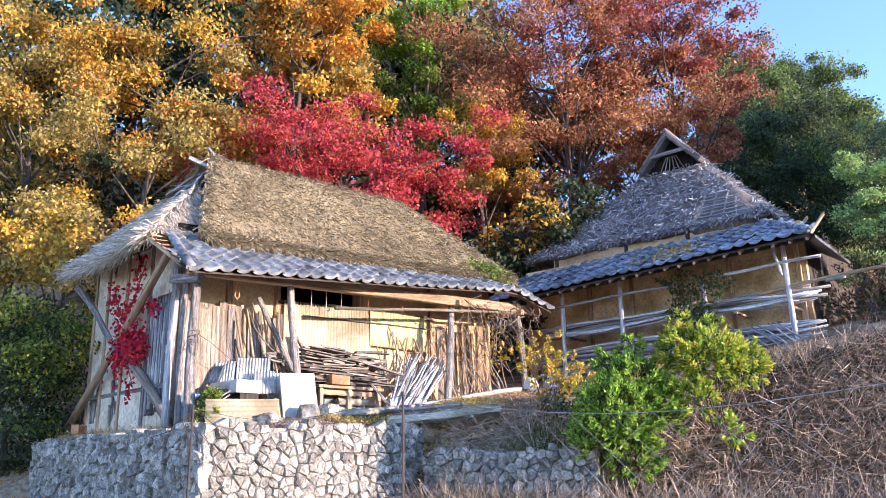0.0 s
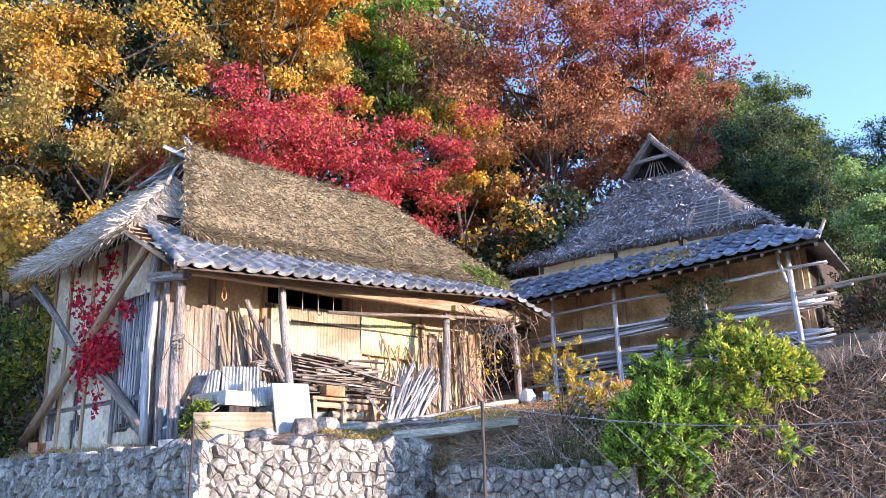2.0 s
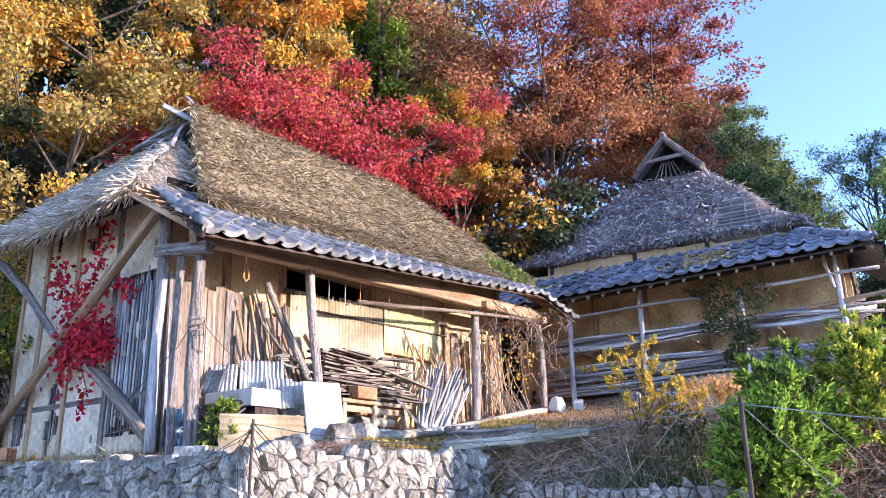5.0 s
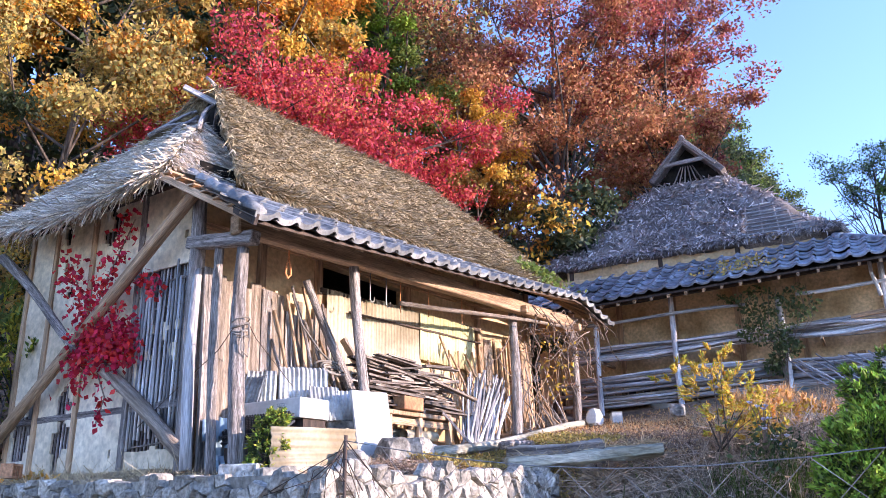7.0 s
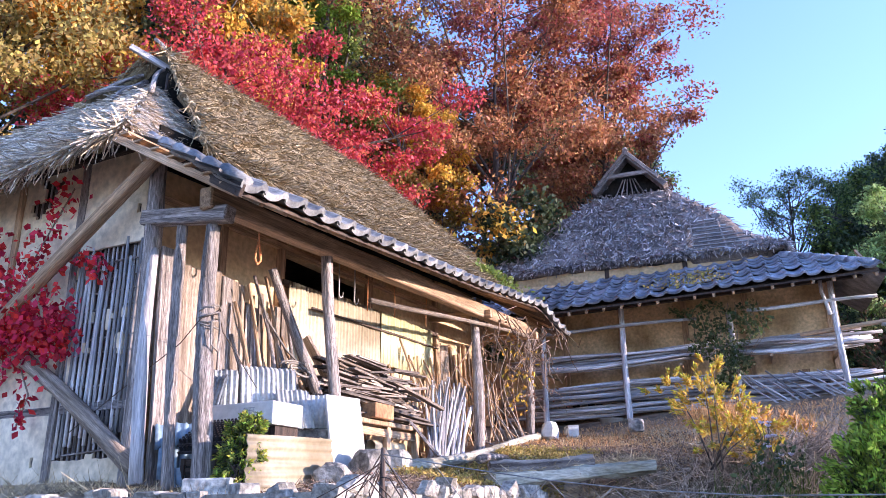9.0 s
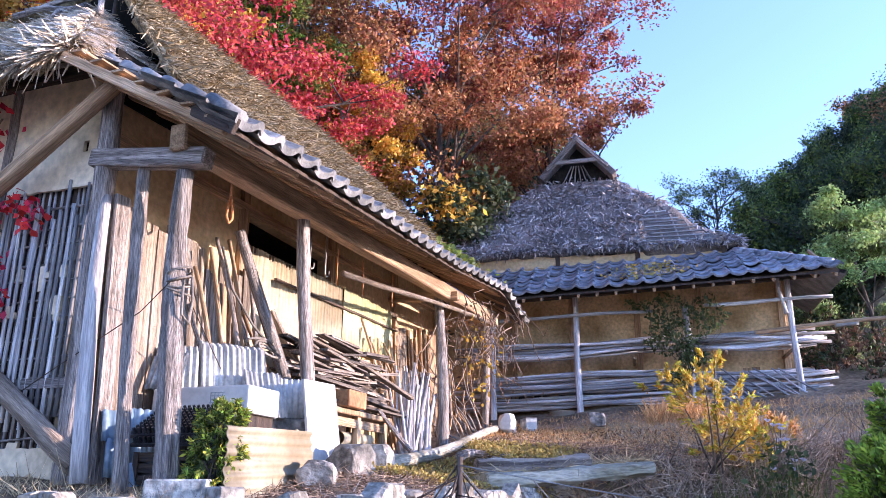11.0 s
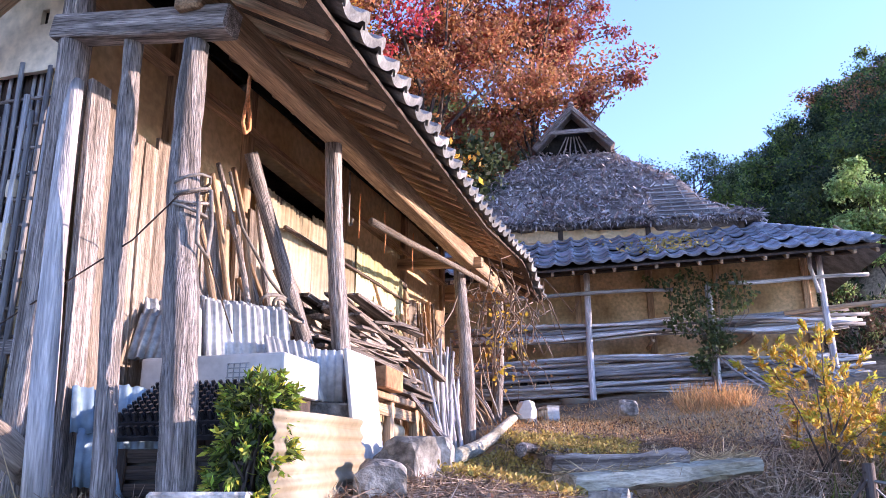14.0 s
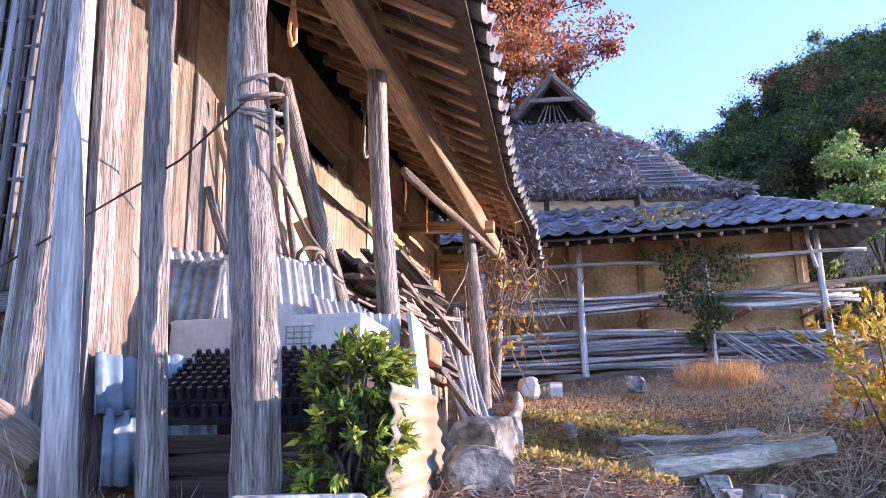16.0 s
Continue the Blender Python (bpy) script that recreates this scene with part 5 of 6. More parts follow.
# cream sheets and white board
cream = thing("cream_sheet_bin", at1(-0.10, -0.50, 1.37, 7.5) @ pose(0, 0, 0, 0, -4.8, 0), "bin of cream corrugated sheets with a torn end", "corrugated sheets")
side = Matrix.Rotation(radians(90), 4, "Y")
for k in range(1):
    corrugated("sheet", 0.46, 1.22, 0.066, 0.007, CREAM, cream, pose(-0.02 + 0.03 * k, -0.02 + 0.05 * k, 0.46 - 0.03 * k, 0, 0, 0) @ Matrix(((0, 1, 0, 0), (-0.08, 0, -1, 0), (-1, 0, 0, 0), (0, 0, 0, 1))), thick=0.006)
bm = bmesh.new()
vs = [bm.verts.new((x, 0, z)) for x, z in ((0, 0), (0.34, 0.0), (0.28, 0.18), (0.18, 0.28), (0.20, 0.42), (0.06, 0.44), (-0.02, 0.3))]
f = bm.faces.new(vs)
r_ = bmesh.ops.extrude_face_region(bm, geom=[f])
bmesh.ops.translate(bm, verts=[v for v in r_["geom"] if isinstance(v, bmesh.types.BMVert)], vec=(0, 0.012, 0))
part("torn_flap", bm, CREAM, cream, "torn curling flap").matrix_local = pose(1.2, -0.0, 0.0, -8, 0, 10)
board = thing("white_board", at1(1.21, -0.33, 1.60, 4) @ pose(0, 0, 0, 0, -4, 0), "white painted board propped upright by the bench", "board")
bm = bmesh.new()
box(bm, (0.35, 0, 0.36), (0.70, 0.025, 0.66)); bevelled(bm, 0.005)
part("panel", bm, WHITE, board).matrix_local = pose(0, 0, 0, -6, 0, 4)
bm = bmesh.new()
vs = [bm.verts.new((x, 0, z)) for x, z in ((0.0, 0.02), (0.4, 0.02), (0.33, -0.12), (0.2, -0.22), (0.06, -0.16))]
f = bm.faces.new(vs)
r_ = bmesh.ops.extrude_face_region(bm, geom=[f])
bmesh.ops.translate(bm, verts=[v for v in r_["geom"] if isinstance(v, bmesh.types.BMVert)], vec=(0, 0.015, 0))
part("torn_foot", bm, CREAM, board, "torn lower edge")

# bench with a stack of split wood
bench = thing("work_bench", at1(2.05, -0.02, 1.60), "rough wooden bench loaded with split timber", "bench")
bm = bmesh.new(); box(bm, (0.65, 0.22, 0.57), (1.34, 0.5, 0.05)); bevelled(bm, 0.008)
part("top", bm, WOOD_BROWN, bench)
for x in (0.06, 0.62, 1.24):
    for y in (0.03, 0.40):
        bar("leg", (x, y, 0.0), (x, y, 0.55), 0.07, 0.06, WOOD_BROWN, bench)
bar("rail", (0.05, 0.02, 0.48), (1.28, 0.02, 0.48), 0.03, 0.08, WOOD_BROWN, bench)
fr = random.Random(5)
for k in range(190):
    row = k // 17
    s = 2.02 + fr.uniform(-0.45, 0.75) + 0.02 * row
    z = 2.215 + 0.05 * row + fr.uniform(-0.01, 0.015)
    L = fr.uniform(0.5, 1.1) * (1.0 - 0.035 * row)
    d = 0.02 + 0.42 * (k % 17) / 17 + fr.uniform(-0.02, 0.02)
    tiltz = fr.uniform(-0.045, 0.045)
    plank("split_timber", (s, d, z + 0.03 - tiltz), (s + L, d + fr.uniform(-0.1, 0.1), z + 0.03 + tiltz * 0.6), fr.uniform(0.04, 0.10), fr.uniform(0.014, 0.034), WOOD_SPLIT, "split weathered timber in a rough stack", "timber", "timber stack on the bench")
plank("long_batten", (2.6, 0.0, 2.66), (3.75, -0.1, 2.44), 0.07, 0.035, WOOD_PALE, "pale batten sticking out of the timber stack", "timber")
solid("orange_crate", at1(2.40, -0.12, 2.20), "small orange-brown crate on the bench", "crate", lambda b: (box(b, (0.0, 0.08, 0.075), (0.36, 0.18, 0.15)), bevelled(b, 0.008)), ORANGE)
for k, (s, d, z, r, L) in enumerate(((2.28, 0.12, 1.78, 0.09, 0.8), (2.35, 0.3, 1.96, 0.07, 0.7), (2.5, 0.1, 1.95, 0.06, 0.6))):
    bm = bmesh.new()
    tube(bm, [(0, 0, 0), (0, 0, L)], r, 16, cap=False)
    tube(bm, [(0, 0, L), (0, 0, 0)], r * 0.9, 16, cap=False)
    ob = part("clay_pipe", bm, SLATE_D if k != 2 else CREAM, None, smooth=True)
    ob.matrix_world = M1 @ along((s, d, z), (s + L, d - 0.02, z + 0.01))
    tagged(ob, "grey pipe lying under the bench", "pipe", "pipes under the bench")
solid("grey_slab", at1(2.6, -0.25, 1.68, 8), "grey slab lying before the bench", "slab", lambda b: (box(b, (0.2, 0, 0.07), (0.55, 0.16, 0.09)), bevelled(b, 0.012)), ROCK)

# sheaf of peeled sticks
for k in range(46):
    s0 = 3.25 + fr.uniform(0, 0.8)
    top = 0.55 + 0.75 * fr.random()
    pole("peeled_stick", (s0, fr.uniform(-0.32, -0.1), floor1(s0, -0.2) + 0.02), (s0 + 0.75 + fr.uniform(0.0, 0.5), fr.uniform(0.05, 0.4), floor1(s0, 0) + 0.55 + top * 0.45), 0.02, 0.014, WOOD_SILVER, "peeled grey stick in a leaning sheaf", "stick", "sheaf of sticks", n=5, bend=0.012)
plank("dark_prop", (3.35, -0.28, 1.85), (3.15, 0.0, 2.25), 0.1, 0.03, WOOD_GREY, "short grey board propped by the sheaf")
for k in range(10):
    s0 = 3.9 + 0.12 * k
    pole("brown_stick", (s0, 0.3, floor1(s0, 0.3)), (s0 + fr.uniform(-0.3, 0.5), 0.68, 3.0 + fr.uniform(0, 0.5)), 0.02, 0.015, WOOD_BROWN, "brown stick leaning behind the sheaf", "stick", "sticks behind the sheaf")

# yard edge: log, plank, rocks, rubble
pole("fallen_log", (1.95, -0.57, 1.70), (6.9, -0.10, 2.33), 0.06, 0.052, MOSSY, "long barkless log lying along the yard edge", "log", bend=0.05)
pole("fallen_log", (3.0, -0.9, 1.80), (4.7, -0.85, 1.98), 0.045, 0.035, WOOD_GREY, "thin barkless log lying in the yard", "log", bend=0.04)
rock("boulder", at1(0.80, -0.62, 1.46, 20), (0.26, 0.22, 0.20), "rough grey boulder on the wall top", seed=1)
rock("boulder", at1(1.52, -0.52, 1.52, 70), (0.31, 0.26, 0.28), "rough grey boulder beside the white board", seed=2)
rock("boulder", at1(1.86, -0.56, 1.56, 10), (0.26, 0.24, 0.26), "pale weathered boulder on the wall top", seed=3)
rock("white_stone", at1(7.0, -0.28, 2.33, 10), (0.26, 0.22, 0.24), "whitish block by the log's end", WHITE, seed=4)
rock("field_stone", at1(7.4, -1.5, 2.42, 10), (0.2, 0.2, 0.18), "pale field stone in the grass", seed=6)
hb = thing("hollow_brick", at1(7.35, -0.5, 2.36, 30), "grey hollow block lying on its side", "brick")
def webs(parent, material, uprights, levels, up, flat):
    """The walls of a hollow block, one part each."""
    for x in uprights:
        bm = bmesh.new(); box(bm, (x, 0, levels[1] / 2 + levels[0] / 2), up); part("web", bm, material, parent)
    for z in levels:
        bm = bmesh.new(); box(bm, (0, 0, z), flat); part("face", bm, material, parent)


webs(hb, SLATE_W, (-0.155, -0.05, 0.05, 0.155), (0.012, 0.172), (0.03, 0.158, 0.136), (0.34, 0.16, 0.024))
hb2 = thing("hollow_brick", at1(-0.55, 2.73, 1.50, 40), "orange hollow clay brick at the gable foot", "brick")
webs(hb2, BRICK, (-0.11, -0.035, 0.035, 0.11), (0.01, 0.13), (0.022, 0.118, 0.1), (0.242, 0.12, 0.02))
def rough_slab(name, p, q, w, t, material, parent):
    """A split, weathered plank with an uneven face and ragged ends."""
    L = (Vector(q) - Vector(p)).length
    bm = bmesh.new()
    n, m_ = 30, 12
    rings = []
    for i in range(n + 1):
        z = L * i / n
        ring = []
        for k in range(m_):
            a = 2 * math.pi * k / m_
            cx, cy = math.cos(a), math.sin(a)
            x = w / 2 * max(-1, min(1, cx * 1.35))
            y = t / 2 * max(-1, min(1, cy * 1.35))
            d_ = 0.03 * noise.noise((x * 9, y * 9, z * 3)) + 0.015 * noise.noise((x * 30, y * 30, z * 9))
            end = 0.05 * noise.noise((x * 12, y * 12, i)) if i in (0, n) else 0
            ring.append(bm.verts.new((x + d_ * cx, y + d_ * cy * 1.2, z + end)))
        rings.append(ring)
    for a, b in zip(rings, rings[1:]):
        for k in range(m_):
            bm.faces.new((a[k], a[(k + 1) % m_], b[(k + 1) % m_], b[k]))
    bm.faces.new(rings[0][::-1]); bm.faces.new(rings[-1])
    ob = part(name, bm, material, parent)
    ob.matrix_local = along(p, q)
    return ob


slabp = thing("edge_plank", M1, "thick weathered plank spanning the yard edge", "plank")
rough_slab("board", (2.45, -1.25, 1.56), (3.56, -2.5, 1.70), 0.36, 0.13, MOSSY, slabp)
n = 900
f_ = rng.uniform(0, 1, n)
bx = np.stack([2.64 + 0.94 * f_ + rng.normal(size=n) * 0.07, -1.24 - 1.24 * f_ + rng.normal(size=n) * 0.07, 1.63 + 0.14 * f_], -1)
ob = quads("litter", blades(bx, unit(rng.normal(size=(n, 3)) * (1, 1, 0.25) + (0, 0, 0.15)), rng.uniform(0.05, 0.2, n), rng.uniform(0.005, 0.012, n)), DRYGRASS, slabp)
ob["kind"], ob["label"] = "stuff", "dry straw and twigs lying on the plank"
rotten = thing("rotten_log", M1, "dark rotten log lying along the edge plank", "log")
rough_slab("trunk", (2.66, -1.16, 1.69), (3.16, -2.05, 1.74), 0.16, 0.12, WOOD_SPLIT, rotten)
rr = random.Random(8)
for k in range(16):
    s, d = rr.uniform(2.6, 6.2), rr.uniform(-1.5, -0.5)
    z = floor1(s, d) + 0.02
    a = rr.uniform(0, 6.28)
    L = rr.uniform(0.2, 0.6)
    plank("scrap_wood", (s, d, z), (s + L * math.cos(a), d + L * math.sin(a) * 0.4, z + 0.03 * L), rr.uniform(0.04, 0.1), 0.02, WOOD_GREY if k % 2 else WOOD_SPLIT, "short weathered wood scrap on the ground", "scrap wood", "scrap wood in the yard")
for k, (a, b) in enumerate(((-0.25, -0.25), (1.66, -0.2), (2.02, -0.2))):
    basin = thing("plastic_basin", M2 @ pose(a, b, 2.68 + 0.05 * k, 0, 0, 20 * k), "pale blue plastic basin by the barn wall", "basin", "blue basins")
    bm = bmesh.new()
    rings = []
    for rad, z in ((0.13, 0.0), (0.18, 0.15), (0.2, 0.155), (0.165, 0.145), (0.12, 0.02)):
        rings.append([bm.verts.new((rad * 1.2 * math.cos(i * 0.3927), rad * math.sin(i * 0.3927), z)) for i in range(16)])
    for p_, q_ in zip(rings, rings[1:]):
        for i in range(16):
            bm.faces.new((p_[i], p_[(i + 1) % 16], q_[(i + 1) % 16], q_[i]))
    bm.faces.new(rings[0][::-1]); bm.faces.new(rings[-1])
    part("bowl", bm, BLUE_P if k else WHITE, basin, smooth=True)

# ---- pole racks on the barn ----
pr = random.Random(21)
for a0, a1, z0, rows, cols in ((-1.9, 1.5, 3.80, 4, 4), (2.0, 4.05, 3.86, 4, 4), (-2.0, 1.75, 2.92, 9, 4), (1.95, 3.95, 2.98, 8, 4), (-0.1, 3.3, 2.70, 3, 4)):
    rack = thing("pole_rack", M2 @ Matrix.Translation((a0, 0.0, z0)), "stack of long silver-grey poles stored along the barn wall", "pole stack", "pole racks")
    for i in range(rows):
        for j in range(cols):
            if pr.random() < 0.08:
                continue
            x0, x1 = pr.uniform(-0.35, 0.25), (a1 - a0) + pr.uniform(-0.35, 0.3)
            z = 0.062 * i + pr.uniform(-0.02, 0.02)
            sl = 0.022 * (x1 - x0)
            log("pole", (x0, 0.05 + 0.085 * j, z + pr.uniform(-0.02, 0.05)), (x1, 0.07 + 0.085 * j, z + sl + pr.uniform(-0.02, 0.06)), pr.uniform(0.024, 0.038), pr.uniform(0.016, 0.028), BLEACHED_LIFTED, rack, n=6, steps=5, bend=0.035)
    for x in (0.5, (a1 - a0) - 0.5):
        bar("bracket", (x, 0.9, -0.04), (x, -0.02, -0.06), 0.05, 0.05, WOOD_BROWN, rack)
for k in range(16):
    x = 1.9 + 0.09 * k
    pole("slanting_pole", (x + 0.9 + pr.uniform(-0.2, 0.2), -0.35, 2.72 + pr.uniform(0, 0.1)), (x, -0.06, 3.4 + pr.uniform(-0.1, 0.12)), 0.018, 0.014, BLEACHED_LIFTED, "thin grey pole slipped down from the rack", "pole", "slipped poles", m=M2, n=5)
for a0, a1, z in ((-1.8, 1.35, 4.47), (2.2, 4.25, 4.60)):
    pole("rack_rail", (a0, -0.05, z), (a1, -0.06, z + 0.05), 0.035, 0.03, BLEACHED_LIFTED, "single grey rail pole across the barn posts", m=M2)
pole("long_pole", (3.0, 0.1, 4.12), (6.6, 0.0, 4.36), 0.04, 0.035, WOOD_BROWN, "long pole sticking out past the barn", m=M2)
pole("pipe_sleeve", (4.25, 0.06, 4.2), (4.6, 0.055, 4.225), 0.05, 0.05, SLATE_W, "white pipe sleeve on the long pole", "pipe", m=M2, bend=0.0)

# ---- climbing plants ----
def cloud(name, pts, size, material, parent=None, **kw):
    return quads(name, leaves(np.asarray(pts), size, **kw), material, parent)


ivy = thing("red_ivy", M1, "crimson ivy climbing the gable wall and braces", "climbing plant")
stems = [[(-0.12, 2.35, 2.35), (-0.14, 2.4, 2.6), (-0.13, 2.2, 3.3), (-0.12, 1.75, 4.0)], [(-0.14, 2.45, 2.75), (-0.16, 1.95, 2.75), (-0.15, 1.55, 2.55)], [(-0.13, 2.35, 3.0), (-0.12, 2.7, 3.4), (-0.12, 2.9, 3.7)], [(-0.13, 2.2, 2.5), (-0.12, 1.95, 2.1), (-0.12, 2.05, 1.85)], [(-0.13, 2.2, 3.2), (-0.13, 1.5, 3.3), (-0.13, 1.2, 3.1)]]
stems = [[(a, b, c + 0.18) for a, b, c in st] for st in stems]
for st in stems:
    bm = bmesh.new(); tube(bm, st, 0.008, 5); part("stem", bm, TWIG, ivy, "", True)
pts = []
for st, n in zip(stems, (430, 800, 160, 50, 100)):
    seg = np.array(st)
    f = rng.uniform(0, len(st) - 1.001, n)
    i = f.astype(int)
    p = seg[i] + (seg[i + 1] - seg[i]) * (f - i)[:, None]
    pts.append(p + rng.normal(size=(n, 3)) * ((0.05, 0.15, 0.14) if n > 150 else (0.02, 0.04, 0.05)))
pts = np.concatenate(pts)
pts[:, 0] = -0.12 - np.abs(pts[:, 0] + 0.12) * 1.2
cloud("leaves", pts, 0.068, L_IVYRED, ivy, droop=0.9, aspect=0.8)
ivy2 = thing("green_ivy", M2, "grey-green ivy hanging on the barn post", "climbing plant")
for k in range(10):
    x = 1.3 + 0.12 * k
    bm = bmesh.new(); tube(bm, [(x, -0.12, 4.75), (x + 0.1 * math.sin(k), -0.2, 4.1), (1.86 + 0.05 * math.cos(k), -0.08, 3.4), (1.86, -0.08, 2.8)], 0.007, 4); part("stem", bm, TWIG, ivy2)
n = 1900
z = rng.uniform(0, 1, n) ** 0.75
wid = 0.15 + 0.75 * np.clip((z - 0.25) * 1.6, 0, 1)
pts = np.stack([1.85 + rng.uniform(-1, 1, n) * wid * (1 - 0.2 * z) - 0.12 * z, -0.15 + rng.normal(size=n) * 0.12, 3.15 + 1.6 * z], -1)
pts = pts + np.sin(pts[:, [2, 0, 0]] * (9, 7, 8)) * (0.16, 0.05, 0.08)
cloud("leaves", pts, 0.066, L_IVY_SHADE, ivy2, droop=0.8, aspect=0.7)
moss = thing("roof_weeds", M2, "patch of weeds on the barn tiles", "weeds")
n = 260
x = 1.35 + rng.normal(size=n) * 0.35
y = rng.uniform(-0.55, 0.35, n)
cloud("leaves", np.stack([x, y, 4.86 + 0.04 * x + (y + 0.74) * 0.53 + 0.03], -1), 0.07, L_OLIVE, moss)
weed = thing("roof_weeds", M1, "green weeds growing on the thatch corner", "weeds")
n = 700
x, y = 6.6 + rng.normal(size=n) * 0.28, 0.45 + rng.normal(size=n) * 0.2
cloud("leaves", np.stack([x, y, 4.72 + (y - 0.3) * 0.6 + rng.uniform(0, 0.2, n)], -1), 0.09, L_SHRUB, weed)
vine = thing("dry_vine", M1, "tangled dry vine with yellow leaves at the house end", "climbing plant")
vr = random.Random(31)
for k in range(46):
    s0, z0 = vr.uniform(5.0, 7.2), vr.uniform(3.5, 3.95)
    p = Vector((s0, vr.uniform(-0.55, 0.2), z0))
    line = [p.copy()]
    for _ in range(6):
        p = p + Vector((vr.uniform(-0.2, 0.24), vr.uniform(-0.14, 0.12), vr.uniform(-0.32, 0.12)))
        p.z = max(p.z, 2.3)
        line.append(p.copy())
    bm = bmesh.new(); tube(bm, line, [0.009, 0.009, 0.008, 0.007, 0.006, 0.005, 0.004], 4); part("stem", bm, TWIG, vine, "", True)
n = 80
pts = np.stack([5.95 + rng.normal(size=n) * 0.18, -0.2 + rng.normal(size=n) * 0.12, 3.2 + rng.normal(size=n) * 0.26], -1)
cloud("leaves", pts, 0.075, L_AMBER, vine, droop=0.9)
n = 500
pts = np.stack([rng.uniform(5.1, 7.2, n), -0.1 + rng.normal(size=n) * 0.25, rng.uniform(2.8, 3.9, n)], -1)
cloud("dry_leaves", pts[:220], 0.06, L_DEAD, vine, droop=0.9)
for k in range(24):
    s0 = vr.uniform(5.3, 6.8)
    pole("brush_stick", (s0, vr.uniform(-0.1, 0.5), floor1(s0, 0.2)), (s0 + vr.uniform(-0.4, 0.4), vr.uniform(0.1, 0.7), vr.uniform(2.7, 3.4)), 0.013, 0.008, WOOD_BROWN if k % 2 else WOOD_GREY, "dry brushwood stick stacked under the eaves", "stick", "brushwood", n=5, bend=0.05)

# ---- shrubs ----
def shrub(name, x, y, z, label, blobs, leaf_sets, size, stems=8, seed=1, aspect=0.36, droop=0.2):
    """blobs: (dx, dy, dz, radius, leaves); leaf_sets: materials with shares, inner leaves first."""
    g = np.random.default_rng(seed)
    r = random.Random(seed)
    root = thing(name, Matrix.Translation((x, y, z)), label, "shrub")
    for k in range(stems):
        bm = bmesh.new()
        b = blobs[k % len(blobs)]
        e = Vector((b[0] + r.uniform(-0.6, 0.6) * b[3], b[1] + r.uniform(-0.6, 0.6) * b[3], b[2] + r.uniform(-0.3, 0.8) * b[3]))
        tube(bm, [(r.uniform(-0.08, 0.08), r.uniform(-0.08, 0.08), 0), e * 0.5 + Vector((0, 0, 0.05)), e], [0.010, 0.007, 0.003], 5)
        part("stem", bm, BARK, root, "", True)
    P, W, O = [], [], []
    for dx, dy, dz, rad, n in blobs:
        k = max(6, n // 34)
        c = g.normal(size=(k, 3))
        c = unit(c) * (g.uniform(0.25, 1.0, (k, 1)) ** 0.45) * rad * (1, 1, 0.95) + (dx, dy, dz)
        # sprays that point outwards and up
        out = unit(c - (dx, dy, dz - rad * 0.4))
        i = g.integers(0, k, n)
        f = g.uniform(0, 1, n)
        P.append(c[i] + unit(out[i] + (0, 0, 0.3)) * (f * rad * 0.45)[:, None] + g.normal(size=(n, 3)) * rad * 0.04)
        W.append(unit(out[i] + (0, 0, 0.35)))
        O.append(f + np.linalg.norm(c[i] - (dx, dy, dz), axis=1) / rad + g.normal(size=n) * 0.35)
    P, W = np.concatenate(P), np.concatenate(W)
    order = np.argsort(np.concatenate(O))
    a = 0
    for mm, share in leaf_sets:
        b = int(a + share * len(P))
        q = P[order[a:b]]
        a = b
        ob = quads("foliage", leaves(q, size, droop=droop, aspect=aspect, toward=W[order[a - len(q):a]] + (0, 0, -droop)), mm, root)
        ob["label"] = mm.name.replace("_", " ")
    return root


# The green shrubs list dark greens first, painting shade onto inner leaves.
shrub("green_bush", 2.0, 9.45, 0.62, "fresh green leafy bush on the bank", [(0, 0, 0.85, 0.44, 8600), (-0.27, 0, 0.62, 0.30, 4200), (0.2, 0, 1.25, 0.34, 4600), (0.15, -0.05, 0.36, 0.28, 3200), (0.48, 0, 0.92, 0.33, 4200), (0.22, 0, 1.72, 0.15, 500), (-0.05, 0, 1.5, 0.2, 900)], [(L_IVY_SHADE, 0.2), (L_SHRUB, 0.25), (L_GREEN, 0.55)], 0.062, stems=14, seed=41)
shrub("lime_bush", 3.2, 9.25, 1.28, "yellow-green leafy bush on the bank", [(0, 0, 0.86, 0.34, 5200), (0.36, 0, 0.8, 0.26, 3200), (-0.35, 0, 0.96, 0.27, 2900), (-0.3, -0.05, 0.4, 0.24, 2100), (-0.38, 0, 1.33, 0.13, 420), (0.06, 0, 1.27, 0.13, 420)], [(L_IVY_SHADE, 0.1), (L_SHRUB, 0.12), (L_GREEN, 0.38), (L_LIME, 0.4)], 0.062, stems=12, seed=42)
shrub("green_sprig", 3.2, 8.8, 0.8, "small green sprig on the bank", [(0, 0, 0.45, 0.16, 420)], [(L_GREEN, 0.6), (L_LIME, 0.4)], 0.08, stems=4, seed=43)
shrub("amber_bush", 1.25, 10.85, 1.66, "amber-yellow autumn bush in the yard", [(0, 0, 0.66, 0.30, 900), (0.36, 0.1, 0.58, 0.28, 850), (-0.34, 0.2, 0.78, 0.2, 260), (0.15, 0.1, 0.95, 0.2, 220), (0.5, 0.0, 0.45, 0.22, 500), (0.12, -0.05, 0.3, 0.26, 700), (0.45, 0.0, 0.2, 0.24, 500)], [(L_OLIVE, 0.2), (L_AMBER, 0.5), (L_LIME, 0.3)], 0.052, stems=6, seed=44)
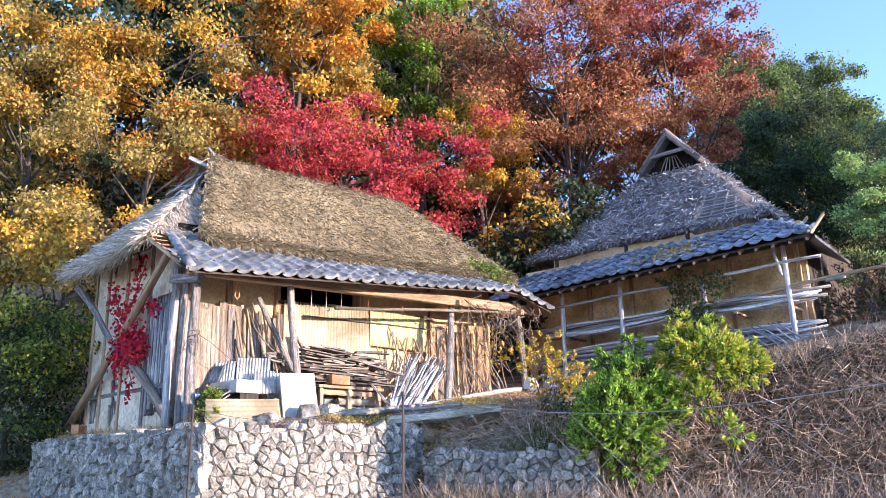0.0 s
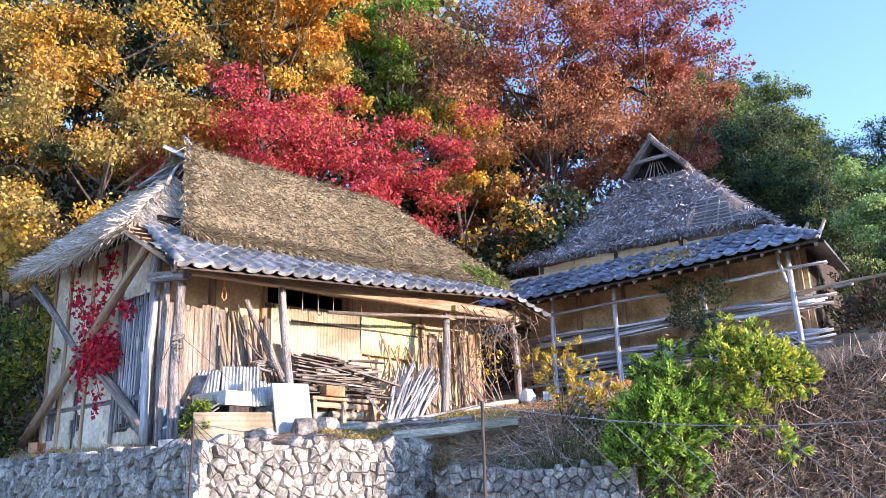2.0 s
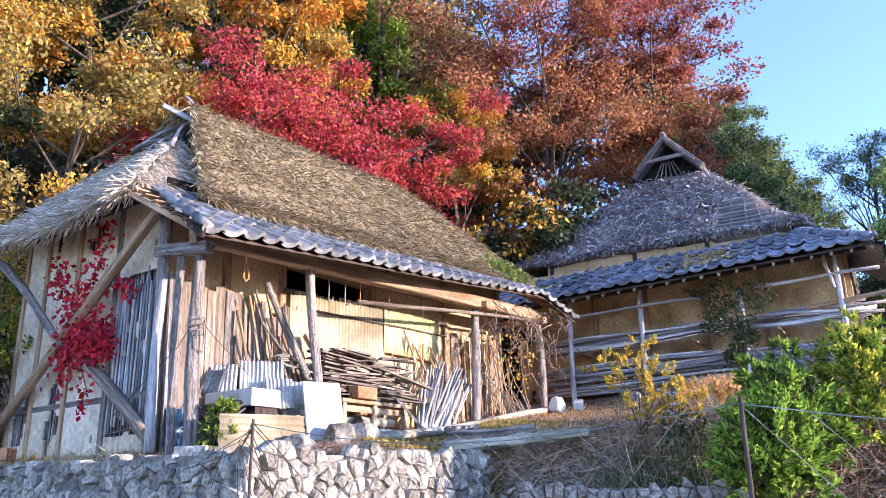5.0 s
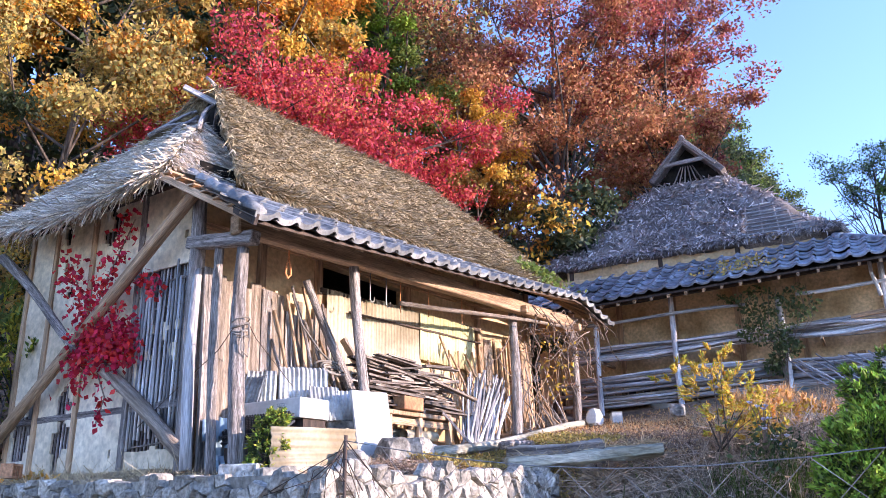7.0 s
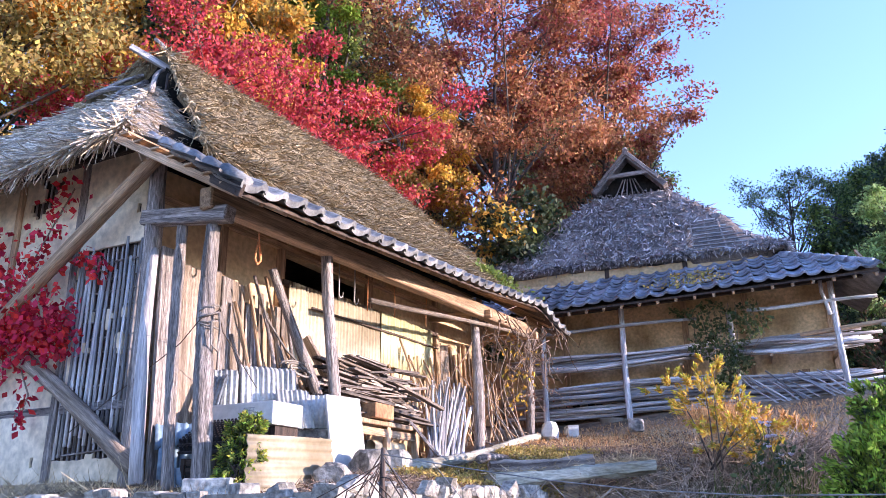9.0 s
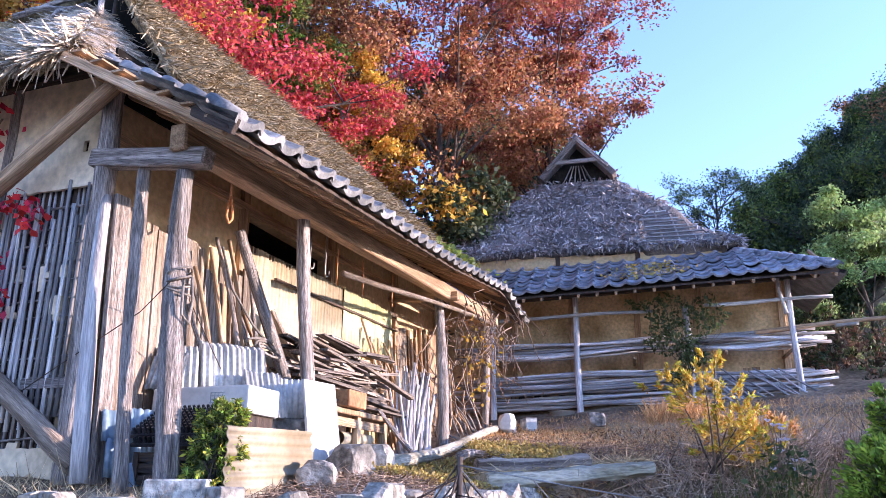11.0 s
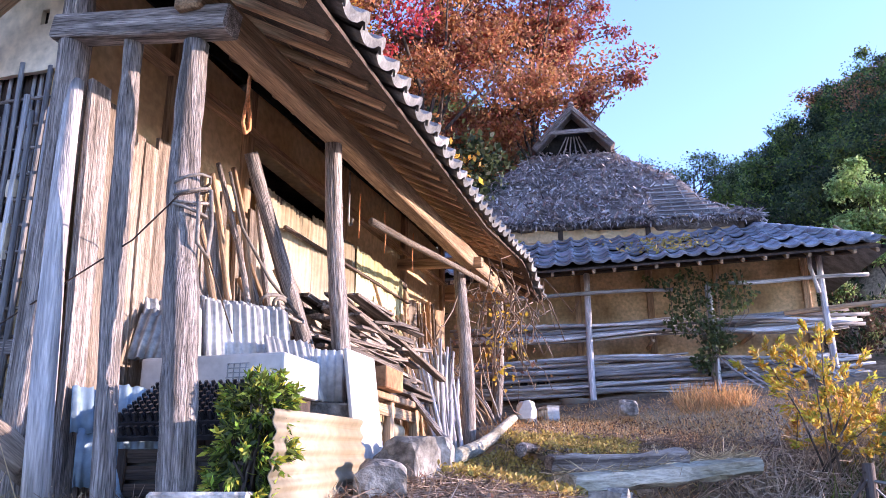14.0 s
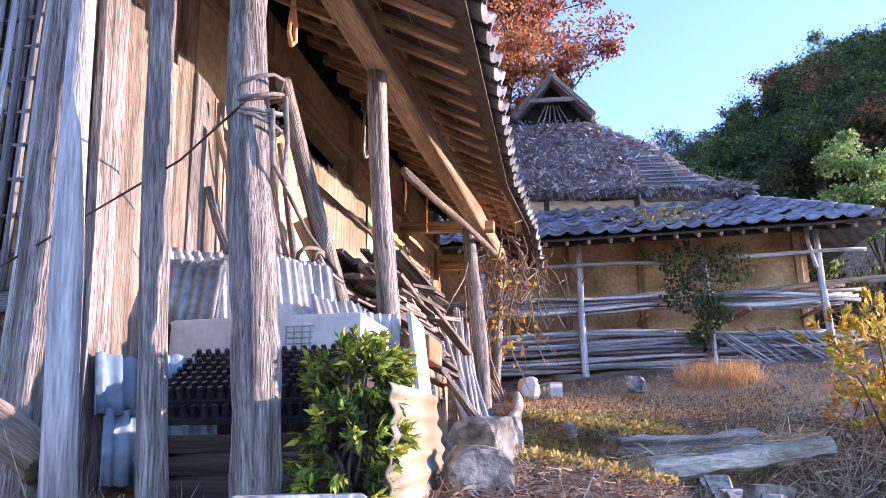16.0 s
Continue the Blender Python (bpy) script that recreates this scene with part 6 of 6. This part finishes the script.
shrub("amber_bush", 2.4, 11.6, 1.85, "amber-orange autumn bush in the yard", [(0, 0, 0.2, 0.32, 1100), (0.5, 0.0, 0.15, 0.3, 900)], [(L_AMBER, 0.5), (RUSTGRASS, 0.5)], 0.08, stems=10, seed=45)
shrub("broad_leaf_shrub", *h1(-0.035, -0.39, 1.42), "glossy green shrub growing before the trays", [(0.03, 0.03, 0.42, 0.12, 1500), (-0.02, -0.02, 0.24, 0.13, 1400), (0.06, 0.06, 0.47, 0.09, 700), (-0.04, -0.04, 0.08, 0.11, 700)], [(L_IVY_SHADE, 0.3), (L_SHRUB, 0.45), (L_GREEN, 0.15), (L_LIME, 0.1)], 0.042, stems=10, seed=46, aspect=0.32, droop=0.7)
shrub("wild_bush", -6.6, 13.6, 2.4, "yellow-green bush behind the gable", [(0, 0, 0.5, 0.6, 1500), (-0.6, 0.4, 0.9, 0.6, 1300)], [(L_LIME, 0.5), (L_SHRUB, 0.5)], 0.1, seed=47)
shrub("dry_brush", *h2(5.0, 1.4, 2.7), "dark dry brushwood beside the barn", [(0, 0, 0.8, 0.9, 2600), (0.9, -0.4, 0.6, 0.8, 2200), (0.2, 1.2, 1.1, 1.0, 2600), (2.2, -0.6, 0.5, 0.9, 2000)], [(L_DEAD, 0.55), (L_DARK, 0.45)], 0.10, stems=24, seed=49)
shrub("wild_bush", 8.3, 12.6, 2.7, "green weeds beside the barn", [(0, 0, 0.5, 0.5, 1300), (1.0, 0.3, 0.6, 0.6, 1300)], [(L_SHRUB, 0.5), (L_OLIVE, 0.5)], 0.1, seed=48)
flowers = thing("white_flowers", Matrix.Translation((1.31, 10.15, 1.55)), "white-lilac chrysanthemums drooping on the bank", "flowers")
fr2 = random.Random(3)
for k in range(16):
    e = Vector((fr2.gauss(0.02, 0.08), fr2.uniform(-0.12, 0.05), fr2.uniform(0.1, 0.55)))
    bm = bmesh.new(); tube(bm, [(0, 0.05, 0), e * 0.6 + Vector((0, 0, 0.1)), e], 0.004, 4); part("stalk", bm, TWIG, flowers)
    q = []
    for j in range(14):
        an = j * 0.45
        dr = np.array([math.cos(an), math.sin(an), 0.3 + 0.25 * (j % 2)])
        q.append(dr)
    c = np.tile(np.array(e), (14, 1))
    ob = quads("bloom", blades(c, unit(np.array(q) + (0, -0.6, 0)), np.full(14, 0.03), np.full(14, 0.026)), PETAL, flowers)
cloud("leaves", np.array([0.02, 0.02, 0.12]) + rng.normal(size=(220, 3)) * (0.16, 0.08, 0.12), 0.06, L_IVY_SHADE, flowers)

# ---- grasses and litter ----
def on_ground(x, y):
    return np.array([ground_z(a, b) for a, b in zip(x, y)])


def grass(name, x, y, height, width, material, label, lean=0.5, sink=0.02):
    n = len(x)
    base = np.stack([x, y, on_ground(x, y) - sink], -1)
    d = unit(np.stack([rng.normal(size=n) * lean, rng.normal(size=n) * lean, np.ones(n)], -1))
    ob = quads(name, blades(base, d, height * rng.uniform(0.4, 1.3, n), width * rng.uniform(0.7, 1.4, n)), material)
    return tagged(ob, label, "grass", kind="stuff")


def patch1(n, s0, s1, d0, d1):
    s, d = rng.uniform(s0, s1, n), rng.uniform(d0, d1, n)
    return -3.65 + (s - d) * C, 10.35 + (s + d) * C


def patch2(n, a0, a1, b0, b1):
    a, b = rng.uniform(a0, a1, n), rng.uniform(b0, b1, n)
    return 3.7 + a * 0.783 + b * 0.622, 16.5 - a * 0.622 + b * 0.783


grass("dry_grass", *patch1(3200, -0.62, -0.05, -1.4, 4.1), 0.09, 0.006, DRYGRASS, "dry straw-coloured grass along the gable foot", lean=1.0)
grass("dry_stalks", *patch1(200, -0.62, -0.15, 0.4, 4.0), 0.24, 0.006, DRYGRASS, "bent dry stalks on the wall top", lean=0.9)
grass("rust_grass", *patch2(11000, -1.0, 6.5, -3.6, -0.7), 0.085, 0.010, RUSTGRASS, "rust-orange dry grass before the barn", lean=1.0)
grass("rust_grass", *patch2(900, 1.1, 2.0, -1.9, -1.1), 0.26, 0.011, RUSTGRASS, "tall rust-orange weeds before the barn", lean=0.4)
grass("yard_straw", *patch1(24000, 1.2, 8.0, -3.0, -0.4), 0.085, 0.009, DRYGRASS, "sparse dry grass and straw in the yard", lean=1.5)
grass("yard_moss_grass", *patch1(7000, 2.0, 5.4, -2.3, -0.6), 0.05, 0.008, GREENGRASS, "low green grass in the yard", lean=1.2)
x = rng.uniform(2.2, 14, 4500)
y = rng.uniform(9.85, 10.9, 4500)
grass("edge_grass", x, y, 0.15, 0.01, DRYGRASS, "dry grass along the top of the bank", lean=0.8)
x, y = rng.uniform(-0.4, 1.7, 2200), rng.uniform(9.6, 11.0, 2200)
grass("bank_grass", x, y, 0.3, 0.012, GREENGRASS, "green grass tufts on the bank", lean=0.6)
# twigs and dead vines over the bank's face
n = 42000
x = rng.uniform(-0.6, 11, n)
ey = np.interp(x, [-0.6, 1.2, 3.0, 5.0, 11], [10.9, 10.3, 9.8, 9.75, 9.7])
y = ey - 1.3 + rng.uniform(0, 1, n) * np.where(x > 2.8, 2.4, 1.55)
base = np.stack([x, y, on_ground(x, y) + 0.02], -1)
d = unit(np.stack([rng.normal(size=n) * 0.9, -0.5 + rng.normal(size=n) * 0.4, rng.normal(size=n) * 0.7], -1))
tagged(quads("bank_twigs", blades(base, d, rng.uniform(0.15, 0.6, n), rng.uniform(0.006, 0.014, n)), BANKTWIG), "tangled brown twigs and dead vines over the bank", "twigs", kind="stuff")
n = 46000
x = rng.uniform(-0.6, 12, n)
ey = np.interp(x, [-0.6, 0.7, 1.6, 3.0, 5.0, 12], [10.9, 10.75, 10.2, 9.8, 9.75, 9.7])
y = ey - 1.2 + rng.uniform(0, 1, n) * np.where(x > 2.8, 2.1, 1.4)
q = leaves(np.stack([x, y, on_ground(x, y) + rng.uniform(0, 0.12, n)], -1), 0.075, droop=0.2)
tagged(quads("bank_leaves", q[: n // 2], L_DEAD), "dead brown leaves clinging to the bank", "leaves", kind="stuff")
tagged(quads("bank_weeds", q[n // 2:], L_DARK), "dark creeping weeds over the bank", "weeds", kind="stuff")
n = 26000
x, y = patch1(n, 0.0, 6.0, -3.4, -0.45)
base = np.stack([x, y, on_ground(x, y) + rng.uniform(0.004, 0.05, n)], -1)
tagged(quads("yard_litter", blades(base, unit(np.stack([rng.normal(size=n), rng.normal(size=n), rng.normal(size=n) * 0.18 + 0.1], -1)), rng.uniform(0.04, 0.16, n), rng.uniform(0.003, 0.007, n)), TWIG), "twigs and straw littering the yard edge", "litter", kind="stuff")
n = 9000
x, y = patch1(n, 0.0, 7.5, -3.2, -0.3)
tagged(quads("yard_leaves", leaves(np.stack([x, y, on_ground(x, y) + rng.uniform(0.004, 0.05, n)], -1), 0.03, droop=0.0), L_DEAD), "dead leaves lying in the yard", "leaves", kind="stuff")
n = 12000
x, y = patch1(n, 1.5, 4.8, -1.7, -0.45)
tagged(quads("yard_moss", leaves(np.stack([x, y, on_ground(x, y) + rng.uniform(0.005, 0.09, n)], -1), 0.035, droop=0.0), L_OLIVE), "low olive moss and weeds in the yard", "moss", kind="stuff")
grass("porch_twigs", *patch1(900, -0.6, 1.3, -1.2, 0.35), 0.13, 0.005, TWIG, "dry twigs and stalks around the porch post", lean=1.3)
grass("yard_rust_grass", *patch1(9000, 2.6, 8.5, -2.8, -0.55), 0.075, 0.008, RUSTGRASS, "short rust-orange grass across the yard", lean=1.2)
# mound of dead vine stems at the yard's edge
n = 7000
x, y = rng.uniform(-0.2, 3.0, n), rng.uniform(9.9, 11.3, n)
base = np.stack([x, y, on_ground(x, y) + rng.uniform(0, 0.22, n)], -1)
d = unit(np.stack([rng.normal(size=n) * 0.9, -0.35 + rng.normal(size=n) * 0.5, -0.2 + rng.normal(size=n) * 0.6], -1))
tagged(quads("dead_vines", blades(base, d, rng.uniform(0.2, 0.55, n), rng.uniform(0.006, 0.012, n)), DEADVINE), "pale dead vine stems heaped at the yard edge", "dead vines", kind="stuff")
x, y = np.r_[rng.normal(1.1, 0.2, 900), rng.normal(0.3, 0.2, 600)], np.r_[rng.normal(10.55, 0.18, 900), rng.normal(10.6, 0.2, 600)]
grass("grass_tuft", x, y, 0.42, 0.011, GREENGRASS, "long green grass tuft among dead vines", lean=0.45)
n = 2600
x, y = rng.uniform(0.6, 3.0, n), rng.uniform(9.9, 11.2, n)
grass("dead_reeds", x, y, 0.34, 0.009, DEADVINE, "pale dead reeds on the bank's edge", lean=0.7)
x, y = np.r_[rng.normal(1.75, 0.2, 700), rng.normal(0.75, 0.12, 500)], np.r_[rng.normal(10.45, 0.2, 700), rng.normal(10.5, 0.15, 500)]
grass("grass_tuft", x, y, 0.45, 0.010, GREENGRASS, "long green grass tuft on the bank's edge", lean=0.4)
grass("rust_grass", *patch2(5200, -1.2, 5.0, -4.8, -1.9), 0.09, 0.010, RUSTGRASS, "feathery rust-orange weeds across the yard", lean=0.7)
# fallen leaves by the road
n = 3000
x, y = rng.uniform(-12, -5.5, n), rng.uniform(8, 16, n)
tagged(quads("leaf_litter", leaves(np.stack([x, y, on_ground(x, y) + 0.015], -1), 0.08, droop=0.0), L_ORANGE), "fallen orange leaves beside the road", "leaves", kind="stuff")
# rough stones showing at the foot of the bank
sr = random.Random(77)
bank = thing("bank_stones", Matrix(), "blue-grey rough stones at the foot of the bank", "stones")
pieces = []
for v in range(4):
    bm = bmesh.new()
    bmesh.ops.create_icosphere(bm, subdivisions=2, radius=0.5)
    for q in bm.verts:
        k = 1 + 0.4 * noise.noise(q.co * 2 + Vector((v * 5, 0, 0)))
        q.co = Vector([max(-0.34, min(0.34, c * k)) for c in q.co])
    me = bpy.data.meshes.new("stone"); bm.to_mesh(me); bm.free(); me.materials.append(ROCK); pieces.append(me)
for k in range(280):
    x = sr.uniform(-0.7, 8.5) if k < 170 else sr.uniform(-0.8, 2.0)
    ey = float(np.interp(x, [-0.7, 1.2, 3.0, 5.0, 11], [10.9, 10.3, 9.8, 9.75, 9.7]))
    y = ey - sr.uniform(0.25, 1.1)
    ob = new("stone", sr.choice(pieces))
    ob.parent = bank
    sc = sr.uniform(0.14, 0.34)
    ob.matrix_local = Matrix.Translation((x, y, ground_z(x, y) - 0.02)) @ pose(0, 0, 0, sr.uniform(0, 360), sr.uniform(0, 360), sr.uniform(0, 360)) @ Matrix.Diagonal((sc, sc * sr.uniform(0.7, 1.2), sc * 0.8, 1))

# ---- wire fence along the road ----
FENCE = [(-2.9, 7.85, 1.58), (-0.5, 5.45, 1.45), (2.3, 3.4, 1.30), (6.5, 4.6, 1.55), (11.0, 6.5, 1.8)]
fence = thing("wire_fence", Matrix(), "slack wire fence with thin posts and netting", "fence")
for x, y, z in FENCE:
    g = ground_z(x, y)
    bm = bmesh.new(); tube(bm, [(x, y, g - 0.1), (x + 0.01, y, z)], 0.011, 7); part("post", bm, WOOD_AND_SHADE, fence, "", True)
for (x0, y0, z0), (x1, y1, z1) in zip(FENCE, FENCE[1:]):
    line = []
    for k in range(9):
        f = k / 8
        line.append((x0 + (x1 - x0) * f, y0 + (y1 - y0) * f, z0 + (z1 - z0) * f - 0.03 - 0.16 * math.sin(math.pi * f)))
    bm = bmesh.new(); tube(bm, line, 0.003, 5); part("wire", bm, WIRE, fence, "slack top wire", True)
    L = math.hypot(x1 - x0, y1 - y0)
    m_ = int(L / 0.28)
    for k in range(m_):
        for sgn in (-1, 1):
            f0, f1 = k / m_, (k + sgn * 3) / m_
            if not 0 <= f1 <= 1:
                continue
            sag = lambda f: z0 + (z1 - z0) * f - 0.03 - 0.16 * math.sin(math.pi * f)
            bm = bmesh.new()
            tube(bm, [(x0 + (x1 - x0) * f0, y0 + (y1 - y0) * f0, sag(f0)), (x0 + (x1 - x0) * f1, y0 + (y1 - y0) * f1, sag(f1) - 0.8)], 0.0018, 4, cap=False)
            part("net_strand", bm, WIRE, fence)

# bundle of loose wire hung on the first post
coil = thing("wire_bundle", Matrix.Translation((-2.9, 7.85, 1.42)), "bundle of loose dark wire on the fence post", "wire")
cr = random.Random(6)
for k in range(14):
    bm = bmesh.new()
    ex, ey, ez = cr.uniform(-0.5, 0.35), cr.uniform(-0.25, 0.45), cr.uniform(-0.55, -0.05)
    tube(bm, [(0, 0, cr.uniform(0.02, 0.16)), (ex * 0.5 + cr.uniform(-0.1, 0.1), ey * 0.5, ez * 0.35 + cr.uniform(-0.05, 0.08)), (ex, ey, ez)], 0.0035, 4)
    part("strand", bm, WOOD_AND_SHADE, coil, "", True)

# ---- the road ----
road_line = [(6.0, -12.0), (3.2, -5.0), (0.2, -0.2), (-3.0, 3.6), (-5.0, 7.4), (-7.2, 10.4), (-10.5, 14.5), (-15.0, 19.0)]
rv, rf = [], []
dense = []
for (ax, ay), (bx_, by_) in zip(road_line, road_line[1:]):
    for k in range(8):
        dense.append((ax + (bx_ - ax) * k / 8, ay + (by_ - ay) * k / 8))
for k, (x, y) in enumerate(dense[:-1]):
    tx, ty = dense[k + 1][0] - x, dense[k + 1][1] - y
    L = math.hypot(tx, ty)
    nxx, nyy = -ty / L, tx / L
    for o in (-1.25, -0.6, 0.0, 0.6, 1.25):
        px_, py_ = x - nxx * o, y - nyy * o
        rv.append((px_, py_, -0.52 + 0.082 * max(-30, min(py_, 16)) + 0.02 * max(0, px_ - 2) + 0.035))
    if k:
        for c in range(4):
            a = (k - 1) * 5 + c
            rf.append((a, a + 1, a + 6, a + 5))
rm = bpy.data.meshes.new("road_strip")
rm.from_pydata(rv, [], rf)
rm.materials.append(ASPHALT)
tagged(new("road", rm), "narrow grey asphalt lane climbing past the wall", "road", kind="structure")
